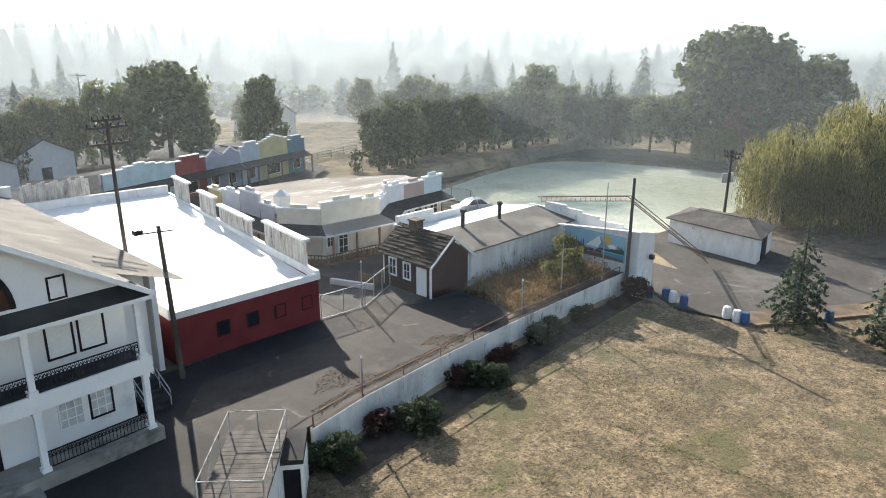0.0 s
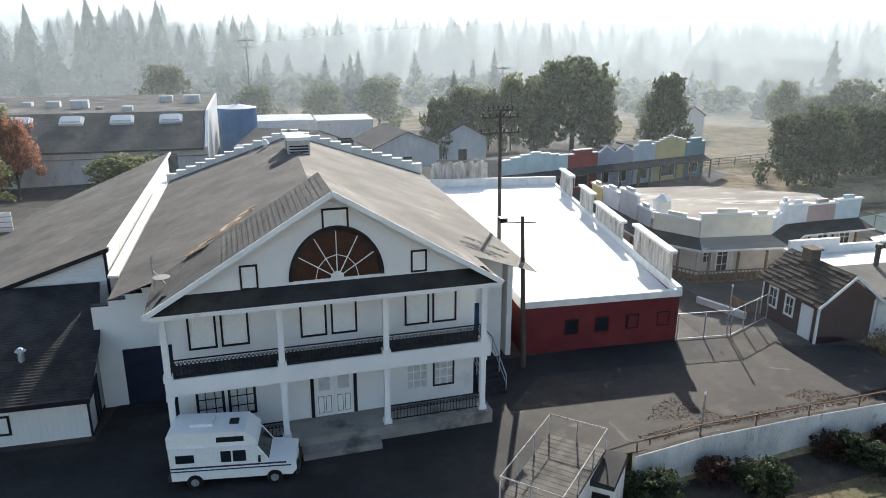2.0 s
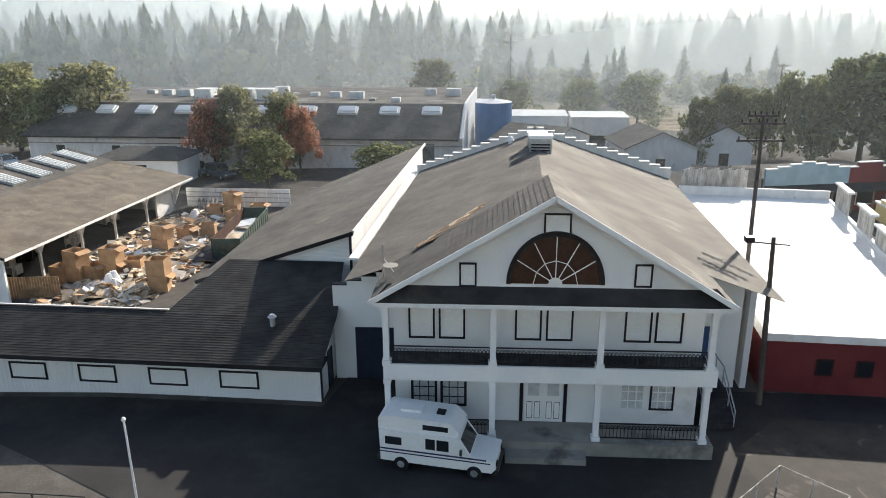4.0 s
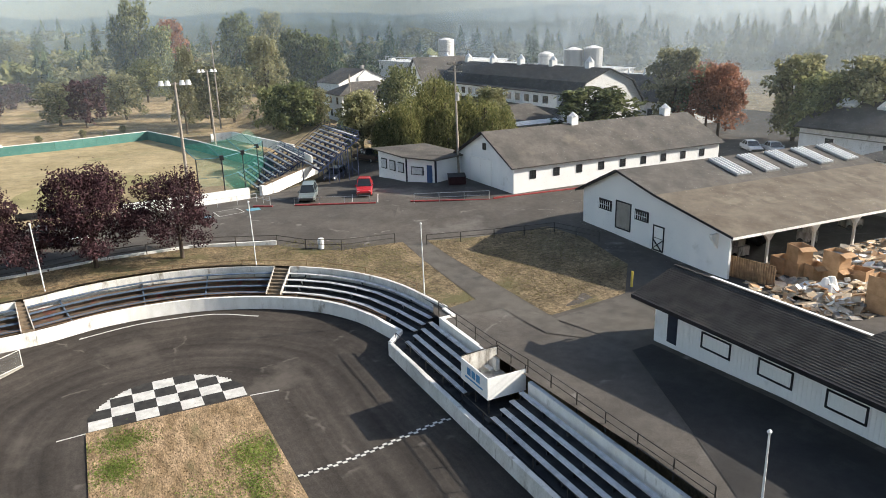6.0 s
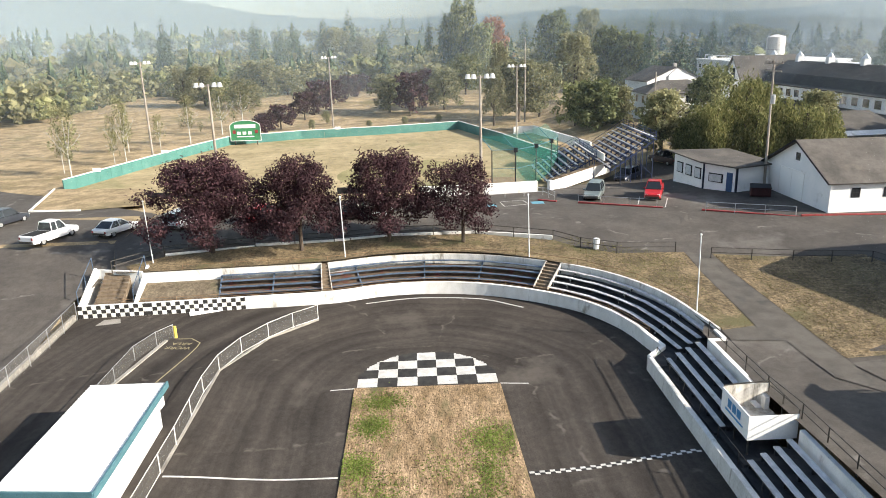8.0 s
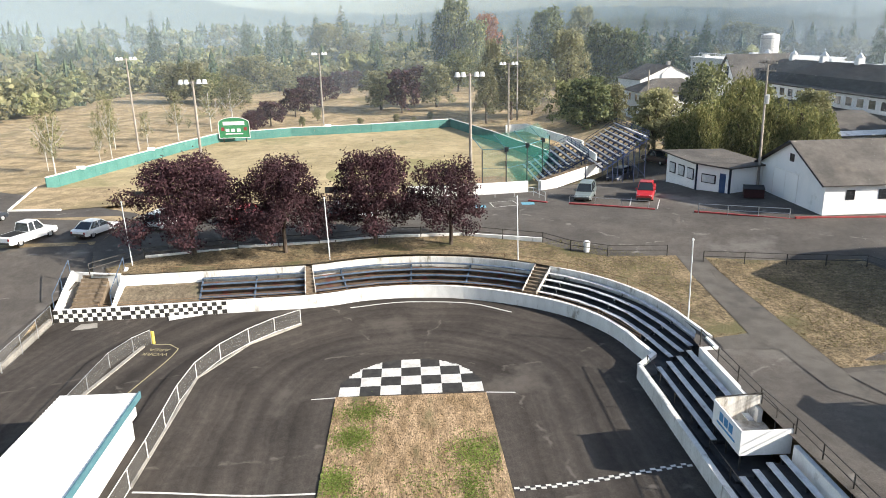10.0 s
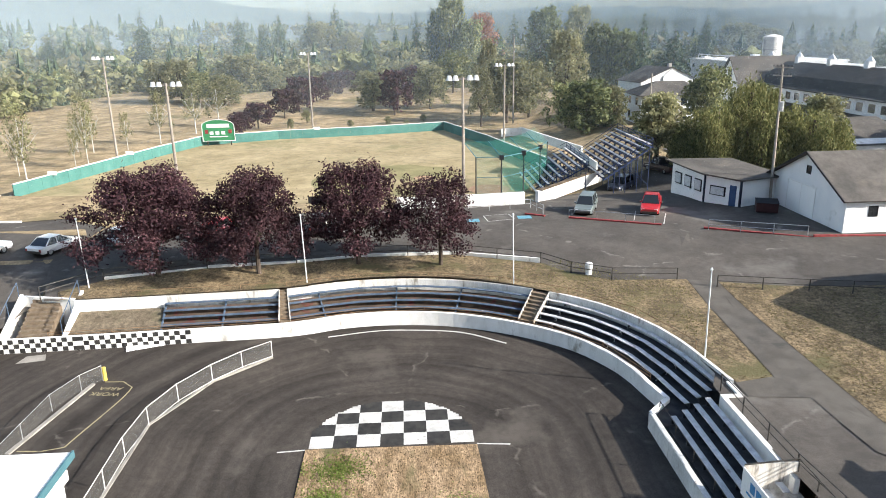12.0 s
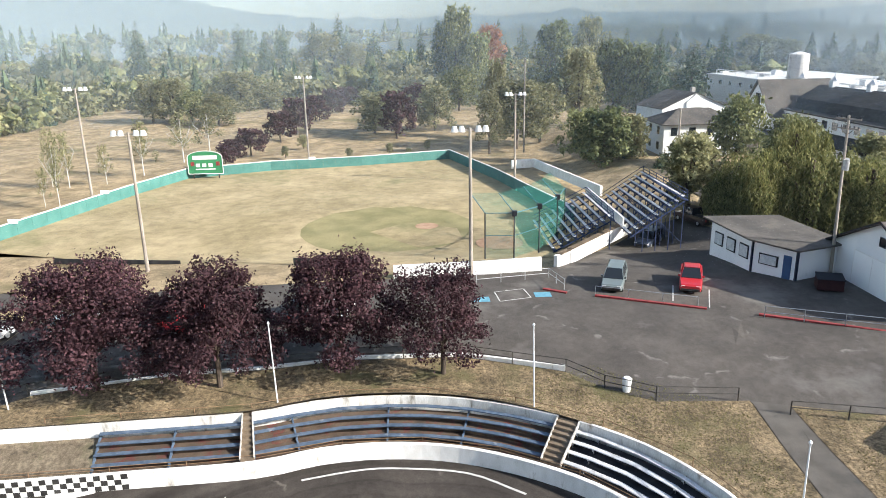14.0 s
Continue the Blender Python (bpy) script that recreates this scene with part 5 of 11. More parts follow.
# ---- east side: courtyard, hut, saloon, wall, pond ----
PLACE[0] = EAST


def fence(name, pts, h, label, posts=2.4, wire=None, rails=(0.98,), mat="rail", r=0.05, group=""):
    """Posts, rails and wire along a line of (x, y, z) feet."""
    fn = thing(name, label, "fence", group)
    k = 0
    for a, b in zip(pts, pts[1:]):
        a, b = Vector(a), Vector(b)
        n = max(1, round((b - a).length / posts))
        for i in range(n + (b == Vector(pts[-1]))):
            p = a.lerp(b, i / n)
            part("post", MB().cone((p.x, p.y), p.z - 0.15, p.z + h, r * 0.62, r * 0.62, 6), M[mat], fn)
        for q in rails:
            part("rail", MB().beam(a + Vector((0, 0, h * q)), b + Vector((0, 0, h * q)), r * 0.9, sides=6), M[mat], fn)
        if wire:
            part("wire_mesh", MB().add([a + Vector((0, 0, 0.05)), b + Vector((0, 0, 0.05)), b + Vector((0, 0, h * 0.97)), a + Vector((0, 0, h * 0.97))], [(0, 1, 2, 3)]), M[wire], fn)
    return fn


# retaining wall with rail and planting
rw = thing("retaining_wall", "white concrete retaining wall streaked with dirt", "wall", kind="structure")
RWL = [(16.6, 25.6), (20.3, 26.3), (26.0, 26.8), (32.6, 27.15), (40.0, 27.3), (47.3, 27.35)]
for a, b in zip(RWL, RWL[1:]):
    part("wall_panel", MB().wall(a, b, -2.2, 0.06, 0.26), M["wall_streaked"], rw)
    part("wall_top", MB().wall((a[0], a[1] + 0.03), (b[0], b[1] + 0.03), 0.06, 0.075, 0.2), M["bed"], rw, "dirt and leaf litter on the wall top")
patch("lawn", [(15.5, 24.8), (32.6, 26.6), (47.3, 27.0), (47.5, 22.4), (48.5, 17.3), (66, 9.6), (75, 0), (75, -40), (-3, -40), (-3, 18)], M["lawn"], "dry mown lawn with brown and olive patches", lambda x, y: -1.75, 0.03, 6, "lawn")
patch("wall_bed", [(16.3, 22.9), (32.6, 24.7), (47.3, 25.5), (47.3, 27.1), (32.6, 26.9), (16.8, 25.4)], M["bed"], "narrow mulch bed along the retaining wall", lambda x, y: -1.75, 0.05, 6, "bed")
patch("weed_bed", [(33.5, 27.6), (47.1, 27.8), (47.1, 33.4), (37.5, 33.4), (35.5, 30.5)], M["soil"], "overgrown bed of dry weeds behind the wall", lambda x, y: 0, 0.05, 6, "bed")
fence("wall_rail", [(16.8, 25.8, 0.05), (20.3, 26.4, 0.05), (32.6, 27.25, 0.05), (46.8, 27.4, 0.05)], 0.55, "rusty pipe rail on top of the retaining wall", 3.2, None, (1.0,), "wood", 0.07)
fence("yard_gate", [(24.9, 36.2, 0), (28.4, 36.0, 0), (32.4, 38.0, 0)], 1.75, "galvanised chain-link gate across the yard", 1.75, "chain", (0.98, 0.06), "steel", 0.06)
for x, y, h in ((20.4, 26.5, 2.1), (28.3, 36.2, 3.2), (40.2, 28.2, 5.0), (44.6, 27.6, 7.5), (35.3, 27.9, 2.2)):
    p = thing("slim_post", "thin pale metal post standing in the yard", "post", "posts in the yard")
    part("shaft", MB().cone((x, y), -0.1, h, 0.05, 0.04, 8), M["steel"], p)
    part("cap", MB().cone((x, y), h, h + 0.12, 0.075, 0.03, 8), M["white"], p)

# platform with rails beside the house
deck = thing("viewing_platform", "dark weathered deck platform with pipe rails and white sides", "platform")
DK = [(12.96, 26.6), (9.5, 22.8), (11.3, 21.1), (14.84, 24.95)]
part("slab", MB().prism(DK, 0.85, 0.99), M["deck_wood"], deck)
for i in range(16):
    t0, t1 = i / 16, (i + 0.93) / 16
    mixp = lambda a, b, t: (a[0] + (b[0] - a[0]) * t, a[1] + (b[1] - a[1]) * t)
    part("deck_plank", MB().prism([mixp(DK[0], DK[1], t0), mixp(DK[0], DK[1], t1), mixp(DK[3], DK[2], t1), mixp(DK[3], DK[2], t0)], 0.99, 1.02), M["deck_wood"], deck)
ctr = (sum(p[0] for p in DK) / 4, sum(p[1] for p in DK) / 4)
ins = [(ctr[0] + (x - ctr[0]) * 0.96, ctr[1] + (y - ctr[1]) * 0.96) for x, y in DK]
part("base", MB().prism(ins, -1.9, 0.85), M["white_worn"], deck)
for a, b in zip(DK, DK[1:] + DK[:1]):
    n = 3 if math.dist(a, b) > 4 else 2
    mb = MB().beam((*a, 2.0), (*b, 2.0), 0.05, sides=6)
    for i in range(n):
        x, y = a[0] + (b[0] - a[0]) * i / n, a[1] + (b[1] - a[1]) * i / n
        mb.cone((x, y), 1.0, 2.0, 0.035, 0.035, 6)
    part("rail", mb, M["wood_grey"], deck)
booth = thing("stair_booth", "small white booth with a shingled top beside the platform", "booth")
part("wall", MB().prism([(14.95, 25.3), (13.55, 23.7), (14.35, 23.1), (15.75, 24.8)], -1.9, 0.35), M["white_worn"], booth)
part("roof", MB().prism([(14.95, 25.34), (13.5, 23.7), (14.35, 23.05), (15.8, 24.8)], 0.35, lambda x, y: 0.55 + (y - 23) * 0.1), M["roof_dark"], booth)
part("doorway", MB().wall((13.66, 23.58), (14.24, 23.15), -1.7, 0.1, 0.06), M["trim_black"], booth)

# dark red hut
hut = thing("red_hut", "dark maroon hut with white trim and a worn brown shingle roof", "hut")
HX0, HX1, HY0, HY1 = 32.6, 36.5, 33.9, 38.9
part("wall", MB().box(HX0, HY0, -0.1, HX1, HY1, 2.6), M["maroon"], hut)
part("gable", MB().profile([(HX0, 2.6), (HX1, 2.6), (34.55, 4.05)], "y", HY0, HY1), M["maroon"], hut)
for sx, u in ((HX0 - 0.35, 1), (HX1 + 0.35, -1)):
    for k in range(9):
        u0, z0 = sx + (34.55 - sx) * k / 9, 2.38 + 1.85 * k / 9
        u1, z1 = sx + (34.55 - sx) * (k + 1.08) / 9, 2.38 + 1.85 * (k + 1.08) / 9
        for c in range(10):
            y0 = HY0 - 0.35 + c * 0.57 + (0.12 if k % 2 else 0)
            y1 = y0 + 0.55
            j = 0.02 * ((c * 7 + k * 3) % 4)
            q = [(u0, y0, z0 + 0.06 + j), (u0, y1, z0 + 0.06 + j), (u1, y1, z1 + 0.01), (u1, y0, z1 + 0.01)]
            part("shingle", MB().slab(q if u < 0 else q[::-1], 0.035), M["roof_brown"], hut)
mb = MB()
for sx in (HX0 - 0.38, HX1 + 0.38):
    mb.beam((sx, HY0 - 0.38, 2.38), (34.55, HY0 - 0.38, 4.2), 0.05, 0.16)
part("rake_board", mb, M["white"], hut)
for cx, cy in ((HX0 - 0.03, HY0 - 0.03), (HX1 - 0.09, HY0 - 0.03), (HX0 - 0.03, HY1 - 0.1)):
    part("corner_board", MB().box(cx, cy, 0, cx + 0.12, cy + 0.12, 2.5), M["white"], hut)
frame_panel(hut, "window", "y", HX0, 35.9, 36.75, 0.85, 2.2, -1, 0.13, M["glass"], "white", bars=(1, 1))
frame_panel(hut, "window", "y", HX0, 37.4, 38.3, 0.85, 2.25, -1, 0.13, M["glass"], "white", bars=(1, 1))
frame_panel(hut, "door", "y", HX0, 34.3, 35.3, 0.05, 2.1, -1, 0.1, M["white_panel"], "white")
part("chimney", MB().box(34.2, 37.0, 3.7, 34.9, 37.8, 4.75).box(34.1, 36.9, 4.75, 35.0, 37.9, 4.85), M["soil"], hut, "square brick chimney")
part("porch_rail", MB().box(31.2, 38.9, 0.0, 32.6, 39.0, 0.9).box(31.2, 38.9, 0.0, 31.3, 40.2, 0.9), M["wood"], hut)
low_w = thing("low_kerb_wall", "low white wall beside the hut", "wall")
part("body", MB().wall((31.0, 38.2), (29.6, 41.5), -0.1, 0.45, 0.25), M["white_worn"], low_w)

# long white building behind the hut, with the mural tower
lb = thing("mural_building", "long white building with a mural on its parapet end", "building")
part("wall", MB().box(36.55, 33.75, -0.2, 49.5, 41.5, 2.75), M["wall_streaked"], lb)
part("roof", MB().slab([(36.5, 33.55, 2.75), (49.5, 33.55, 2.75), (49.5, 37.8, 3.3), (36.5, 37.8, 3.3)], 0.12), M["roof_tan"], lb, "brown felt roof slope")
part("roof", MB().slab([(36.5, 37.8, 3.3), (49.5, 37.8, 3.3), (49.5, 41.7, 2.8), (36.5, 41.7, 2.8)], 0.12), M["roof_white"], lb, "white roof slope")
for x, y in ((39.6, 37.4), (43.6, 37.0)):
    part("vent_pipe", MB().cone((x, y), 3.3, 4.5, 0.16, 0.16, 10).cone((x, y), 4.5, 4.72, 0.26, 0.2, 10), M["rail"], lb)
part("rear_parapet", MB().box(36.5, 41.6, 2.6, 40.5, 41.9, 3.9).box(40.5, 41.6, 2.6, 43.8, 41.9, 3.4).box(36.2, 38.5, 2.6, 36.5, 41.9, 3.3), M["white_worn"], lb)
tw = thing("mural_tower", "white parapet block with a painted mountain mural", "building")
part("wall", MB().profile([(26.2, -2.1), (33.7, -2.1), (33.7, 2.72), (26.2, 3.45)], "x", 47.3, 47.52), M["white_worn"], tw)
part("wall", MB().profile([(47.52, -2.1), (49.75, -2.1), (49.75, 2.9), (47.52, 3.43)], "y", 26.2, 26.42), M["white_worn"], tw)
part("coping", MB().beam((47.4, 26.1, 3.48), (47.4, 33.75, 2.75), 0.34, 0.08).beam((47.4, 26.3, 3.49), (49.8, 26.3, 2.93), 0.3, 0.08), M["white"], tw)
part("roof", MB().box(47.52, 26.42, 2.2, 49.5, 33.7, 2.4), M["roof_white"], tw)
for y0, y1, zt in ((26.42, 29.0, 2.85), (29.0, 31.3, 3.08), (31.3, 33.0, 3.34), (33.0, 34.6, 3.56), (34.6, 36.8, 3.76), (36.8, 38.6, 3.3)):
    part("stepped_parapet", MB().box(49.52, y0, -2.1, 49.75, y1 - 0.01, zt).box(49.48, y0, zt, 49.79, y1 - 0.01, zt + 0.06), M["white_worn"], tw)
mu = part("mural", MB().box(47.26, 27.3, 0.75, 47.29, 33.2, 2.85), paint("mural_sky", (0.28, 0.45, 0.55)), tw, "painted mural of snowy mountains, firs and water")
part("mural_mountain", MB().add([(47.25, 30.9, 1.6), (47.25, 28.6, 1.6), (47.25, 29.7, 2.55)], [(0, 1, 2)]).add([(47.25, 29.6, 1.6), (47.25, 27.6, 1.6), (47.25, 28.4, 2.1)], [(0, 1, 2)]), M["white_panel"], mu)
part("mural_wood", MB().add([(47.247, 33.1, 0.8), (47.247, 31.0, 0.8), (47.247, 30.6, 1.3), (47.247, 31.8, 1.75), (47.247, 33.1, 2.0)], [(0, 1, 2, 3, 4)]).add([(47.247, 29.9, 1.45), (47.247, 27.4, 1.4), (47.247, 27.4, 1.75), (47.247, 29.5, 1.65)], [(0, 1, 2, 3)]), paint("mural_green", (0.03, 0.10, 0.08)), mu)
for i in range(9):
    y, z, h = 33.0 - i * 0.22, 1.75 - i * 0.05, 0.55 + 0.12 * (i % 3)
    part("mural_fir", MB().add([(47.244, y, z), (47.244, y - 0.2, z), (47.244, y - 0.1, z + h)], [(0, 1, 2)]), M["mural_green"], mu)
part("mural_sun", MB().add([(47.252, 29.0 + 0.42 * math.cos(k * 0.5236), 2.35 + 0.42 * math.sin(k * 0.5236)) for k in range(12)], [tuple(range(12))]), M["yellow"], mu)
part("mural_shade", MB().add([(47.2465, 29.7, 2.55), (47.2465, 29.5, 2.1), (47.2465, 29.75, 1.6), (47.2465, 28.6, 1.6)], [(0, 1, 2, 3)]), paint("mural_slate", (0.22, 0.32, 0.40)), mu)
part("mural_earth", MB().add([(47.2455, 33.1, 0.8), (47.2455, 27.4, 0.8), (47.2455, 27.4, 1.0), (47.2455, 30.2, 1.12), (47.2455, 33.1, 1.0)], [(0, 1, 2, 3, 4)]), paint("mural_brown", (0.16, 0.10, 0.06)), mu)
for k in range(5):
    part("mural_writing", MB().box(47.235, 32.3 - k * 0.72, 1.18, 47.24, 32.85 - k * 0.72, 1.42), M["red_curb"], mu)
for k in range(7):
    part("mural_fir", MB().add([(47.243, 28.2 - k * 0.1, 1.5), (47.243, 28.05 - k * 0.1, 1.5), (47.243, 28.12 - k * 0.1, 1.95 + 0.1 * (k % 3))], [(0, 1, 2)]), M["mural_green"], mu)
part("mural_water", MB().add([(47.246, 30.9, 0.8), (47.246, 27.4, 0.8), (47.246, 27.4, 1.35), (47.246, 30.4, 1.35)], [(0, 1, 2, 3)]), paint("mural_blue", (0.08, 0.28, 0.38)), mu)
frame_panel(tw, "door", "x", 26.2, 48.2, 49.1, -1.7, 0.3, -1, 0.08, M["white_panel"], "white_worn")
part("wall_lamp", MB().box(49.0, 25.85, 1.0, 49.3, 26.2, 1.35), M["trim_black"], tw)

# saloon block with false fronts and verandah
sal = thing("saloon", "cream western-style building with stepped false fronts and verandah", "building")
SP = [(30.5, 60.8), (30.5, 49.6), (32.6, 46.6), (38.4, 46.2), (41.5, 48.6), (49.0, 49.2), (49.0, 55), (41.0, 60.0)]
rim(mb := MB(), SP, -0.1, 3.0, 0.25)
part("wall", mb, paint("cream_paint", (0.62, 0.58, 0.50)), sal)
part("roof", MB().prism(SP, 2.9, 3.75), M["roof_patch"], sal, "flat roof with patchy white coating")
for a, b, z, c, nm in (((30.5, 60.8), (30.5, 58.6), 4.3, (0.62, 0.50, 0.22), "ochre_paint"), ((30.5, 58.4), (30.5, 55.4), 4.5, (0.62, 0.64, 0.68), "pale_grey_paint"), ((30.5, 55.2), (30.5, 52.2), 5.0, (0.43, 0.44, 0.48), "dove_grey_paint"),
                       ((30.5, 52.0), (30.5, 50.0), 4.3, (0.42, 0.44, 0.47), "slate_paint"), ((30.5, 49.6), (32.6, 46.6), 4.25, (0.66, 0.61, 0.50), "cream_front"), ((32.6, 46.6), (36.6, 46.3), 4.75, (0.66, 0.61, 0.50), "cream_front"),
                       ((36.6, 46.3), (38.4, 46.2), 4.5, (0.66, 0.60, 0.48), "cream_front"), ((38.4, 46.2), (40.3, 47.7), 4.2, (0.62, 0.63, 0.66), "pale_grey_paint"), ((40.3, 47.7), (41.5, 48.6), 4.9, (0.55, 0.58, 0.62), "grey_blue_paint"),
                       ((41.5, 48.6), (43.6, 48.8), 4.5, (0.50, 0.51, 0.55), "grey_blue_paint"), ((43.6, 48.8), (46.4, 49.0), 4.4, (0.33, 0.26, 0.25), "brick_brown_paint"), ((46.4, 49.0), (49.0, 49.2), 4.6, (0.40, 0.50, 0.56), "sky_paint")):
    ff = part("false_front", MB().wall(a, b, 2.9, z, 0.22), paint(nm, c), sal)
    d = (Vector(b) - Vector(a))
    k = d.normalized() * 0.12
    part("cornice", MB().wall((a[0] - k.x, a[1] - k.y), (b[0] + k.x, b[1] + k.y), z, z + 0.14, 0.42), M["white"], ff)
    m0, m1 = Vector(a).lerp(Vector(b), 0.3), Vector(a).lerp(Vector(b), 0.7)
    part("crest", MB().wall(m0, m1, z + 0.14, z + 0.42, 0.24), M[nm], ff)
VO = [(29.0, 61.0), (29.0, 49.0), (31.9, 45.0), (38.9, 44.5), (42.2, 47.0), (49.2, 47.5)]
VI = [(30.5, 60.8), (30.5, 49.6), (32.6, 46.6), (38.4, 46.2), (41.5, 48.6), (49.0, 49.2)]
for i in range(5):
    part("verandah_roof", MB().slab([(*VO[i], 2.5), (*VO[i + 1], 2.5), (*VI[i + 1], 3.05), (*VI[i], 3.05)], 0.08), M["roof_dark"] if i != 2 else M["roof_patch"], sal)
    a, b = Vector(VO[i]), Vector(VO[i + 1])
    part("fascia", MB().wall(VO[i], VO[i + 1], 2.35, 2.5, 0.1), M["white_worn"], sal)
    n = max(2, int((b - a).length / 2))
    for k in range(n):
        p = a.lerp(b, (k + 0.3) / n)
        c = (Vector(VI[i]).lerp(Vector(VI[i + 1]), (k + 0.3) / n) - p) * 0.1
        part("post", MB().box(p.x + c.x - 0.07, p.y + c.y - 0.07, 0, p.x + c.x + 0.07, p.y + c.y + 0.07, 2.42), M["wood"], sal)
    mb = MB().beam((*(a * 0.97 + Vector(VI[i]) * 0.03), 0.85), (*(b * 0.97 + Vector(VI[i + 1]) * 0.03), 0.85), 0.08)
    for k in range(int((b - a).length / 0.3)):
        p = a.lerp(b, k * 0.3 / (b - a).length)
        mb.box(p.x - 0.03, p.y - 0.03, 0.1, p.x + 0.03, p.y + 0.03, 0.85)
    part("balustrade", mb, M["wood"], sal)
part("verandah_floor", MB().prism(VO + VI[::-1], -0.1, 0.12), M["wood"], sal)
for u0, u1 in ((34.0, 35.1), (35.3, 36.4)):
    frame_panel(sal, "door", "x", 46.3, u0, u1, 0.15, 2.3, -1, 0.12, M["glass"], "white", bars=(1, 2))
frame_panel(sal, "window", "x", 46.4, 32.9, 33.7, 1.0, 2.2, -1, 0.1, M["glass"], "white", bars=(1, 1))
for u0 in (42.4, 44.9, 47.0):
    frame_panel(sal, "window", "x", 48.75, u0, u0 + 1.1, 0.9, 2.2, -1, 0.1, M["glass"], "white", bars=(1, 1))
part("side_tower", MB().box(31.2, 50.2, 3.6, 32.2, 51.2, 5.0).cone((31.7, 50.7), 5.0, 5.5, 0.8, 0.1, 4), M["white_worn"], sal)

# row of western facades further back
def facade(x0, x1, z, top, c, nm, label):
    f = thing("western_facade", label, "building", "row of western facades")
    y0, y1 = 75.7 + (x0 - 34) * 0.274, 75.7 + (x1 - 34) * 0.274
    part("wall", MB().wall((x0, y0), (x1, y1), -0.5, z, 0.3), paint(nm, c), f)
    d = Vector((x1 - x0, y1 - y0)).normalized()
    part("body", MB().prism([(x0, y0 + 0.2), (x1, y1 + 0.2), (x1 - 1.6, y1 + 7), (x0 - 1.6, y0 + 7)], -0.5, z - 0.9), M["roof_grey"], f)
    part("awning", MB().slab([(x0, y0 - 1.9, 2.3), (x1, y1 - 1.9, 2.3), (x1, y1 - 0.15, 2.75), (x0, y0 - 0.15, 2.75)], 0.08), M["roof_dark"], f)
    L = Vector((x1 - x0, y1 - y0)).length

    def at(t):
        return (x0 + (x1 - x0) * t, y0 + (y1 - y0) * t - 0.02)
    if top == "peak":
        n = 7
        for k in range(n):
            h = 0.28 * (3 - abs(k - 3)) + 0.05
            part("crest", MB().wall(at(k / n), at((k + 1) / n), z, z + h * 0.7, 0.26), M[nm], f)
            part("coping", MB().wall(at(k / n), at((k + 1) / n), z + h * 0.7, z + h * 0.7 + 0.1, 0.4), M["white"], f)
    elif top == "humps":
        for k in (0.25, 0.75):
            part("crest", MB().add([(*at(k - 0.2), z), (*at(k + 0.2), z), (*at(k), z + 0.7)], [(0, 1, 2)]), M[nm], f)
            part("coping", MB().beam((*at(k - 0.22), z), (*at(k), z + 0.72), 0.15).beam((*at(k), z + 0.72), (*at(k + 0.22), z), 0.15), M["white"], f)
    else:
        for k, (t0, t1, h) in enumerate(((0.0, 0.2, 0.0), (0.2, 0.8, 0.45), (0.8, 1.0, 0.0))):
            if h:
                part("crest", MB().wall(at(t0), at(t1), z, z + h, 0.26), M[nm], f)
            part("coping", MB().wall(at(t0), at(t1), z + h, z + h + 0.1, 0.4), M["white"], f)
    n = max(2, int(L / 2))
    for k in range(n + 1):
        p = at(k / n)
        part("post", MB().box(p[0] - 0.07, p[1] - 1.85, -0.5, p[0] + 0.07, p[1] - 1.71, 2.35), M["wood"], f)
    for k in range(max(1, int(L / 2.6))):
        a, b = at((k + 0.25) / max(1, int(L / 2.6))), at((k + 0.7) / max(1, int(L / 2.6)))
        w = part("window", MB().wall((a[0], a[1] - 0.12), (b[0], b[1] - 0.12), 0.5, 1.9, 0.1), M["white"], f)
        part("pane", MB().wall((a[0] + 0.1, a[1] - 0.16), (b[0] - 0.1, b[1] - 0.16), 0.6, 1.8, 0.1), M["glass"], w)
    return f


facade(25.6, 34.2, 4.3, "peak", (0.36, 0.50, 0.55), "pale_blue_front", "pale blue western facade with a stepped peak")
facade(34.2, 38.4, 4.3, "flat", (0.22, 0.05, 0.05), "red_front", "dark red western facade with white coping")
facade(38.4, 43.6, 4.2, "humps", (0.30, 0.33, 0.42), "slate_front", "slate blue western facade with two humps")
facade(43.8, 47.0, 4.6, "flat", (0.42, 0.50, 0.56), "grey_front", "grey-blue western facade with a raised centre")
facade(47.0, 51.9, 4.8, "peak", (0.52, 0.46, 0.24), "yellow_front", "dull yellow western facade with a stepped top")
facade(52.0, 55.2, 4.4, "flat", (0.10, 0.22, 0.27), "teal_front", "dark teal western facade")


def gable_shed(x, y, w, d, h, rise, rot, wall_m, roof_m, label, group="outbuildings"):
    s = thing("gable_shed", label, "shed", group)
    s.matrix_world = PLACE[0] @ pose(x, y, 0, 0, 0, rot)
    part("wall", MB().box(-w / 2, -d / 2, -0.8, w / 2, d / 2, h), M[wall_m], s)
    part("gable", MB().profile([(-w / 2, h), (w / 2, h), (0, h + rise)], "y", -d / 2, d / 2), M[wall_m], s)
    for k in (-1, 1):
        q = [(k * (w / 2 + 0.3), -d / 2 - 0.3, h - 0.1), (0, -d / 2 - 0.3, h + rise + 0.1), (0, d / 2 + 0.3, h + rise + 0.1), (k * (w / 2 + 0.3), d / 2 + 0.3, h - 0.1)]
        part("roof", MB().slab(q if k < 0 else q[::-1], 0.1), M[roof_m], s)
    part("door", MB().box(-0.6, -d / 2 - 0.04, -0.1, 0.6, -d / 2 + 0.02, 2.0), M["trim_black"], s)
    return s


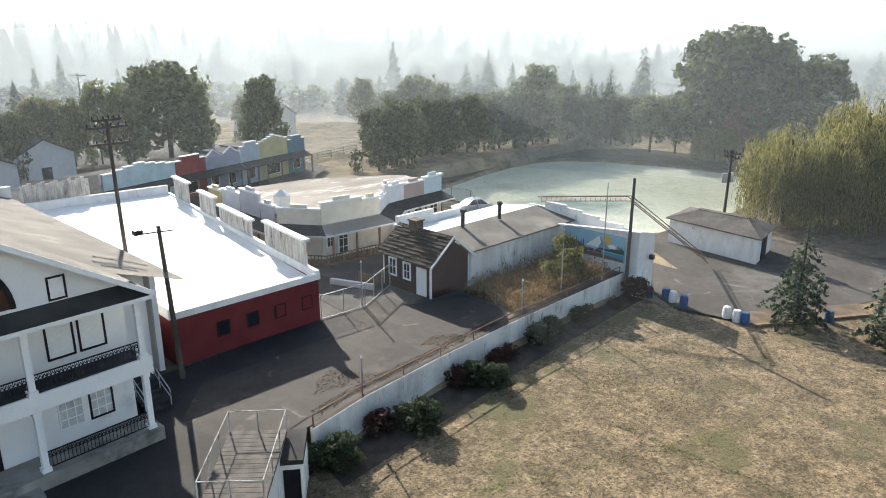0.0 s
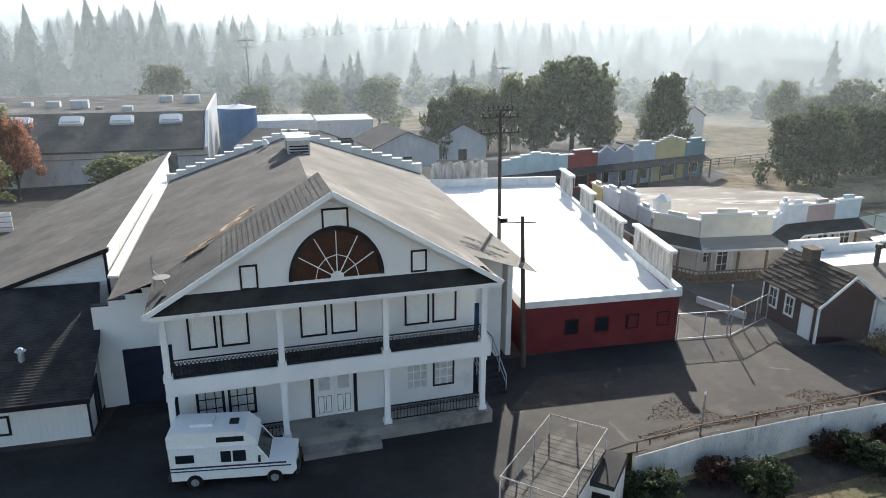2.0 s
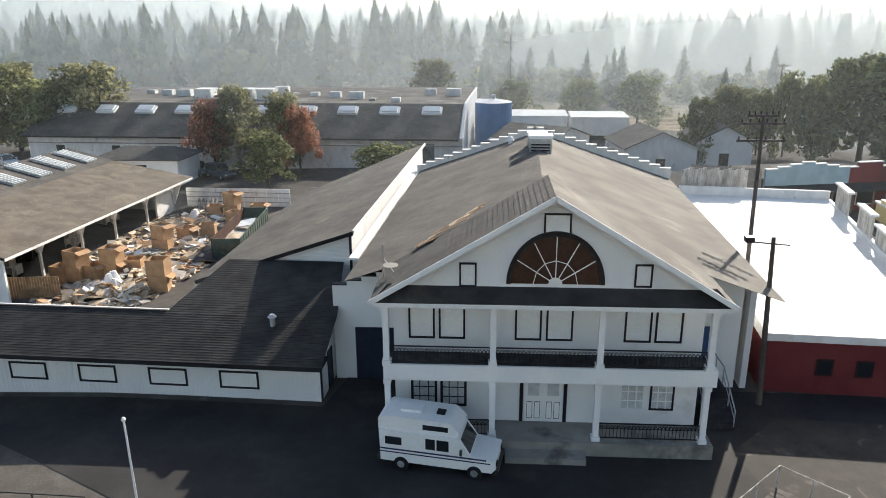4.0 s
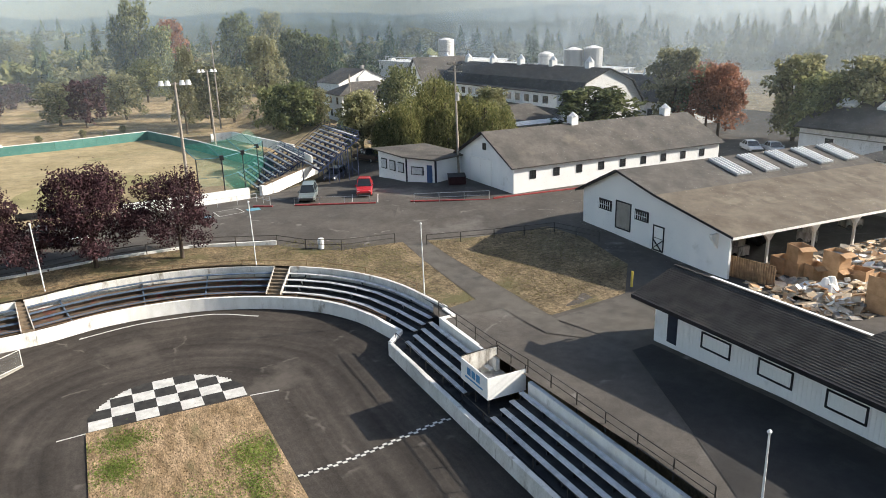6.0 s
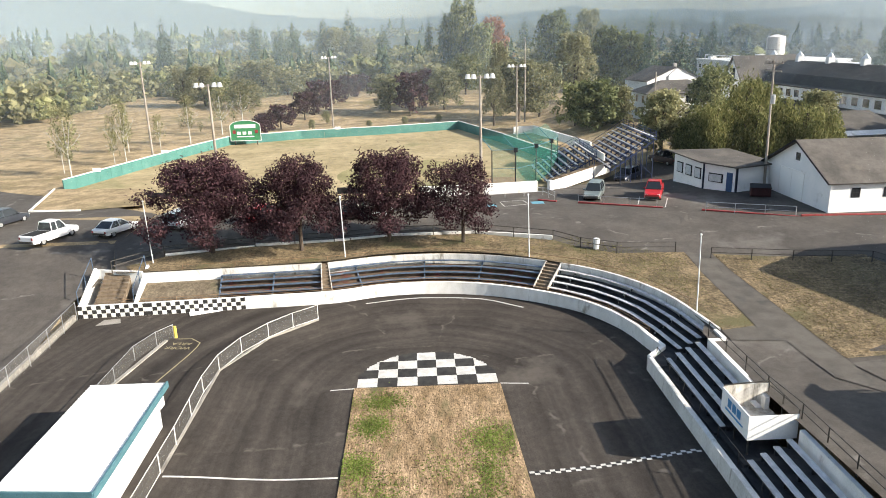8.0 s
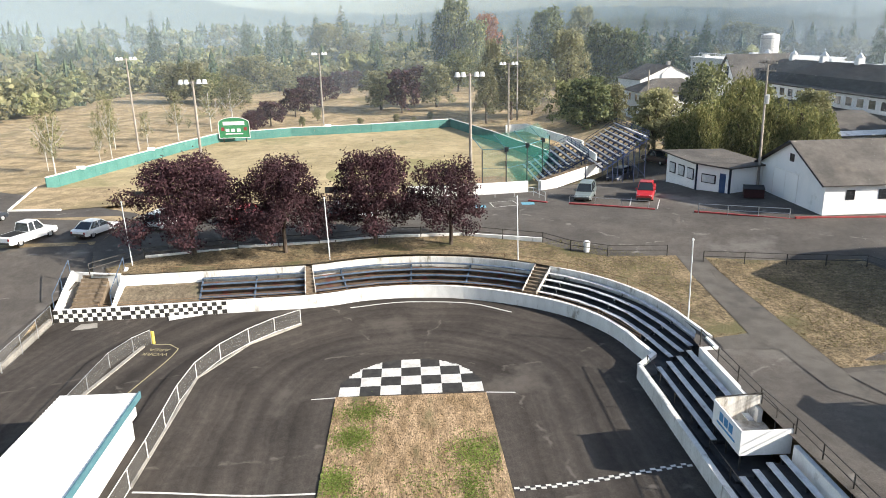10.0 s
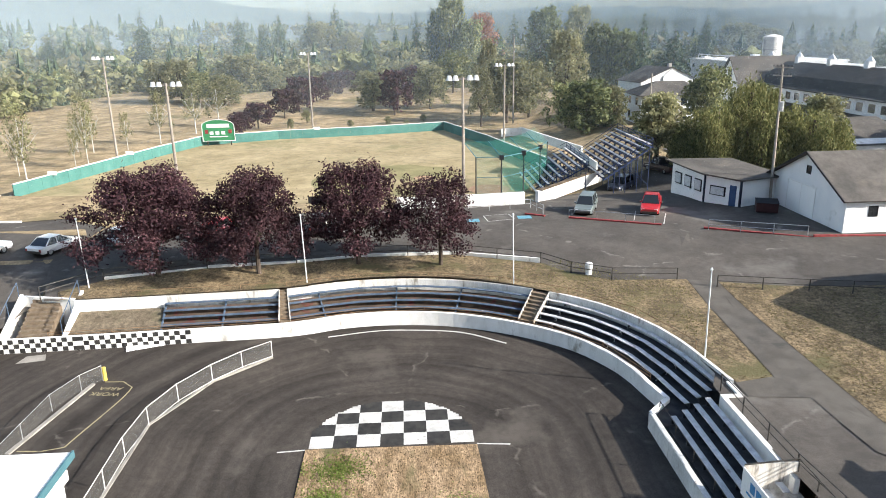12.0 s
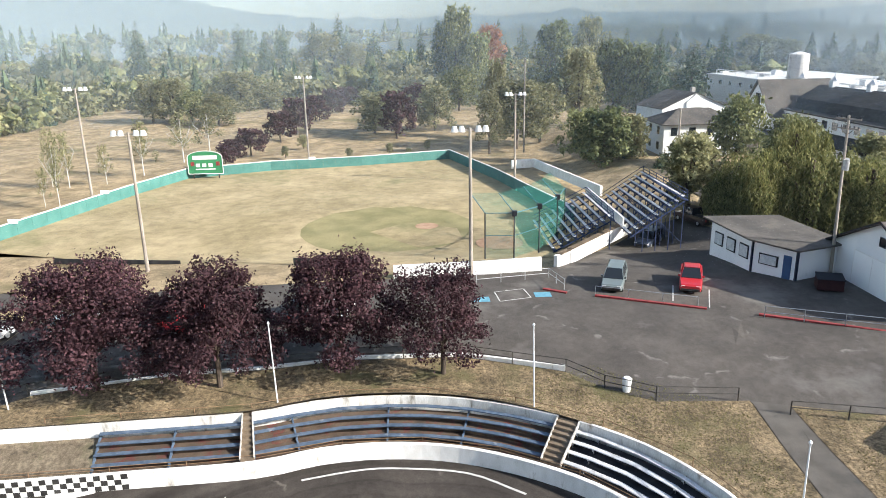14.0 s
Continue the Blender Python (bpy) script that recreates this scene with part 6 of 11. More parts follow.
gable_shed(14.0, 72, 9, 7, 3.0, 1.3, 80, "wood_grey", "roof_tan", "brown weathered shed with a pale worn roof")
gable_shed(22.0, 74, 8, 6, 3.0, 1.4, 75, "wood_grey", "roof_grey", "grey weathered shed with a stepped front")
gable_shed(8.0, 84, 12, 8, 3.0, 1.5, 80, "wood_grey", "roof_grey", "long grey shed among the outbuildings")
gable_shed(18.0, 96, 9, 9, 3.4, 1.8, 10, "white_worn", "roof_grey", "white house with a grey roof behind the sheds")
gable_shed(27.0, 100, 7, 8, 3.6, 1.8, 5, "white_worn", "roof_grey", "small white house with a grey roof")
gable_shed(4.0, 100, 12, 9, 3.2, 1.6, 60, "white_worn", "roof_tan", "white outbuilding with a pale roof")
gable_shed(72.0, 118, 9, 8, 3.2, 1.8, 30, "white_worn", "roof_grey", "small pale house far beyond the fields")
bd = thing("board_screen", "weathered tall board screen behind the white roof", "screen")
for i in range(16):
    part("board", MB().box(16.6 + i * 0.36, 67.4, 1.0, 16.92 + i * 0.36, 67.5, 5.4 + 0.1 * (i % 3)), M["wood_grey"], bd)
fence("field_fence", [(57, 88, -0.6), (75, 92, -0.6), (92, 94, -0.6)], 1.2, "grey rail fence of the far paddock", 3, None, (0.95, 0.6, 0.3), "wood_grey", 0.14)
for i, (x, y) in enumerate(((50, 70), (52.5, 69), (55, 67.6), (57.5, 66.4), (51, 67))):
    t = thing("picnic_table", "pale wooden picnic table behind the saloon", "table", "picnic tables")
    t.matrix_world = PLACE[0] @ pose(x, y, -0.6, 0, 0, -25)
    part("tabletop", MB().box(-0.9, -0.38, 0.72, 0.9, 0.38, 0.78), M["wood_grey"], t)
    for k in (-1, 1):
        part("seat", MB().box(-0.9, k * 0.75 - 0.14, 0.42, 0.9, k * 0.75 + 0.14, 0.47), M["wood_grey"], t)
        part("leg", MB().beam((k * 0.6, -0.7, 0), (k * 0.6, 0.35, 0.72), 0.08).beam((k * 0.6, 0.7, 0), (k * 0.6, -0.35, 0.72), 0.08), M["wood_grey"], t)

# boat shed by the pond, drums and fence
bs = thing("pond_shed", "white shed with a low dark roof beside the pond", "shed")
BP = [(63.4, 31.9), (62.1, 22.8), (67.4, 23.6), (68.6, 32.2)]
part("wall", MB().prism(BP, -2.6, 0.75), M["white_worn"], bs)
cx, cy = 65.4, 27.6
big = [(cx + (x - cx) * 1.12, cy + (y - cy) * 1.08) for x, y in BP]
for a, b in zip(big, big[1:] + big[:1]):
    m = (cx, cy)
    ra, rb = (cx + (a[0] - cx) * 0.12, cy + (a[1] - cy) * 0.5), (cx + (b[0] - cx) * 0.12, cy + (b[1] - cy) * 0.5)
    part("roof", MB().slab([(*a, 0.72), (*b, 0.72), (*rb, 1.55), (*ra, 1.55)], 0.1), M["roof_grey"], bs)
part("roof_cap", MB().prism([(cx + (x - cx) * 0.12, cy + (y - cy) * 0.5) for x, y in big], 1.4, 1.6), M["roof_grey"], bs)
part("doorway", MB().wall((63.6, 22.98), (65.2, 23.2), -1.7, 0.3, 0.08), M["trim_black"], bs)


def drum(x, y, z, mat, label):
    d = thing("plastic_drum", label, "drum", "drums beside the lane")
    d.matrix_world = PLACE[0] @ pose(x, y, z)
    part("body", MB().cone((0, 0), 0.0, 0.28, 0.28, 0.31, 14).cone((0, 0), 0.28, 0.6, 0.31, 0.31, 14).cone((0, 0), 0.6, 0.86, 0.31, 0.27, 14), M[mat], d)
    part("hoop", MB().cone((0, 0), 0.27, 0.3, 0.325, 0.325, 14).cone((0, 0), 0.6, 0.63, 0.325, 0.325, 14), M[mat], d)
    part("lid", MB().cone((0, 0), 0.86, 0.9, 0.25, 0.24, 14), M[mat], d)
    return d


for x, y, m in ((48.1, 25.4, "barrel_blue"), (48.6, 24.3, "barrel_blue"), (48.4, 23.6, "barrel_white"), (48.2, 22.6, "barrel_blue"), (48.2, 19.3, "barrel_white"), (48.0, 18.5, "barrel_white"), (48.0, 17.9, "barrel_blue"), (52.6, 13.8, "barrel_blue")):
    drum(x, y, -1.75, m, "blue plastic drum standing beside the lane" if m == "barrel_blue" else "white plastic drum standing beside the lane")
fence("pond_fence", [(49.9, 28.0, -1.75), (55.5, 31.5, -1.75), (60.5, 33.5, -1.75)], 1.5, "galvanised chain-link fence by the pond", 2.2, "chain", (0.98,), "steel", 0.05)
fence("pond_fence", [(50.5, 44, -1.75), (56, 50, -1.75), (62, 57, -1.75), (60, 68, -1.75)], 1.6, "chain-link fence along the pond bank", 3, "chain", (0.98,), "rail", 0.05)
kb = struct("lane_kerb", MB().wall((48.0, 17.2), (56, 12.0), -1.9, -1.55, 0.3), M["wood"], "timber edging along the lane", "kerb")
patch("gravel_bed", [(48.2, 17.1), (56, 12.2), (58, 13.4), (50, 19.0)], M["soil"], "stony bed with dry tufts beside the lane", lambda x, y: -1.75, 0.06, 6, "bed")


# utility poles
def utility_pole(x, y, z0, z1, lean, arms, label, mat="pole_wood", cans=0, lamp=False):
    u = thing("utility_pole", label, "utility pole", "utility poles")
    top = Vector((x + lean[0], y + lean[1], z1))
    part("shaft", MB().cone((x, y), z0, z1, 0.16, 0.10, 10, lean), M[mat], u)
    for k, (dz, half, rot) in enumerate(arms):
        c = Vector((x, y, z0)).lerp(top, (z1 - dz - z0) / (z1 - z0))
        d = Vector((math.cos(radians(rot)), math.sin(radians(rot)), 0))
        a = part("crossarm", MB().beam(c - d * half, c + d * half, 0.11, 0.13), M[mat], u)
        for i in range(6):
            p = c + d * half * (-0.92 + 1.84 * i / 5)
            part("insulator", MB().cone((p.x, p.y), p.z + 0.06, p.z + 0.26, 0.05, 0.035, 6), M["trim_black"], a)
        part("brace", MB().beam(c - d * half * 0.6, c - Vector((0, 0, 0.55)), 0.04).beam(c + d * half * 0.6, c - Vector((0, 0, 0.55)), 0.04), M["rail"], u)
    for i in range(cans):
        a = 2.2 * i
        p = Vector((x, y, z0)).lerp(top, 0.72)
        part("transformer", MB().cone((p.x + math.cos(a) * 0.4, p.y + math.sin(a) * 0.4), p.z - 0.5, p.z + 0.4, 0.25, 0.25, 12), M["steel"], u)
    if lamp:
        part("lamp_arm", MB().beam((top.x - 0.9, top.y + 0.2, z1 - 0.3), (top.x + 0.7, top.y - 0.2, z1 - 0.3), 0.07).box(top.x - 1.2, top.y + 0.0, z1 - 0.3, top.x - 0.8, top.y + 0.4, z1 - 0.05), M["trim_black"], u)
    return u


utility_pole(16.6, 45.4, -0.3, 12.9, (-0.2, 0.0), ((0.45, 1.3, 5), (1.45, 1.4, 5), (0.0, 0.9, 5)), "tall dark utility pole with insulators rising above the white roof")
utility_pole(14.75, 34.9, -0.3, 8.6, (-0.35, 0.1), (), "dark wooden pole with a floodlight beside the hall", lamp=True)
utility_pole(47.0, 26.9, -1.8, 7.6, (0.1, 0), (), "dark wooden pole at the mural wall")
utility_pole(66.5, 28.0, -2.0, 7.4, (0.3, 0), ((0.3, 1.0, 70), (0.7, 0.9, 70)), "utility pole with grey transformers beside the pond", cans=2)
utility_pole(40.0, 118, -0.6, 12, (0, 0), ((0.4, 1.3, 10),), "distant utility pole in the haze")
utility_pole(-2.0, 152, -0.6, 16, (0, 0), ((0.5, 1.6, 0), (1.8, 1.6, 0)), "tall distant utility pole in the haze")
an = thing("fallen_mast", "collapsed lattice mast leaning over the mural wall", "mast")
mb = MB()
for o in (Vector((0, 0, 0)), Vector((0.25, 0.1, 0.35)), Vector((-0.2, 0.15, 0.35))):
    mb.beam(Vector((44.5, 33.5, 5.2)) + o, Vector((48.0, 27.6, 5.6)) + o, 0.05).beam(Vector((48.0, 27.6, 5.6)) + o, Vector((58.5, 25.5, -1.4)) + o, 0.06)
for i in range(18):
    p, q = Vector((44.5, 33.5, 5.2)).lerp(Vector((48.0, 27.6, 5.6)), i / 18), Vector((48.0, 27.6, 5.6)).lerp(Vector((58.5, 25.5, -1.4)), i / 18)
    mb.beam(p, p + Vector((0.25, 0.1, 0.35)), 0.03).beam(q, q + Vector((0.25, 0.1, 0.35)), 0.03)
part("lattice", mb, M["wood"], an)

# camper van in front of the porch
van = thing("camper_van", "white high-roof camper van with dark stripes parked by the porch", "van")
van.matrix_world = PLACE[0] @ pose(-0.2, 28.2, 0.0, 0, 0, -6) @ Matrix.Diagonal((0.9, 0.9, 0.9, 1))
vb = [(-2.75, 0.45), (2.55, 0.45), (2.75, 0.7), (2.72, 1.05), (1.55, 1.22), (1.05, 1.95), (0.75, 2.05), (-2.8, 2.05)]
mb = MB()
n = len(vb)
mb.add([(x, -0.98, z) for x, z in vb] + [(x, 0.98, z) for x, z in vb], [tuple(range(n)), tuple(range(2 * n - 1, n - 1, -1))] + [(i, n + i, n + (i + 1) % n, (i + 1) % n) for i in range(n)])
part("body", mb, M["white_panel"], van)
mb = MB()
hp = [(-2.85, 2.05), (0.95, 2.05), (1.05, 2.25), (0.55, 2.72), (-2.6, 2.78), (-2.85, 2.6)]
n = len(hp)
mb.add([(x, -0.88, z) for x, z in hp] + [(x, 0.88, z) for x, z in hp], [tuple(range(n)), tuple(range(2 * n - 1, n - 1, -1))] + [(i, n + i, n + (i + 1) % n, (i + 1) % n) for i in range(n)])
part("high_roof", mb, M["white_panel"], van)
part("roof_hatch", MB().box(-1.9, -0.35, 2.76, -0.9, 0.45, 2.9), M["white_panel"], van)
part("roof_vent", MB().box(-0.2, -0.2, 2.72, 0.2, 0.2, 2.82), M["trim_black"], van)
for x0, x1, z0, z1, lab in ((-2.5, -1.7, 1.35, 1.75, "window"), (-0.55, -0.1, 1.3, 1.85, "window"), (-0.02, 0.55, 1.3, 1.85, "window"), (-0.7, 0.5, 2.25, 2.5, "window")):
    part(lab, MB().box(x0, -1.0 if z0 < 2 else -0.9, z0, x1, -0.96 if z0 < 2 else -0.86, z1), M["glass"], van)
part("side_stripe", MB().box(-2.75, -0.992, 1.05, 2.3, -0.975, 1.13).box(-2.75, -0.992, 0.9, 2.5, -0.975, 0.96), M["blue_steel"], van)
part("windscreen", MB().slab([(1.53, -0.85, 1.26), (1.53, 0.85, 1.26), (1.08, 0.8, 1.93), (1.08, -0.8, 1.93)], 0.03), M["glass"], van, "")
part("bumper", MB().box(2.7, -0.95, 0.4, 2.86, 0.95, 0.62), M["rail"], van)
part("bumper", MB().box(-2.95, -0.95, 0.4, -2.76, 0.95, 0.6), M["rail"], van)
for x in (-1.75, 1.75):
    for y in (-0.9, 0.9):
        w = part("wheel", MB().beam((x, y - 0.13, 0.36), (x, y + 0.13, 0.36), 0.72, sides=16), M["tyre"], van)
        part("hub", MB().beam((x, y - 0.15, 0.36), (x, y + 0.15, 0.36), 0.36, sides=12), M["steel"], w)
part("headlight", MB().box(2.73, -0.85, 0.75, 2.78, -0.55, 0.95), M["glass"], van)
part("headlight", MB().box(2.73, 0.55, 0.75, 2.78, 0.85, 0.95), M["glass"], van)
part("mirror", MB().box(1.1, -1.2, 1.3, 1.2, -1.02, 1.55), M["trim_black"], van)
PLACE[0] = Matrix()

# ---- lawns and paths on the west side ----
LAWN1 = [(-36.8, 25.3), (-37.3, 27.6), (-52.9, 28.75), (-53.2, 23.1), (-55.0, 20.3), (-57.2, 18.3), (-59.7, 11.5), (-59.8, 3.6), (-58.9, -1.6), (-58.4, -8.7), (-56.7, -16.3), (-54.6, -18.9)] + STAND_BACK[::-1][3:]
patch("bleacher_lawn", LAWN1, M["lawn"], "dry grass slope behind the bleachers", upper, 0.035, 2.5, "lawn")
patch("corner_lawn", [(-52.2, 30.9), (-32.0, 30.5), (-32.6, 37.4), (-37.0, 41.4), (-44.0, 42.6), (-49.0, 42.0)], M["lawn"], "dry brown grass plot between paths", upper, 0.035, 2.5, "lawn")
patch("lawn_path", [(-36.8, 25.2), (-37.2, 27.65), (-52.8, 28.8), (-52.2, 30.85), (-32.0, 30.45), (-27.5, 29.9), (-29.5, 28.4), (-34.8, 28.4), (-35.2, 25.2)], M["path"], "cracked grey concrete path between the lawns", upper, 0.04, 2.5, "path")
patch("shade_path", [(-31.3, 30.3), (-32.4, 37.2), (-25.4, 36.0), (-25.4, 31.4)], M["path"], "worn concrete apron beside the low building", upper, 0.042, 2.5, "path")
patch("strip_lawn", [(-68.5, -20.4), (-71.8, -35.2), (-87, -46), (-98, -44), (-88.5, -16), (-84.6, 10), (-80, 12), (-77.6, 6), (-76.5, -14)], M["dry"], "dry grass strip outside the ball field", lambda x, y: upper(x, y) if y > -19.5 else base_z(x, y) + 0.06, 0.03, 3, "lawn")

# track paint and infield
CH_X0, CH_Y0, SQ = -36.7, 1.85, 1.29


def cell(name, x0, y0, x1, y1, mat, parent, n=5, test=None, z=0.02):
    mb = MB()
    for i in range(n):
        for j in range(n):
            xa, xb = x0 + (x1 - x0) * i / n, x0 + (x1 - x0) * (i + 1) / n
            ya, yb = y0 + (y1 - y0) * j / n, y0 + (y1 - y0) * (j + 1) / n
            if test is None or test((xa + xb) / 2, (ya + yb) / 2):
                mb.add([(a, b, track_z(a, b) + z) for a, b in ((xa, ya), (xa, yb), (xb, yb), (xb, ya))], [(3, 2, 1, 0)])
    return part(name, mb, mat, parent) if mb.f else None


infield = patch("infield", [(-36.6, 1.7), (-36.4, 11.0), (-30, 11.15), (-6, 11.6), (-6, 1.5), (-25, 1.7)], M["infield"], "strip of dry infield grass with green patches", track_z, 0.05, 1.5, "lawn")
checks = thing("checkered_marking", "black and white checkered half circle painted on the asphalt", "road marking")
inside = lambda x, y: ((-36.7 - x) / 5.0) ** 2 + ((y - 6.37) / 4.75) ** 2 <= 1.0
for r in range(4):
    for c in range(7):
        x1, y0 = CH_X0 - r * 1.22, CH_Y0 + c * SQ
        cell("paint_square", x1 - 1.22, y0, x1, y0 + SQ, M["paint_white"] if (r + c) % 2 == 0 else M["paint_black"], checks, 8, inside)
mb = MB()
for i in range(20):
    a, b = 2 * math.pi * i / 20, 2 * math.pi * (i + 1) / 20
    pts = [(-39.75 + math.cos(t) * 0.42 * k, 6.37 + math.sin(t) * 0.55 * k) for t, k in ((a, 1), (b, 1), (b, 0.72), (a, 0.72))]
    mb.add([(x, y, track_z(x, y) + 0.03) for x, y in pts], [(0, 1, 2, 3)])
part("emblem", mb, M["paint_black"], checks, "plain oval emblem")


def stripe(name, pts, w, mat, label, zf=track_z, off=0.022, group="track lines"):
    t = thing(name, label, "road marking", group)
    line = catmull(pts, 0.8)
    ns = normals(line)
    mb = MB()
    for i in range(len(line) - 1):
        q = [line[i] - ns[i] * w / 2, line[i + 1] - ns[i + 1] * w / 2, line[i + 1] + ns[i + 1] * w / 2, line[i] + ns[i] * w / 2]
        mb.add([(p.x, p.y, zf(p.x, p.y) + off) for p in q], [(0, 1, 2, 3)])
    part("paint", mb, mat, t)
    return t


stripe("track_line", [(-50.6, 1.6), (-51.3, 4.5), (-51.4, 7.0), (-50.6, 11.2), (-48.4, 14.3)], 0.16, M["paint_white"], "faded white arc along the outer wall")
stripe("track_line", [(-36.5, 0.2), (-36.6, 1.7)], 0.12, M["paint_white"], "short white line at the infield edge")
stripe("track_line", [(-36.5, 11.0), (-36.3, 12.8)], 0.12, M["paint_white"], "short white line at the infield edge")
stripe("track_line", [(-27.2, -7.2), (-27.0, 1.6)], 0.14, M["paint_white"], "white line across the track")
stripe("track_line", [(-44.8, -12.0), (-43.9, -10.0), (-37.2, -11.2)], 0.1, M["paint_yellow"], "faded yellow line in the pit lane")
stripe("track_line", [(-37.2, -11.2), (-36.9, -12.3), (-37.0, -13.6)], 0.1, M["paint_yellow"], "faded yellow line in the pit lane")


def lettering(body, x, y, z, rot, size, mat, parent):
    """Letters of the built-in font as a flat mesh."""
    cu = bpy.data.curves.new("letters", 'FONT')
    cu.body, cu.size, cu.align_x, cu.extrude = body, size, 'CENTER', 0.002
    tmp = bpy.data.objects.new("letters_tmp", cu)
    me = bpy.data.meshes.new_from_object(tmp)
    bpy.data.objects.remove(tmp)
    me.materials.clear()
    me.materials.append(mat)
    ob = new("lettering", me)
    ob.parent = parent
    ob.matrix_local = pose(x, y, z, 0, 0, rot)
    return ob


wk = thing("pit_lettering", "worn yellow WORK AREA lettering painted on the asphalt", "road marking")
lettering("WORK", -43.35, -11.35, track_z(-43.3, -11.3) + 0.02, 262, 0.62, M["paint_yellow"], wk)
lettering("AREA", -44.05, -11.25, track_z(-44.0, -11.2) + 0.02, 262, 0.62, M["paint_yellow"], wk)
start = thing("start_line", "thin checkered start line across the track", "road marking")
for i in range(34):
    for k in range(2):
        y = 11.3 + i * 0.265
        cell("paint_square", -26.75 - 0.02 * i + k * 0.17, y, -26.58 - 0.02 * i + k * 0.17, y + 0.265, M["paint_white"] if (i + k) % 2 == 0 else M["paint_black"], start, 1)
# checks on the far end of the track wall
for i in range(len(BEND) - 1):
    p, q = BEND[i], BEND[i + 1]
    if p.y < -8.0:
        L = (q - p).length
        n = max(1, round(L / 0.36))
        for k in range(n):
            a, b = p.lerp(q, k / n), p.lerp(q, (k + 1) / n)
            for r in range(3):
                if (round((p.y + 21) / 0.36) + k + r) % 2 == 0:
                    z0 = -3.24 + r * 0.34
                    part("check", MB().add([(a.x + 0.147, a.y, z0), (b.x + 0.147, b.y, z0), (b.x + 0.147, b.y, z0 + 0.33), (a.x + 0.147, a.y, z0 + 0.33)], [(0, 1, 2, 3)]), M["paint_black"], wall)
mat_pad = thing("loose_sign", "white board lying on the asphalt by the checkered wall", "board")
part("sheet", MB().prism([(-49.3, -12.3), (-50.2, -9.9), (-50.9, -10.4), (-50.1, -12.6)], lambda x, y: track_z(x, y) + 0.03, lambda x, y: track_z(x, y) + 0.09), M["white_worn"], mat_pad)
mb = MB().wall((-139.1, 26.1), (-140.2, 30.3), -1.6, -0.1, 0.35).wall((-140.2, 30.3), (-115.2, 35.9), -1.6, -0.1, 0.35)
struct("dugout_wall", mb, M["white_worn"], "low white wall beside the ball field fence", "wall")
patch("verge_lawn", [(-75.3, -37.3), (-74.9, -31.5), (-76.6, -24.5), (-86.4, -28.4), (-88.2, -40.6)], M["dry"], "dry grass verge between the parking and the ball field", lambda x, y: south_road(x), 0.06, 3, "lawn")
vk = thing("verge_kerb", "low white concrete kerb along the grass verge", "kerb")
for a, b in (((-75.3, -37.3), (-74.9, -31.5)), ((-88.2, -40.6), (-75.3, -37.3))):
    part("kerb_stone", MB().wall(a, b, south_road(a[0]) - 0.3, south_road(a[0]) + 0.16, 0.25), M["white_worn"], vk)
patch("light_patch", [(-48.0, -19.2), (-48.4, -17.4), (-49.4, -17.8), (-49.2, -19.0)], M["concrete"], "pale concrete slab set in the asphalt", track_z, 0.03, 5, "pavement")
yp = thing("yellow_post", "yellow steel bollard at the pit lane", "bollard")
part("shaft", MB().cone((-45.1, -12.1), -3.4, -2.35, 0.13, 0.13, 10), M["yellow"], yp)

fence("track_fence", [(-47.6, -1.9, -3.25), (-46.1, -3.6, -3.25), (-44.3, -5.1, -3.25), (-41.8, -6.5, -3.25), (-39.2, -7.4, -3.3), (-36.1, -7.6, -3.3), (-33.2, -7.5, -3.3), (-30.1, -7.4, -3.3), (-27.5, -7.4, -3.3), (-20.0, -7.4, -3.3)], 1.2, "chain-link fence on white feet round the inside of the bend", 3.0, "chain", (0.98, 0.06), "white_worn", 0.042)
fence("pit_fence", [(-45.0, -12.2, -3.25), (-43.7, -13.0, -3.25), (-41.3, -13.7, -3.25), (-38.1, -13.8, -3.3), (-28.0, -13.9, -3.3)], 1.1, "chain-link fence along the pit lane", 3.0, "chain", (0.98,), "steel", 0.045)
fence("boundary_fence", [(-49.5, -21.2, -3.2), (-44.1, -20.8, -3.25), (-38.1, -20.5, -3.3), (-31.0, -20.3, -3.3), (-22.0, -20.2, -3.3)], 1.5, "chain-link boundary fence beside the road", 3.0, "chain", (0.98,), "steel", 0.045)
mb = MB()
for a, b in (((-47.6, -1.9), (-44.3, -5.1)), ((-44.3, -5.1), (-39.2, -7.4)), ((-39.2, -7.4), (-27.5, -7.4))):
    mb.wall(a, b, -3.6, -3.2, 0.16)
struct("fence_kerb", mb, M["concrete"], "low white kerb under the track fence", "kerb")
struct("road_kerb", MB().wall((-49.9, -21.6), (-34.0, -20.75), -3.6, -2.95, 0.25).wall((-36.7, -13.95), (-44.5, -12.6), -3.6, -3.15, 0.25), M["concrete"], "weathered concrete kerb along the fences", "kerb")

# timing building with the white ribbed roof
tb = thing("timing_building", "small white building with a ribbed white roof and teal fascia", "building")
part("wall", MB().prism([(-32.0, -12.1), (-32.1, -8.8), (-22.7, -8.6), (-23.0, -12.2)], -3.9, -0.85), M["white"], tb)
part("roof", MB().prism([(-32.4, -12.5), (-32.6, -8.4), (-22.3, -8.2), (-22.7, -12.6)], lambda x, y: -0.72 - (y + 12.5) * 0.03, lambda x, y: -0.6 - (y + 12.5) * 0.03), M["white_panel"], tb)
for i in range(33):
    x = -32.3 + i * 0.3
    part("roof_rib", MB().beam((x, -12.5, -0.57), (x, -8.42, -0.70), 0.05, 0.05), M["white_panel"], tb)
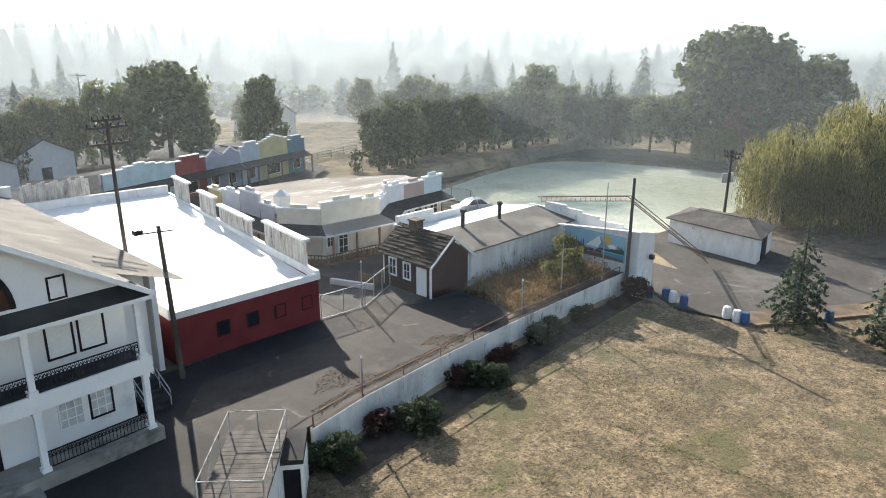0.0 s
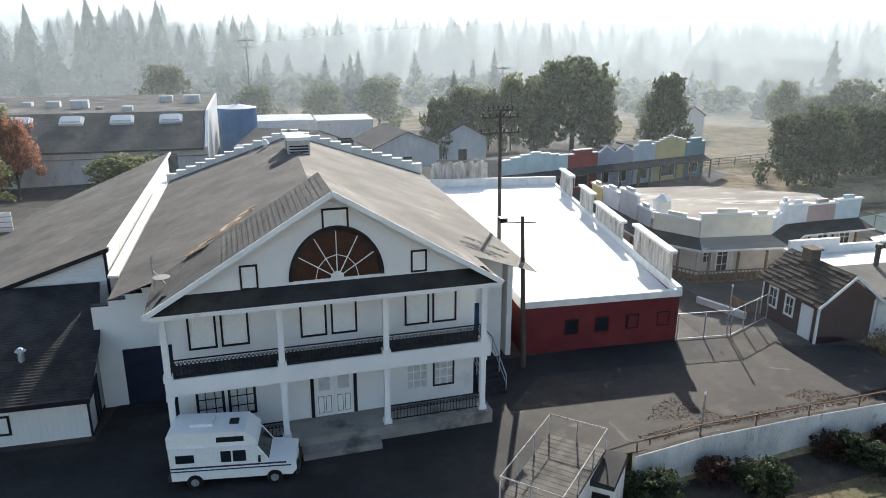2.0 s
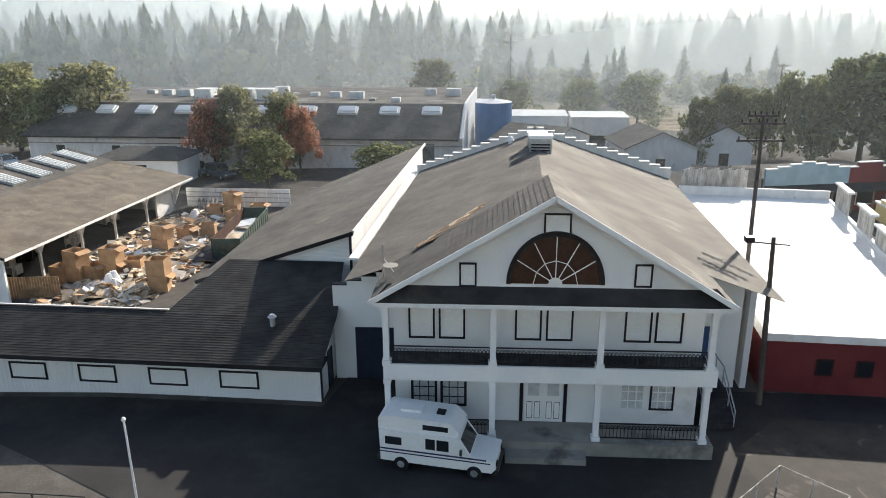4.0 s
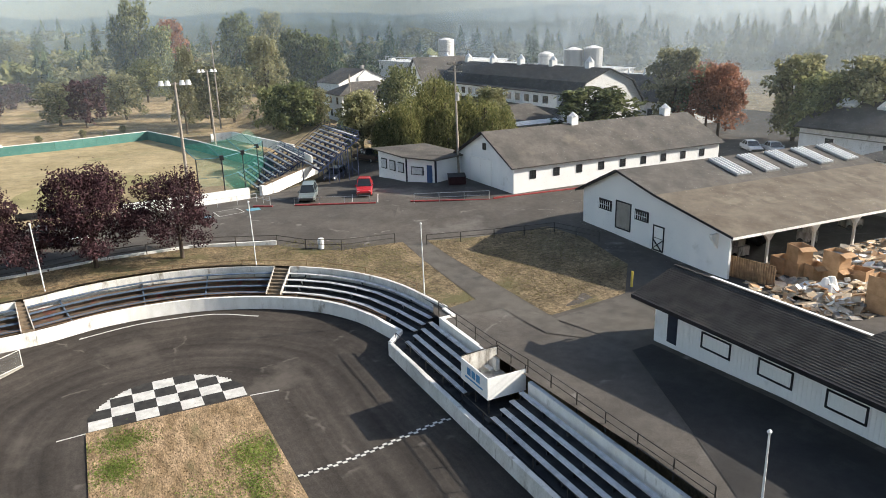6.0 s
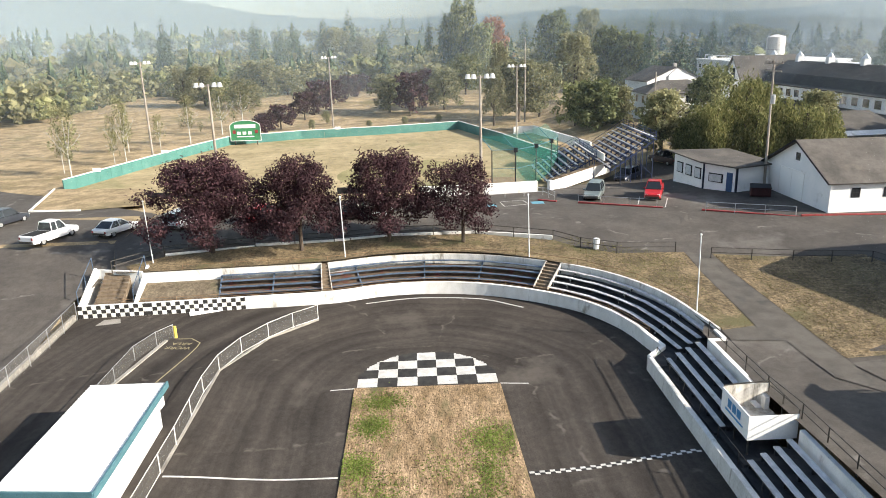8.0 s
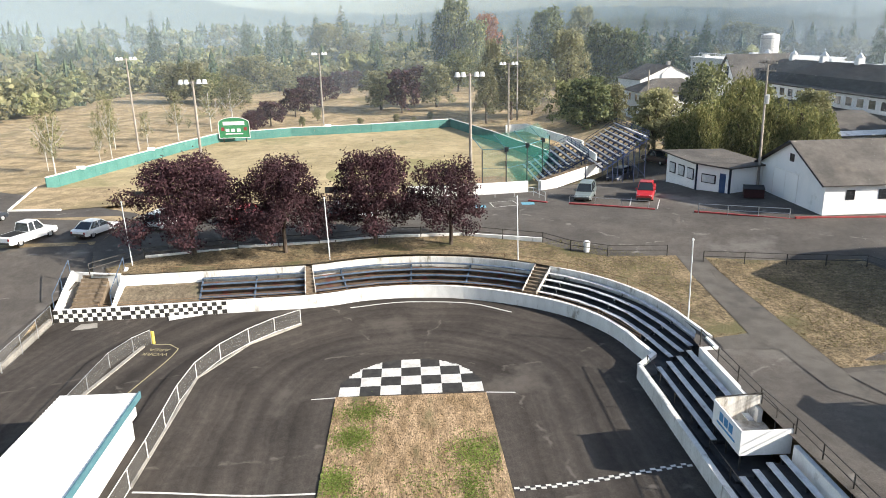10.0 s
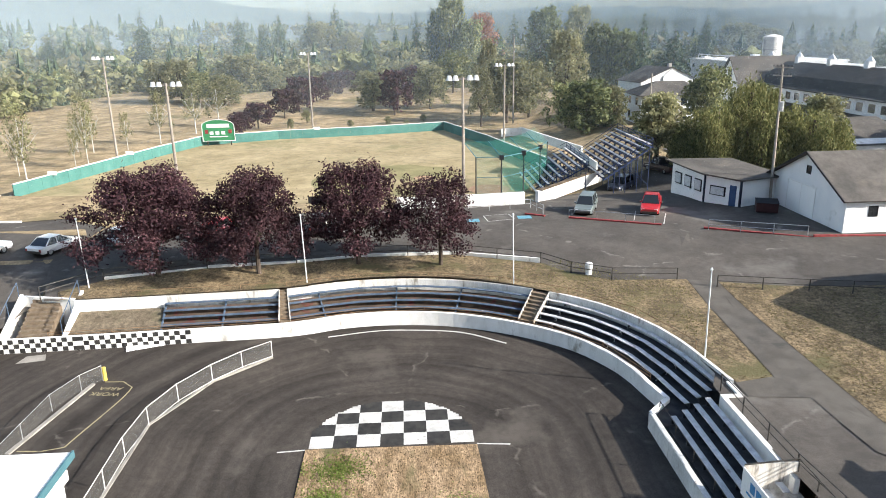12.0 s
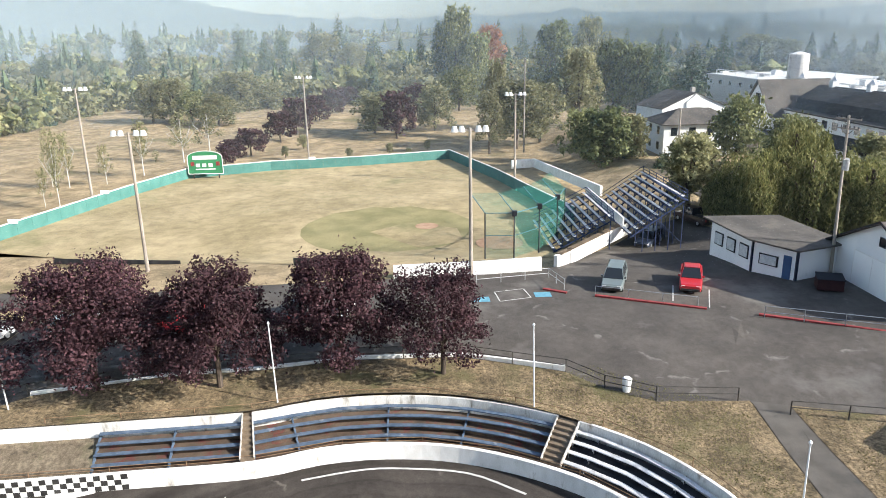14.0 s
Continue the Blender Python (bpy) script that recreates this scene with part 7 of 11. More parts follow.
part("fascia", MB().wall((-32.62, -8.36), (-22.2, -8.14), -1.0, -0.62, 0.09).wall((-22.2, -8.14), (-22.6, -12.66), -1.0, -0.58, 0.09), M["teal_trim"], tb)
part("wall_vent", MB().box(-31.9, -8.78, -1.7, -31.3, -8.4, -1.2), M["white_panel"], tb)
for u in (-23.4, -24.9):
    frame_panel(tb, "window", "y", -22.75, -11.6 if u > -24 else -10.2, -10.5 if u > -24 else -9.1, -2.2, -1.2, 1, 0.07, M["glass"], "teal_trim")

# announcer box over the bleachers
ab = thing("announcer_box", "open plywood announcer box on steel legs with a painted sign", "booth")
X0, X1, Y0, Y1, Z0, Z1 = -28.3, -25.3, 21.7, 24.1, -1.45, -0.25
part("floor", MB().box(X0, Y0, Z0 - 0.08, X1, Y1, Z0), M["wood_grey"], ab)
sg = part("sign_panel", MB().box(X0, Y0 - 0.06, Z0 - 0.1, X1, Y0, Z1), M["white_panel"], ab, "white sign panel with blue lettering shapes")
for i in range(3):
    x = X0 + 0.75 + i * 0.52
    part("sign_bar", MB().box(x, Y0 - 0.075, -0.95, x + 0.4, Y0 - 0.06, -0.5), paint("sign_blue", (0.06, 0.22, 0.42)), sg)
part("sign_bar", MB().box(X0 + 0.5, Y0 - 0.075, -1.2, X0 + 2.5, Y0 - 0.06, -1.1), M["sign_blue"], sg)
part("side_panel", MB().box(X1, Y0 - 0.06, Z0 - 0.1, X1 + 0.05, Y1, Z1), M["white_panel"], ab, "plain white panel")
part("back_panel", MB().box(X0 - 0.05, Y0, Z0, X0, Y1, Z1 + 0.1), M["wood_grey"], ab, "grey weathered board side")
mb = MB().beam((X0, Y1, Z1 + 0.25), (X1, Y1, Z1 + 0.25), 0.05).beam((X0, Y0, Z1 + 0.1), (X0, Y1, Z1 + 0.25), 0.05)
for x in (X0, -26.8, X1):
    mb.beam((x, Y1, Z0), (x, Y1, Z1 + 0.25), 0.05)
part("rail", mb, M["rail"], ab)
for x in (X0 + 0.1, -26.8, X1 - 0.05):
    for y in (Y0 + 0.05, Y1 - 0.1):
        part("leg", MB().beam((x, y, -3.0), (x, y, Z0 - 0.08), 0.07), M["rail"], ab)
part("console", MB().box(-26.6, 23.2, Z0, -25.9, 23.6, Z0 + 0.35), M["wood"], ab)

# rails, flagpoles and bins behind the bleachers
fence("stand_rail", [(-36.0, 24.05, -0.8), (-28.4, 24.1, -0.75), (-25.2, 24.2, -0.6), (-11.8, 24.1, -0.4)], 0.95, "dark pipe rail behind the straight bleachers", 2.4, None, (1.0, 0.55), "rail", 0.06)
fence("wall_rail", [(-37.0, 21.2, -2.6), (-20.0, 21.1, -2.6), (-9.0, 21.1, -2.6)], 0.7, "low dark rail along the track wall", 2.6, None, (1.0,), "rail", 0.05)
fence("bend_rail", [(*outward(i, 3.25), -0.8) for i in range(0, len(BEND) - 6, 4)], 0.6, "thin dark rail along the top of the bleachers", 4.0, None, (1.0,), "wood", 0.045)
fence("bend_front_rail", [(*outward(i, 0.35), -2.5) for i in range(0, len(BEND), 4)], 0.5, "thin dark rail above the track wall", 4.0, None, (1.0, 0.6), "wood", 0.045)
UP = [(-53.4, -19.6), (-56.7, -16.3), (-58.4, -8.7), (-58.9, -1.6), (-59.8, 3.6), (-59.7, 11.5), (-57.2, 18.3), (-55.0, 20.3), (-53.4, 23.1), (-52.9, 28.0)]
fence("road_rail", [(x, y, upper(x, y)) for x, y in UP], 0.95, "dark two-bar pipe rail between road and lawn", 4.6, None, (1.0, 0.55), "rail", 0.07)
fence("road_rail", [(x, y, upper(x, y)) for x, y in ((-51.2, 30.4), (-49.6, 36.5), (-47.2, 41.5), (-42.5, 42.9))], 0.95, "dark two-bar pipe rail along the yard", 3.2, None, (1.0, 0.55), "rail", 0.07)
mb = MB()
for a, b in zip(UP[1:7], UP[2:7]):
    mb.wall((a[0] - 0.25, a[1]), (b[0] - 0.25, b[1]), upper(*a) - 0.3, upper(*a) + 0.22, 0.22)
struct("white_kerb", mb, M["white_worn"], "white painted kerb along the road", "kerb")
for x, y, h in ((-55.2, -16.8, 5.4), (-54.8, -0.25, 5.3), (-53.2, 15.5, 5.35), (-40.1, 24.9, 5.4), (-8.95, 23.05, 4.75)):
    z = upper(x, y)
    p = thing("flagpole", "thin white flagpole with a ball top behind the bleachers", "flagpole", "flagpoles")
    part("shaft", MB().cone((x, y), z - 0.1, z + h, 0.05, 0.036, 8, (0.05, -0.12)), M["white"], p)
    part("ball", MB().cone((x + 0.05, y - 0.12), z + h, z + h + 0.09, 0.05, 0.09, 8).cone((x + 0.05, y - 0.12), z + h + 0.09, z + h + 0.18, 0.09, 0.03, 8), M["white"], p)
bn = thing("litter_bin", "white litter bin beside the rail", "bin")
bn.location = (-54.6, 21.6, upper(-54.6, 21.6))
part("body", MB().cone((0, 0), 0.0, 0.85, 0.24, 0.3, 12), M["white"], bn)
part("lid", MB().cone((0, 0), 0.85, 0.97, 0.32, 0.2, 12), M["white"], bn)
yb = thing("yellow_post", "yellow post at the corner of the grass plot", "bollard")
part("shaft", MB().cone((-33.2, 38.5), -0.6, 0.6, 0.09, 0.09, 8), M["yellow"], yb)

# red kerbs and parking bays
for a, b in (((-70.4, 23.6), (-66.6, 31.6)), ((-64.9, 35.0), (-60.6, 43.0)), ((-60.6, 43.0), (-59.0, 60.0)), ((-72.6, 19.6), (-71.4, 21.4))):
    struct("red_kerb", MB().wall(a, b, upper(*a) - 0.2, upper(*a) + 0.16, 0.3), M["red_curb"], "red painted kerb", "kerb")
fence("kerb_rail", [(-64.4, 35.2, 0.0), (-60.9, 42.6, 0.1)], 0.95, "grey pipe rail behind the red kerb", 2.6, None, (1.0, 0.5), "steel", 0.06)
fence("kerb_rail", [(-70.8, 23.7, -0.1), (-67.4, 31.2, -0.1)], 0.8, "thin grey rail in front of the parking bays", 2.6, None, (1.0,), "steel", 0.05)
fence("ramp_rail", [(-75.0, 14.0, -0.3), (-76.4, 20.8, -0.4), (-72.4, 21.4, -0.1)], 0.95, "grey pipe rail of the ramp beside the white wall", 2.2, None, (1.0, 0.5), "steel", 0.06)
for pts, m in (([(-72.3, 15.3), (-73.0, 17.9)], "paint_white"), ([(-73.0, 17.9), (-70.6, 18.2)], "paint_white"), ([(-70.6, 18.2), (-69.9, 15.5)], "paint_white"), ([(-69.9, 15.5), (-72.3, 15.3)], "paint_white"), ([(-68.6, 29.6), (-72.5, 31.0)], "paint_white"), ([(-66.8, 31.9), (-71.0, 33.6)], "paint_white")):
    stripe("bay_line", pts, 0.1, M[m], "faded white parking bay line", upper, 0.035, group="parking lines")
for x, y in ((-71.2, 19.3), (-70.5, 14.0)):
    patch("blue_symbol", [(x - 0.6, y - 0.7), (x + 0.6, y - 0.7), (x + 0.6, y + 0.7), (x - 0.6, y + 0.7)], M["paint_blue"], "faded blue painted parking square", upper, 0.04, 5, "road marking")


# ---- vehicles ----
def shell(mb, secs):
    """A closed body from cross-sections: (x, half width low, half width high, z low, z mid, z high)."""
    rings = []
    for x, wl, wh, z0, zm, z1 in secs:
        rings.append([(x, -wl * 0.94, z0), (x, -wl, zm), (x, -wh, z1), (x, wh, z1), (x, wl, zm), (x, wl * 0.94, z0)])
    vs = [p for r in rings for p in r]
    fs = [(5, 4, 3, 2, 1, 0)]
    for i in range(len(rings) - 1):
        for k in range(6):
            a, b = i * 6 + k, i * 6 + (k + 1) % 6
            fs.append((a, b, b + 6, a + 6))
    o = (len(rings) - 1) * 6
    fs.append(tuple(o + k for k in range(6)))
    return mb.add(vs, fs)


def car(kind, x, y, rot, c, label, z=None):
    nm = "car_paint_%s" % "_".join(str(int(v * 100)) for v in c)
    if nm not in M:
        m = bpy.data.materials.new(nm)
        m.use_nodes = True
        b = m.node_tree.nodes["Principled BSDF"]
        b.inputs["Base Color"].default_value = rgb(c)
        b.inputs["Roughness"].default_value = 0.32
        b.inputs["Coat Weight"].default_value = 0.5
        M[nm] = m
    t = thing("pickup_truck" if kind == "pickup" else ("suv" if kind == "suv" else "car"), label, "pickup" if kind == "pickup" else "car", "parked vehicles")
    t.matrix_world = PLACE[0] @ pose(x, y, upper(x, y) if z is None else z, 0, 0, rot)
    H = {"pickup": 1.85, "suv": 1.72, "car": 1.45}[kind]
    L = {"pickup": 2.75, "suv": 2.35, "car": 2.3}[kind]
    belt = 1.08 if kind == "pickup" else (1.0 if kind == "suv" else 0.9)
    secs = [(-L, 0.82, 0.78, 0.45, 0.7, belt - 0.08), (-L + 0.15, 0.93, 0.88, 0.32, 0.7, belt), (-L * 0.4, 0.95, 0.9, 0.3, 0.7, belt), (L * 0.38, 0.95, 0.9, 0.3, 0.7, belt), (L * 0.55, 0.94, 0.86, 0.3, 0.68, belt - 0.03), (L - 0.2, 0.9, 0.8, 0.32, 0.62, belt - 0.18), (L, 0.8, 0.7, 0.42, 0.58, belt - 0.32)]
    body = part("body", shell(MB(), secs), M[nm], t)
    if kind == "pickup":
        a, b, c0, d = -0.55, -0.4, 0.75, 1.35
        part("truck_bed", MB().box(-L + 0.2, -0.78, belt - 0.02, -0.65, 0.78, belt + 0.015), M["tyre"], t, "dark open load bed")
    elif kind == "suv":
        a, b, c0, d = -L + 0.12, -L + 0.35, 0.35, 1.1
    else:
        a, b, c0, d = -1.75, -1.0, 0.15, 1.05
    part("cabin", shell(MB(), [(a, 0.84, 0.82, belt - 0.05, belt, belt + 0.02), (b, 0.85, 0.66, belt - 0.05, belt + 0.05, H), (c0, 0.85, 0.66, belt - 0.05, belt + 0.05, H), (d, 0.84, 0.8, belt - 0.05, belt, belt + 0.02)]), M["glass"], t, "dark tinted windows")
    part("roof", shell(MB(), [(b - 0.03, 0.66, 0.6, H - 0.03, H, H + 0.04), ((b + c0) / 2, 0.68, 0.6, H - 0.03, H, H + 0.06), (c0 + 0.05, 0.66, 0.6, H - 0.03, H, H + 0.03)]), M[nm], t)
    for s in (-1, 1):
        for x0, x1, w in ((b + 0.02, a + 0.05, 0.07), (c0, d - 0.05, 0.06), ((b + c0) / 2, (b + c0) / 2, 0.07)):
            part("pillar", MB().beam((x0, s * 0.67, H), (x1, s * 0.84, belt), w), M[nm], t)
        for xx in (-L * 0.6, L * 0.62):
            w = part("wheel", MB().beam((xx, s * 0.8 - 0.11, 0.35), (xx, s * 0.8 + 0.11, 0.35), 0.7, sides=16), M["tyre"], t)
            part("rim", MB().beam((xx, s * 0.8 - 0.12, 0.35), (xx, s * 0.8 + 0.12, 0.35), 0.42, sides=12), M["steel"], w)
        part("headlight", MB().box(L - 0.16, s * 0.62 - 0.16, belt - 0.42, L - 0.02, s * 0.62 + 0.16, belt - 0.27), M["lamp"], t)
        part("tail_light", MB().box(-L - 0.01, s * 0.72 - 0.1, belt - 0.35, -L + 0.06, s * 0.72 + 0.08, belt - 0.12), M["red_curb"], t)
        part("mirror", MB().box(d - 0.35, s * 0.98 - 0.09, belt, d - 0.22, s * 0.98 + 0.09, belt + 0.16), M[nm], t)
    part("bumper", MB().box(L - 0.08, -0.75, 0.38, L + 0.06, 0.75, 0.56), M["rail"], t)
    part("bumper", MB().box(-L - 0.06, -0.78, 0.4, -L + 0.08, 0.78, 0.6), M["rail"], t)
    return t


car("pickup", -72.6, 32.6, -22, (0.42, 0.02, 0.025), "bright red pickup truck parked at the red kerb")
car("suv", -73.2, 26.0, -22, (0.14, 0.17, 0.17), "grey-green suv parked at the red kerb")
car("suv", -91.6, 35.2, -40, (0.025, 0.035, 0.06), "dark blue car parked by the blue bleachers")
car("pickup", -95.0, 41.6, -160, (0.03, 0.012, 0.014), "dark maroon pickup parked under the trees")
car("pickup", -62.6, -28.9, 160, (0.72, 0.73, 0.74), "white pickup truck parked beside the road")
car("car", -64.4, -23.4, 160, (0.72, 0.73, 0.73), "white sedan parked beside the road")
car("suv", -70.0, -37.0, 160, (0.03, 0.035, 0.045), "dark suv parked beside the road")
car("suv", -66.5, -17.5, 165, (0.55, 0.56, 0.57), "silver car half hidden behind the plum trees")
car("suv", -67.6, -9.8, 170, (0.42, 0.02, 0.03), "red car behind the plum trees")
car("suv", -68.4, -0.4, 175, (0.025, 0.03, 0.045), "dark car behind the plum trees")
car("car", -67.6, 2.6, 175, (0.6, 0.62, 0.63), "pale grey car behind the plum trees")
car("car", -66.3, 89.0, -30, (0.7, 0.7, 0.7), "white car parked beyond the sheds")
car("car", -63.6, 90.4, -30, (0.7, 0.7, 0.7), "white car parked beyond the sheds")
car("suv", -36.2, 88.8, -35, (0.05, 0.09, 0.12), "dark blue suv parked under the autumn trees")
car("suv", -32.6, 87.4, -35, (0.04, 0.06, 0.08), "dark suv parked under the autumn trees")
PLACE[0] = EAST
car("suv", 57.6, 66.4, 150, (0.7, 0.71, 0.72), "white suv parked behind the saloon", -1.0)
car("car", -66.6, -9.8, 84, (0.34, 0.02, 0.03), "shiny red car parked behind the plum trees", upper(-66.6, -9.8))
car("car", 59.5, 54.6, 160, (0.7, 0.71, 0.72), "white car parked by the pond fence", -1.9)
PLACE[0] = Matrix()

# ---- ball field ----
FIELD = [(-88.5, -42), (-97.6, -44.0), (-114.9, -39.2), (-129.5, -35.1), (-141.0, -31.0), (-146.9, -17.5), (-149.8, -1.0), (-154.9, 16.0), (-132.1, 22.8), (-119.4, 25.6), (-103, 29.5), (-86, 24), (-84.6, 10), (-85.2, 0.7), (-88.5, -15.8)]
patch("ball_field", FIELD, M["field"], "dry mown ball field with faint worn marks", lambda x, y: max(upper(x, y), -2.2), 0.03, 3, "field")
patch("infield_grass", [(-103.0 + 11.5 * math.cos(a * 0.26) * (1 + 0.05 * math.sin(a * 3)), 5.2 + 11.0 * math.sin(a * 0.26)) for a in range(24)], surf("olive_grass", (0.180, 0.165, 0.077), (0.265, 0.232, 0.117), 0.3, 0.95, 0.4, 10), "olive green infield of the ball field", lambda x, y: max(upper(x, y), -2.2), 0.05, 3, "field")
patch("infield_dirt", [(-101.0, 3.0), (-105.5, 8.0), (-101.5, 14.0), (-95.5, 14.5), (-93.5, 9.0)], M["field"], "dry worn infield diamond", lambda x, y: max(upper(x, y), -2.2), 0.07, 3, "field")
for x, y, r in ((-94.4, 18.5, 2.8), (-103.1, 10.2, 1.5)):
    patch("dirt_circle", [(x + r * math.cos(a * 0.4) * 1.05, y + r * math.sin(a * 0.4)) for a in range(16)], surf("pale_dirt", (0.30, 0.19, 0.12), (0.38, 0.25, 0.17), 1.0, 0.95, 0.3, 12), "pale bare dirt circle", lambda x, y: max(upper(x, y), -2.2), 0.09, 3, "field")
fw = thing("field_wall", "teal board outfield wall with a white top edge", "wall", kind="structure")
FWL = FIELD[1:8]
for a, b in zip(FWL, FWL[1:]):
    n = max(1, round(math.dist(a, b) / 2.44))
    for i in range(n):
        p, q = (a[0] + (b[0] - a[0]) * i / n, a[1] + (b[1] - a[1]) * i / n), (a[0] + (b[0] - a[0]) * (i + 0.99) / n, a[1] + (b[1] - a[1]) * (i + 0.99) / n)
        part("board", MB().wall(p, q, -2.6, -0.45, 0.12), M["teal"], fw)
    part("cap", MB().wall(a, b, -0.45, -0.33, 0.2), M["white_worn"], fw)
for a, b in (((-154.9, 16.0), (-132.1, 22.8)), ((-132.1, 22.8), (-119.4, 25.6)), ((-119.4, 25.6), (-104, 29.4))):
    part("board", MB().wall(a, b, -2.6, -0.4, 0.12), M["teal"], fw)
    part("cap", MB().wall(a, b, -0.4, -0.3, 0.2), M["white_worn"], fw)
for x, y in ((-104.5, -42.0), (-121.5, -37.4), (-148.2, -10.0)):
    part("distance_sign", MB().box(x, y - 0.6, -0.55, x + 0.12, y + 0.6, 0.0), M["white_panel"], fw)
sc = thing("scoreboard", "green scoreboard with a rounded top and white panels", "scoreboard", at=(-0.6, -1.3, 0.0))
prof = [(-29.3, -1.3), (-23.3, -1.3), (-23.3, 1.6)] + [(-26.3 + 3.0 * math.cos(math.pi * i / 10), 1.6 + 1.1 * math.sin(math.pi * i / 10)) for i in range(1, 10)] + [(-29.3, 1.6)]
part("board", MB().profile(prof, "x", -140.2, -140.0), M["green_paint"], sc)
mb = MB()
for i in range(len(prof)):
    a, b = prof[i], prof[(i + 1) % len(prof)]
    mb.beam((-139.97, a[0], a[1]), (-139.97, b[0], b[1]), 0.1, 0.1)
part("border", mb, M["white"], sc)
part("title_bar", MB().box(-139.99, -28.4, 1.2, -139.95, -24.2, 1.9), M["white"], sc)
for y in (-27.6, -26.5, -25.4):
    part("score_window", MB().box(-139.99, y - 0.35, -0.1, -139.95, y + 0.35, 0.5), M["white_panel"], sc)
for y in (-28.5, -24.1):
    part("emblem", MB().box(-139.99, y - 0.3, 0.1, -139.95, y + 0.3, 0.8), M["red_curb"], sc)
part("caption_bar", MB().box(-139.99, -28.0, -0.6, -139.95, -24.6, -0.4), M["white"], sc)
for y in (-28.5, -24.1):
    part("leg", MB().box(-140.2, y - 0.1, -2.6, -140.0, y + 0.1, -1.3), M["rail"], sc)

whites = thing("dugout_wall", "low white block wall beside the ball field", "wall")
part("body", MB().wall((-78.0, 6.5), (-78.5, 15.2), -0.9, 0.75, 0.4).wall((-78.5, 15.2), (-79.2, 20.6), -0.9, 0.75, 0.4), M["white_worn"], whites)
w2 = thing("bleacher_wall", "low white wall with a red-brown cap below the bleachers", "wall")
part("body", MB().wall((-80.2, 22.2), (-92.6, 33.0), -1.0, 0.55, 0.4), M["white_worn"], w2)
part("cap", MB().wall((-80.6, 22.6), (-92.9, 33.3), 0.55, 0.62, 0.7), M["soil"], w2)
ds = thing("dark_screen", "low dark green screen fence in front of the field", "fence")
for a, b in (((-91.8, -37.0), (-88.6, -16.5)), ((-85.6, -4.0), (-84.9, 4.0))):
    part("screen", MB().wall(a, b, upper(*a) - 0.2, upper(*a) + 0.85, 0.06), M["stand_dark"], ds)
tp = thing("tarp_heap", "white and dark tarpaulin heap by the field fence", "tarp")
for i in range(5):
    x, y = -92.5 + 0.5 * i, -43.6 + i * 1.3
    part("fold", MB().cone((x, y), -2.2, -1.5 - 0.1 * (i % 2), 0.95, 0.3, 7), M["white_panel"] if i % 2 else M["stand_dark"], tp)

# backstop netting
bk = thing("backstop", "green backstop netting on dark posts", "backstop")
BKP = [(-85.8, 15.9), (-85.5, 18.9), (-88.3, 22.0), (-92.5, 24.8), (-97.0, 26.6)]
for x, y in BKP:
    part("post", MB().cone((x, y), -1.6, 3.6, 0.08, 0.07, 8), M["stand_dark"], bk)
for a, b in zip(BKP, BKP[1:]):
    part("net", MB().add([(*a, -1.2), (*b, -1.2), (*b, 3.6), (*a, 3.6)], [(0, 1, 2, 3)]), M["net_green"], bk)
    part("top_net", MB().add([(*a, 3.6), (*b, 3.6), (b[0] - 3.4, b[1] - 1.2, 5.0), (a[0] - 3.4, a[1] - 1.2, 5.0)], [(0, 1, 2, 3)]), M["net_green"], bk)
    part("top_bar", MB().beam((*a, 3.6), (*b, 3.6), 0.08).beam((*a, 3.6), (a[0] - 3.4, a[1] - 1.2, 5.0), 0.07).beam((*a, 1.2), (*b, 1.2), 0.05), M["teal_trim"], bk)
for x, y, z in ((-85.5, 18.9, 3.3), (-88.3, 22.0, 3.3), (-92.5, 24.8, 3.3)):
    part("speaker", MB().box(x - 0.25, y - 0.25, z, x + 0.25, y + 0.25, z + 0.55), M["trim_black"], bk)


def blue_bleacher(x0, x1, y0, y1, z0, z1, rows, label):
    b = thing("blue_bleacher", label, "bleacher", "blue bleachers at the field")
    for k in range(rows):
        t = k / (rows - 1)
        y, z = y0 + (y1 - y0) * t, z0 + (z1 - z0) * t
        part("seat_plank", MB().box(x0, y - 0.15, z + 0.38, x1, y + 0.15, z + 0.44), M["bench"], b)
        part("foot_plank", MB().box(x0, y + 0.12, z - 0.03, x1, y + 0.5, z + 0.02), M["blue_steel"], b)
    n = int((x1 - x0) / 2.4)
    for i in range(n + 1):
        x = x0 + (x1 - x0) * i / n
        mb = MB().beam((x, y0, z0 - 0.1), (x, y1, z1 - 0.1), 0.1, 0.12)
        for k in range(4):
            t = (k + 1) / 4
            mb.beam((x, y0 + (y1 - y0) * t, -1.6), (x, y0 + (y1 - y0) * t, z0 + (z1 - z0) * t), 0.08)
        mb.beam((x, y1, -0.6), (x, y0 + (y1 - y0) * 0.5, z0 + (z1 - z0) * 0.5), 0.06)
        mb.beam((x, y1 + 0.3, z1), (x, y1 + 0.3, z1 + 1.1), 0.06)
        part("frame", mb, M["blue_steel"], b)
    for h in (0.4, 0.75, 1.1):
        part("back_rail", MB().beam((x0, y1 + 0.3, z1 + h), (x1, y1 + 0.3, z1 + h), 0.06), M["blue_steel"], b)
    for x in (x0, x1):
        part("side_rail", MB().beam((x, y0, z0 + 1.0), (x, y1 + 0.3, z1 + 1.1), 0.06).beam((x, y0, z0 + 0.55), (x, y1 + 0.3, z1 + 0.6), 0.05), M["blue_steel"], b)
    return b


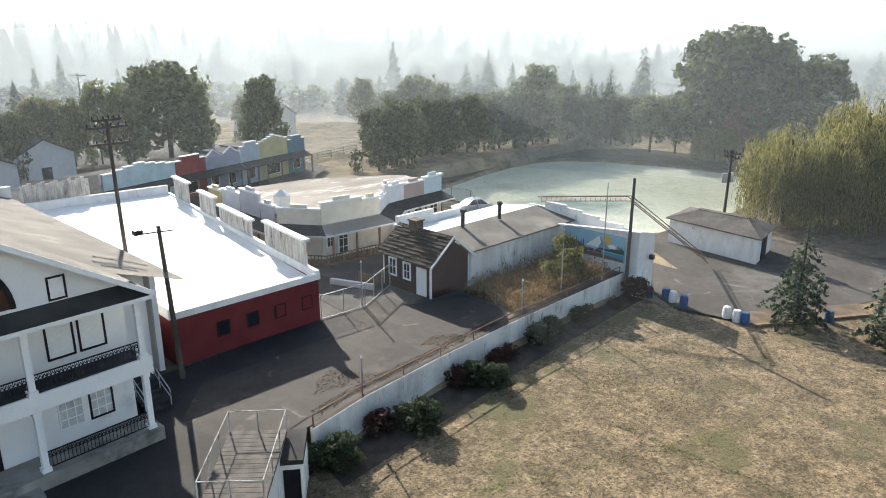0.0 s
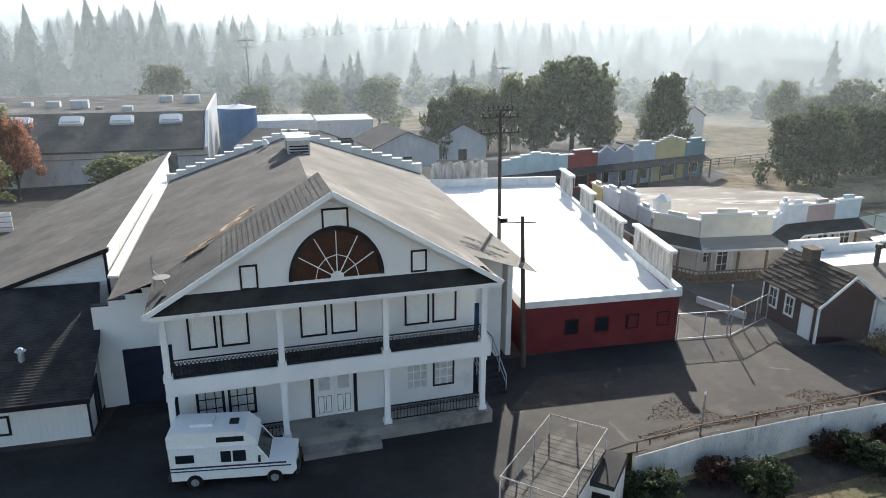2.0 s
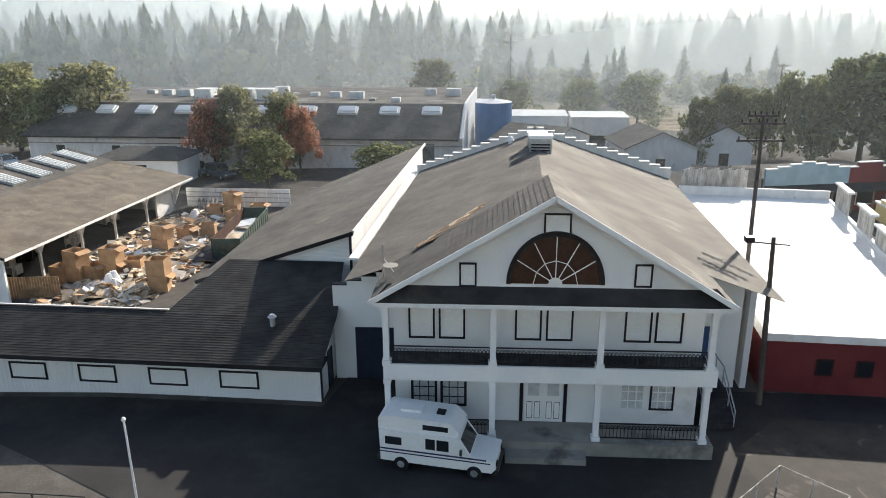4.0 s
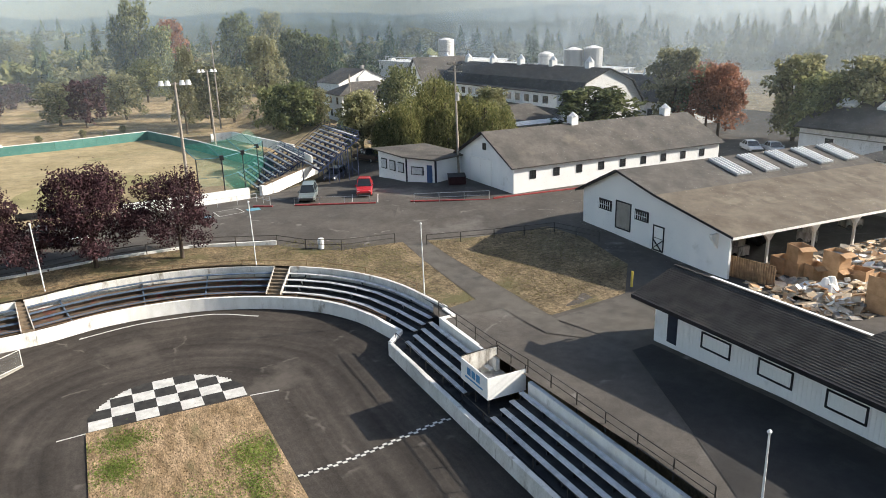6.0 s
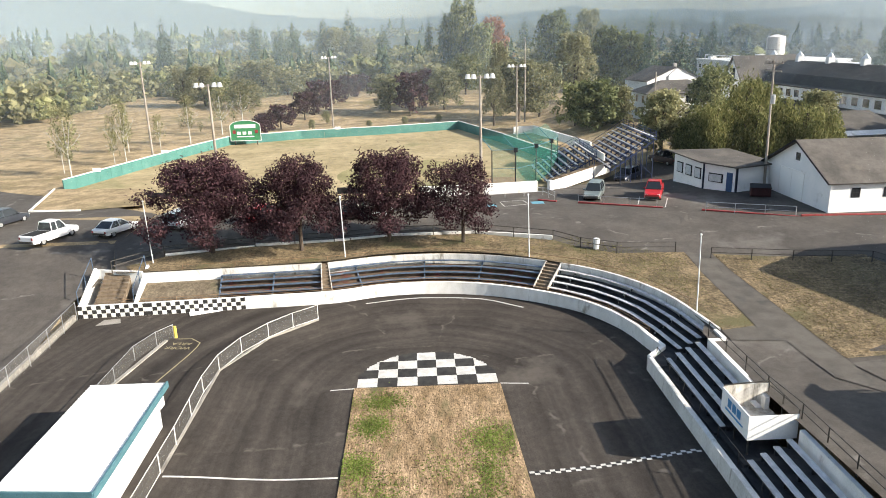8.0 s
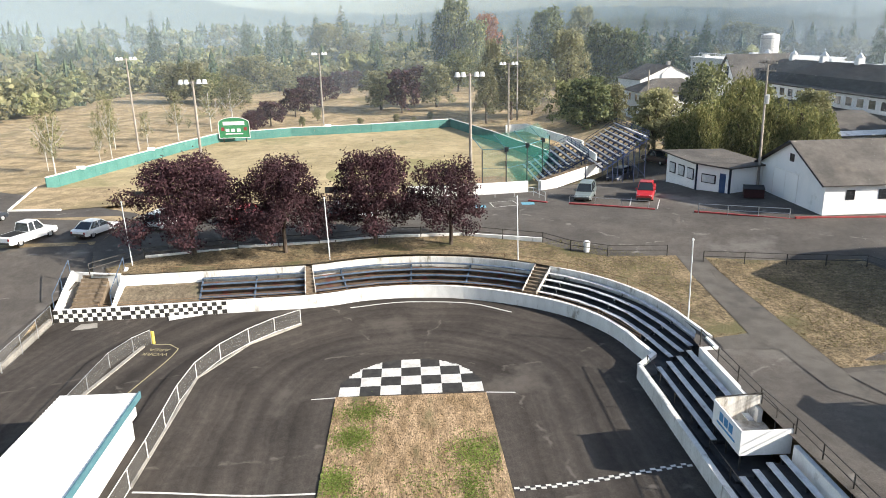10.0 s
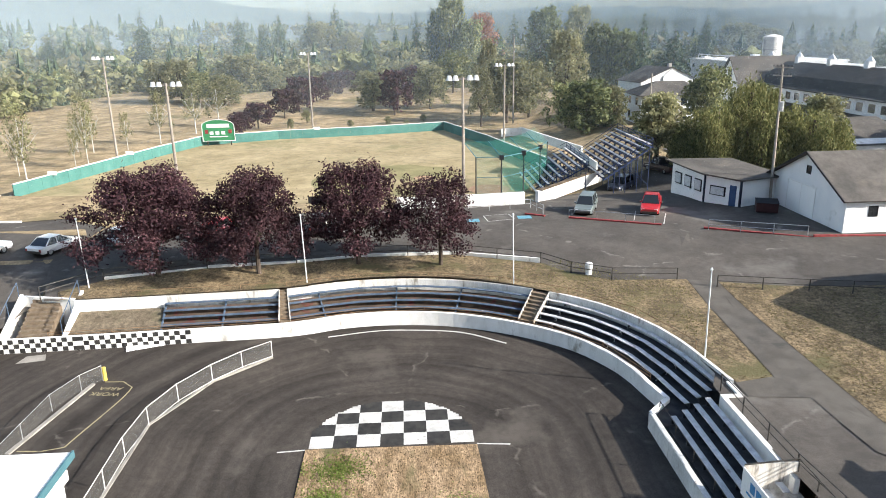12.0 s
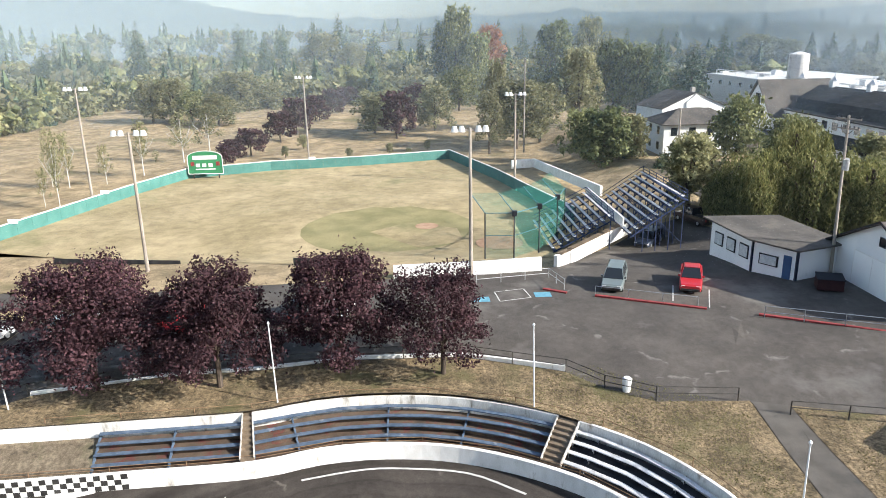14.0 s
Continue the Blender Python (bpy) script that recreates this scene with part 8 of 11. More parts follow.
blue_bleacher(-102.0, -87.2, 31.6, 37.2, 0.2, 4.0, 9, "tall blue steel bleacher with pale seat planks")
blue_bleacher(-101.0, -88.5, 23.6, 29.8, -1.6, 1.7, 9, "blue steel bleacher behind the backstop netting")
part_wall = thing("bleacher_screen", "white board edge along the top of the bleacher", "wall")
part("board", MB().wall((-102.5, 30.6), (-86.5, 30.6), 1.6, 2.5, 0.15), M["white_worn"], part_wall)


def light_pole(x, y, z, h, rot, label):
    p = thing("floodlight_pole", label, "floodlight", "floodlights at the ball field")
    part("shaft", MB().cone((x, y), z - 0.2, z + h, 0.2, 0.13, 10), M["pole_pale"], p)
    d = Vector((math.cos(radians(rot)), math.sin(radians(rot)), 0))
    c = Vector((x, y, z + h - 0.2))
    part("crossarm", MB().beam(c - d * 1.5, c + d * 1.5, 0.13), M["pole_pale"], p)
    for k in (-1.4, -0.75, 0.75, 1.4):
        q = c + d * k
        l = part("lamp", MB().cone((q.x, q.y), q.z - 0.15, q.z + 0.35, 0.34, 0.2, 10), M["lamp"], p)
        part("bracket", MB().beam(q, q + Vector((0, 0, 0.2)), 0.08), M["rail"], l)
    return p


light_pole(-84.6, -18.5, -1.7, 14.6, 90, "weathered floodlight pole beside the ball field")
light_pole(-78.3, 13.8, -0.5, 13.8, 90, "weathered floodlight pole at the dugout wall")
light_pole(-123.9, -40.4, -2.4, 17.2, 100, "tall floodlight pole behind the outfield wall")
light_pole(-157.2, -11.9, -2.4, 16.5, 90, "tall floodlight pole behind the outfield wall")
light_pole(-128.8, 25.2, -2.4, 14.7, 90, "floodlight pole along the third base line")
utility_pole(-72.8, 45.2, -0.2, 14.2, (-0.4, -0.1), ((0.3, 1.2, 20), (1.1, 1.1, 20)), "pale utility pole with transformers beside the office", "pole_pale", 2)
utility_pole(-108.0, 44.0, -0.5, 11.5, (0, 0), (), "slim pole beyond the blue bleacher", "pole_pale")
utility_pole(-150.0, 30.0, -0.5, 17, (0, 0), ((0.5, 1.1, 0),), "distant utility pole among the trees", "pole_pale")

# ---- junk yard ----
rnd = random.Random(7)


def crate(x, y, w, d, h, rot, z, m="card"):
    c = thing("cardboard_bin", "large open brown cardboard bin in the junk yard", "box", "boxes in the junk yard")
    c.matrix_world = pose(x, y, z, 0, 0, rot)
    t = 0.05
    for k, q in enumerate(((-w / 2, -d / 2, w / 2, -d / 2 + t), (-w / 2, d / 2 - t, w / 2, d / 2), (-w / 2, -d / 2 + t, -w / 2 + t, d / 2 - t), (w / 2 - t, -d / 2 + t, w / 2, d / 2 - t))):
        part("panel", MB().box(q[0], q[1], 0, q[2], q[3], h), M[m], c)
    part("base", MB().box(-w / 2 + t, -d / 2 + t, 0.02, w / 2 - t, d / 2 - t, h * rnd.uniform(0.3, 0.9)), M["junk"], c)
    if rnd.random() < 0.5:
        part("flap", MB().slab([(w / 2, -d / 2, h), (w / 2 + 0.45, -d / 2, h - 0.2), (w / 2 + 0.45, d / 2, h - 0.2), (w / 2, d / 2, h)], 0.03), M[m], c)
    return c


for x, y, k in ((-28.2, 49.8, 2), (-27.0, 50.1, 1), (-25.8, 50.6, 2), (-29.4, 49.8, 1), (-25.0, 57.0, 2), (-24.4, 60.4, 1), (-23.0, 61.6, 1), (-23.6, 68.9, 2), (-25.2, 68.4, 1), (-20.9, 68.9, 1), (-20.7, 47.9, 2), (-24.6, 51.6, 1), (-22.2, 66.0, 1)):
    z = upper(x, y)
    for i in range(k):
        crate(x + 0.05 * i, y, 1.35, 1.2, 1.2, rnd.uniform(-20, 20), z + i * 1.2)


def strewn(n, spots, mat, label, thick, size):
    mb = MB()
    for i in range(n):
        cx, cy, r = spots[i % len(spots)]
        x, y = rnd.gauss(cx, r * 0.55), rnd.gauss(cy, r * 0.7)
        if x < -31 or x > -17.5 or y < 44 or (x > -19.5 and y < 56):
            continue
        dist = math.hypot(x - cx, y - cy) / r
        z = upper(x, y) + 0.03 + rnd.uniform(0, 0.9) * max(0.05, 1 - dist)
        s = rnd.uniform(*size)
        R = Euler((rnd.gauss(0, 0.28), rnd.gauss(0, 0.28), rnd.uniform(0, 6.28))).to_matrix()
        l, w, h = s, s * rnd.uniform(0.4, 0.9), rnd.uniform(*thick)
        mb.add([Vector((x, y, z)) + R @ Vector((sx * l / 2, sy * w / 2, sz * h / 2)) for sx, sy, sz in ((-1, -1, -1), (1, -1, -1), (1, 1, -1), (-1, 1, -1), (-1, -1, 1), (1, -1, 1), (1, 1, 1), (-1, 1, 1))], [(3, 2, 1, 0), (4, 5, 6, 7), (0, 1, 5, 4), (1, 2, 6, 5), (2, 3, 7, 6), (3, 0, 4, 7)])
    tagged(part("scrap_heap", mb, mat), label, "scrap", "", "stuff")


PILES = ((-23.8, 49.9, 2.6), (-24.7, 47.0, 2.6), (-26.1, 54.9, 2.8), (-28.4, 61.5, 2.6), (-23.2, 58.6, 2.2), (-26.5, 67.9, 2.6), (-29.5, 51.5, 1.6), (-22.0, 51.0, 2.2), (-28.0, 57.0, 3.0), (-22.0, 46.5, 1.6), (-27.0, 64.5, 3.0))
strewn(620, PILES, M["card_pale"], "strewn flattened pale cardboard and boards", (0.02, 0.10), (0.4, 1.3))
strewn(330, PILES, M["card"], "strewn brown cardboard sheets", (0.02, 0.16), (0.4, 1.1))
strewn(200, PILES, M["white_panel"], "strewn white papers and plastic sheets", (0.02, 0.12), (0.3, 1.0))
strewn(240, PILES, M["junk"], "strewn metal scrap, pallets and machine parts", (0.08, 0.4), (0.3, 0.9))
for x, y, s in ((-24.5, 48.3, 1.0), (-28.0, 51.6, 0.7), (-26.8, 67.0, 1.0), (-21.6, 49.4, 0.6)):
    bg = thing("plastic_sack", "crumpled white plastic sack on the scrap heap", "sack", "sacks in the junk yard")
    bg.matrix_world = pose(x, y, upper(x, y) + 0.35, 0, 0, x * 40)
    mb = MB()
    for k in range(5):
        mb.cone((rnd.uniform(-0.4, 0.4) * s, rnd.uniform(-0.3, 0.3) * s), 0, rnd.uniform(0.4, 0.9) * s, 0.5 * s, 0.15 * s, 7)
    part("sack_body", mb, M["white_panel"], bg)
for i in range(9):
    x, y = -27.6 + (i % 5) * 0.45 + 0.2 * (i // 5), 70.2 - 0.5 * (i // 5)
    dd = thing("gas_cylinder", "upright grey gas cylinder beside the board fence", "cylinder", "gas cylinders")
    z = upper(x, y)
    part("body", MB().cone((x, y), z, z + 1.25, 0.16, 0.16, 10), M["steel"], dd)
    part("neck", MB().cone((x, y), z + 1.25, z + 1.5, 0.16, 0.04, 10), M["concrete"], dd)
dmp = thing("dumpster", "long rusty red and green open dumpster full of scrap", "dumpster")
dmp.matrix_world = pose(-19.4, 60.6, -0.2, 0, 0, 97)
for q in ((-5.2, -1.2, 5.2, -1.1), (-5.2, 1.1, 5.2, 1.2), (-5.2, -1.1, -5.1, 1.1), (5.1, -1.1, 5.2, 1.1)):
    part("side", MB().box(q[0], q[1], 0.1, q[2], q[3], 1.7), M["rust"] if q[1] > 0 else M["dump_green"], dmp)
part("floor", MB().box(-5.1, -1.1, 0.1, 5.1, 1.1, 0.7), M["junk"], dmp)
part("scrap_board", MB().slab([(-3.6, -0.8, 1.1), (-2.2, -0.8, 1.2), (-2.2, 0.6, 1.3), (-3.6, 0.6, 1.0)], 0.05), M["card_pale"], dmp)
part("scrap_board", MB().slab([(1.0, -0.8, 1.2), (2.6, -0.6, 1.4), (2.6, 0.8, 1.1), (1.0, 0.6, 1.0)], 0.05), M["white_panel"], dmp)
for i in range(13):
    for s in (-1.24, 1.2):
        part("rib", MB().box(-5.0 + i * 0.8, s, 0.1, -4.9 + i * 0.8, s + 0.04, 1.7), M["dump_green"] if s < 0 else M["maroon"], dmp)
wf = thing("white_board_fence", "white board fence behind the junk yard", "fence")
for i in range(9):
    x = -30.0 + i * 1.25
    part("board_panel", MB().box(x, 72.4, -0.2, x + 1.22, 72.5, 1.75), M["white_worn"], wf)
    for k in range(3):
        part("strip", MB().box(x, 72.36, 0.3 + k * 0.5, x + 1.22, 72.4, 0.36 + k * 0.5), M["concrete"], wf)
wg = thing("wood_gate", "weathered brown board fence at the shed corner", "fence")
for i in range(22):
    part("board", MB().box(-31.5 + i * 0.19, 45.7 + i * 0.03, -0.7, -31.34 + i * 0.19, 45.76 + i * 0.03, 1.25), M["wood"], wg)
"""machines under the shed roof"""
for i, (x, y) in enumerate(((-34, 50), (-35.5, 54), (-33.6, 58), (-36, 61), (-34.5, 65))):
    e = thing("stored_machine", "dark stored machinery under the shed roof", "machine", "stored machines")
    e.matrix_world = pose(x, y, upper(x, y), 0, 0, 17 * i)
    part("body", MB().box(-0.8, -0.6, 0.25, 0.8, 0.6, 1.0).box(-0.4, -0.4, 1.0, 0.5, 0.4, 1.5), M["stand_dark"] if i % 2 else M["wood_grey"], e)
    for k in (-0.5, 0.5):
        part("wheel", MB().beam((k, -0.7, 0.25), (k, 0.7, 0.25), 0.5, sides=10), M["tyre"], e)
dr = thing("red_dumpster", "small dark red dumpster by the office", "dumpster")
dr.matrix_world = pose(-69.6, 43.2, 0.1, 0, 0, 70)
part("body", MB().box(-1.0, -0.7, 0.15, 1.0, 0.7, 1.1), M["maroon"], dr)
part("lid", MB().slab([(-1.05, -0.75, 1.1), (1.05, -0.75, 1.1), (1.05, 0.75, 1.3), (-1.05, 0.75, 1.3)], 0.05), M["trim_black"], dr)

# ---- larger buildings further off ----
wh = thing("long_warehouse", "long white warehouse with a dark sloping roof and rooftop units", "warehouse")
part("wall", MB().box(-62, 93.2, -0.5, -2.4, 125, 4.0), M["white_worn"], wh)
part("gable_wall", MB().profile([(93.2, 4.0), (125, 4.0), (125, 7.6), (100.0, 7.6)], "x", -2.7, -2.42), M["white"], wh)
part("roof_slope", MB().slab([(-62.5, 92.5, 3.95), (-2.9, 92.5, 3.95), (-2.9, 100.2, 7.6), (-62.5, 100.2, 7.6)], 0.15), M["roof_grey"], wh, "dark grey sloping roof front")
part("roof_flat", MB().box(-62.5, 100.2, 7.3, -2.9, 126, 7.6), M["roof_tan"], wh, "pale flat roof")
part("gable_coping", MB().beam((-2.6, 92.4, 3.98), (-2.6, 100.2, 7.6), 0.3, 0.14).beam((-2.6, 100.2, 7.6), (-2.6, 126, 7.6), 0.3, 0.14), M["white"], wh)
part("eave_line", MB().box(-62.5, 92.4, 3.72, -2.9, 92.55, 3.96), M["trim_black"], wh)
part("soffit_band", MB().box(-62.0, 92.95, 2.9, -2.5, 93.2, 3.0), M["concrete"], wh)
for i in range(10):
    x = -60 + i * 5.75
    k = part("skylight", MB().slab([(x, 97.4, 6.62), (x + 2.7, 97.4, 6.62), (x + 2.7, 98.9, 7.32), (x, 98.9, 7.32)], 0.3), M["white_panel"], wh, "domed white skylight")
    part("skylight_dome", MB().slab([(x + 0.25, 97.6, 6.92), (x + 2.45, 97.6, 6.92), (x + 2.45, 98.7, 7.45), (x + 0.25, 98.7, 7.45)], 0.25), M["white_panel"], k)
for i in range(16):
    x, y = -58 + i * 3.45, 102 + (i * 37 % 13)
    w, h = 0.8 + 0.45 * (i % 4), 0.3 + 0.25 * ((i * 5) % 4)
    part("roof_unit", MB().box(x, y, 7.55, x + w, y + 1.2, 7.6 + h), M["white_worn"] if i % 4 else M["steel"], wh)
for x in (-42.5, -39.0, -36.2, -33.2):
    part("roof_unit", MB().box(x, 104.0, 7.55, x + 2.4, 106.4, 9.0).box(x - 0.1, 103.9, 9.0, x + 2.5, 106.5, 9.15), M["white_panel"], wh, "tall white air handling unit")
frame_panel(wh, "door", "x", 93.2, -11.5, -10.2, 0, 2.3, -1, 0.1, M["glass"])
frame_panel(wh, "loading_door", "x", 93.2, -9.2, -6.0, 0, 3.3, -1, 0.06, M["concrete"], "white_worn")
for u in (-58, -50, -42):
    frame_panel(wh, "window", "x", 93.2, u, u + 1.2, 1.6, 2.6, -1, 0.07, M["glass"])
tk = thing("blue_tank", "blue cylindrical steel tank beside the warehouse", "tank")
part("shell", MB().cone((1.1, 104.2), -0.5, 7.5, 2.6, 2.6, 24), M["tank_blue"], tk)
for k in range(3):
    part("seam", MB().cone((1.1, 104.2), 1.8 + k * 2.0, 1.88 + k * 2.0, 2.63, 2.63, 24), M["tank_blue"], tk)
part("lid", MB().cone((1.1, 104.2), 7.5, 7.9, 2.65, 0.5, 24), M["white"], tk)
part("vent", MB().cone((1.1, 104.2), 7.9, 8.5, 0.25, 0.3, 8), M["steel"], tk)
pk = thing("park_building", "small white building with a low dark hip roof", "building", at=(5.6, 0, 0))
part("wall", MB().box(-51.0, 82, -0.3, -41.0, 88, 2.9), M["white"], pk)
part("roof", MB().slab([(-51.6, 81.4, 2.9), (-40.4, 81.4, 2.9), (-43, 85, 4.0), (-49, 85, 4.0)], 0.12).slab([(-40.4, 88.6, 2.9), (-51.6, 88.6, 2.9), (-49, 85, 4.0), (-43, 85, 4.0)], 0.12).slab([(-40.4, 81.4, 2.9), (-40.4, 88.6, 2.9), (-43, 85, 4.0)], 0.1).slab([(-51.6, 88.6, 2.9), (-51.6, 81.4, 2.9), (-49, 85, 4.0)], 0.1), M["roof_grey"], pk)
for u in (-49.5, -46.5):
    frame_panel(pk, "window", "x", 82, u, u + 1.6, 1.0, 2.2, -1, 0.1, M["glass"])
for x0, x1, y0, y1, z in ((-1, 12, 112, 120, 4.5), (13, 22, 118, 126, 3.6), (-8, -1, 125, 132, 5)):
    tr = thing("white_trailer", "long white trailer body behind the warehouse", "trailer", "trailers")
    part("body", MB().box(x0, y0, 0.8, x1, y1, z), M["white_worn"], tr)
    part("roof", MB().box(x0 - 0.1, y0 - 0.1, z, x1 + 0.1, y1 + 0.1, z + 0.12), M["roof_white"], tr)
    part("chassis", MB().box(x0 + 0.5, y0 + 0.5, -0.4, x1 - 0.5, y1 - 0.5, 0.8), M["stand_dark"], tr)

# gambrel barn
barn = thing("gambrel_barn", "big white barn with a dark gambrel roof and window rows", "barn")
BX0, BX1, BYC, W2 = -160.0, -97.0, 88.0, 8.5
gp = [(BYC - W2, 0.0), (BYC + W2, 0.0), (BYC + W2, 4.2), (BYC + W2 * 0.62, 8.6), (BYC, 10.8), (BYC - W2 * 0.62, 8.6), (BYC - W2, 4.2)]
part("wall", MB().profile([(u, z - 0.1) for u, z in gp], "x", BX0, BX1), M["white"], barn)
for a, b in ((gp[6], gp[5]), (gp[5], gp[4]), (gp[4], gp[3]), (gp[3], gp[2])):
    q = [(BX0 - 0.6, a[0], a[1]), (BX1 + 0.6, a[0], a[1]), (BX1 + 0.6, b[0], b[1]), (BX0 - 0.6, b[0], b[1])]
    part("roof", MB().slab(q, 0.15), M["roof_dark"], barn)
part("dormer_wall", MB().box(BX0 + 4, BYC - W2 - 0.3, 4.2, BX1 - 3, BYC - 5.5, 6.6), M["white"], barn)
part("dormer_roof", MB().box(BX0 + 3.6, BYC - W2 - 0.7, 6.6, BX1 - 2.6, BYC - 5, 6.8), M["roof_dark"], barn)
part("lean_to_roof", MB().slab([(BX0 + 2, BYC - W2 - 3.4, 2.7), (BX1 - 2, BYC - W2 - 3.4, 2.7), (BX1 - 2, BYC - W2, 4.1), (BX0 + 2, BYC - W2, 4.1)], 0.15), M["roof_dark"], barn)
part("lean_to_wall", MB().box(BX0 + 2, BYC - W2 - 3.0, -0.4, BX1 - 2, BYC - W2, 2.6), M["white"], barn)
for i in range(17):
    x = BX0 + 6 + i * 3.1
    frame_panel(barn, "window", "x", BYC - W2 - 0.3, x, x + 1.9, 4.7, 6.2, -1, 0.08, M["glass"], "white")
    frame_panel(barn, "window", "x", BYC - W2 - 3.0, x, x + 1.5, 0.9, 2.1, -1, 0.08, M["glass"], "white")
for i in range(6):
    x = BX0 + 0.6 + i * 11.4
    c = part("cupola", MB().box(x - 0.6, BYC - 0.6, 10.4, x + 0.6, BYC + 0.6, 11.8).cone((x, BYC), 11.8, 12.7, 0.9, 0.05, 4), M["white"], barn)
    part("finial", MB().cone((x, BYC), 12.6, 13.3, 0.06, 0.03, 6), M["steel"], c)
frame_panel(barn, "gable_window", "y", BX1, BYC - 1.2, BYC + 1.2, 5.2, 7.6, 1, 0.15, M["glass"], "white")
ba = thing("cross_barn", "white barn wing with a dark steep roof", "barn")
part("wall", MB().profile([(-159.6, -0.5), (-147.8, -0.5), (-147.8, 5.6), (-153.7, 11.6), (-159.6, 5.6)], "y", 76.5, 90.0), M["white"], ba)
for k, (xa, xb) in enumerate(((-147.3, -153.7), (-160.1, -153.7))):
    q = [(xa, 76.0, 5.3), (xa, 90.5, 5.3), (xb, 90.5, 11.9), (xb, 76.0, 11.9)]
    part("roof", MB().slab(q if k == 0 else q[::-1], 0.15), M["roof_grey"], ba)
frame_panel(ba, "window", "x", 76.5, -154.6, -152.8, 7.0, 9.4, -1, 0.12, M["glass"])

# dairy works behind the barn: white flat blocks with pipes and tanks
for x0, x1, y0, y1, z, lab in ((-215, -150, 112, 140, 6.6, "white flat-roofed factory block with rooftop pipes"), (-150, -121, 108, 134, 5.6, "lower white factory block"), (-250, -215, 106, 140, 7.6, "white factory block at the far end")):
    b = thing("factory_block", lab, "factory", "factory blocks")
    part("wall", MB().box(x0, y0, -0.5, x1, y1, z), M["white_worn"], b)
    part("roof", MB().box(x0 - 0.3, y0 - 0.3, z, x1 + 0.3, y1 + 0.3, z + 0.35), M["roof_white"], b)
    n = int((x1 - x0) / 7)
    for i in range(n):
        x = x0 + 2 + i * 7
        part("roof_unit", MB().box(x, y0 + 3 + (i * 5) % 12, z + 0.35, x + 2.6, y0 + 5 + (i * 5) % 12, z + 1.0 + 0.4 * (i % 3)), M["steel"] if i % 2 else M["white_worn"], b)
        part("pipe", MB().beam((x, y0 + 2, z + 1.6), (x + 7, y0 + 2, z + 1.6), 0.3, sides=6).beam((x, y0 + 2, z), (x, y0 + 2, z + 1.6), 0.15), M["white_worn"], b)
        frame_panel(b, "window", "x", y0, x, x + 2.2, z - 2.6, z - 1.2, -1, 0.1, M["glass"], "white")
for x, y, r, h, lab in ((-137.6, 110.6, 2.2, 12.7, "tall ribbed steel silo at the factory"), (-134.3, 113.8, 2.2, 13.0, "tall ribbed steel silo at the factory"), (-193.9, 105.5, 2.4, 15.2, "tall white silo at the factory"), (-150.7, 111.8, 2.0, 11.5, "short white tank at the factory")):
    s = thing("silo", lab, "silo", "silos")
    part("shell", MB().cone((x, y), -0.5, h, r, r, 20), M["steel"] if "steel" in lab else M["white_worn"], s)
    part("cap", MB().cone((x, y), h, h + 0.6, r, 0.4, 20), M["white_worn"], s)
    for k in range(5):
        part("hoop", MB().cone((x, y), h * (0.3 + 0.16 * k), h * (0.3 + 0.16 * k) + 0.12, r + 0.05, r + 0.05, 20), M["steel"], s)
    part("ladder", MB().beam((x + 0.6, y - r - 0.1, 0), (x + 0.6, y - r - 0.1, h + 0.6), 0.08).beam((x + 1.0, y - r - 0.05, 0), (x + 1.0, y - r - 0.05, h + 0.6), 0.08), M["steel"], s)
sb = thing("small_barn", "smaller white barn with a dark roof and white spires", "barn")
part("wall", MB().profile([(100.0, -0.4), (110.0, -0.4), (110.0, 4.4), (105.0, 8.2), (100.0, 4.4)], "x", -118, -92), M["white_worn"], sb)
for ya, k in ((99.4, 1), (110.6, -1)):
    q = [(-118.5, ya, 4.1), (-91.5, ya, 4.1), (-91.5, 105.0, 8.5), (-118.5, 105.0, 8.5)]
    part("roof", MB().slab(q[::k], 0.15), M["roof_grey"], sb)
for i in range(6):
    part("spire", MB().cone((-116 + i * 4.6, 105.0), 8.3, 9.8, 0.3, 0.05, 6), M["white"], sb)
for i in range(6):
    frame_panel(sb, "window", "x", 100.0, -116 + i * 4, -114.4 + i * 4, 1.2, 2.8, -1, 0.08, M["glass"], "white")


def dwelling(x, y, rot, w, d, h, label):
    s = gable_shed(x, y, w, d, h, 2.6, rot, "white", "roof_grey", label, "houses")
    for k in (-1, 1):
        for zz in (0.9, 3.4):
            if zz + 1.2 < h:
                frame_panel(s, "window", "x", -d / 2, k * w * 0.3 - 0.6, k * w * 0.3 + 0.6, zz, zz + 1.3, -1, 0.1, M["glass"], "white_worn")
                frame_panel(s, "window", "x", d / 2, k * w * 0.3 - 0.6, k * w * 0.3 + 0.6, zz, zz + 1.3, 1, 0.1, M["glass"], "white_worn")
                frame_panel(s, "window", "y", -w / 2, k * d * 0.25 - 0.6, k * d * 0.25 + 0.6, zz, zz + 1.3, -1, 0.1, M["glass"], "white_worn")
                frame_panel(s, "window", "y", w / 2, k * d * 0.25 - 0.6, k * d * 0.25 + 0.6, zz, zz + 1.3, 1, 0.1, M["glass"], "white_worn")
    part("dormer", MB().profile([(-1.8, h), (1.8, h), (1.8, h + 1.0), (0, h + 2.4), (-1.8, h + 1.0)], "y", -d / 2 - 0.35, 0), M["white"], s)
    part("chimney", MB().box(w * 0.2, 0.5, h + 1, w * 0.2 + 0.7, 1.2, h + 3.2), M["concrete"], s)
    return s


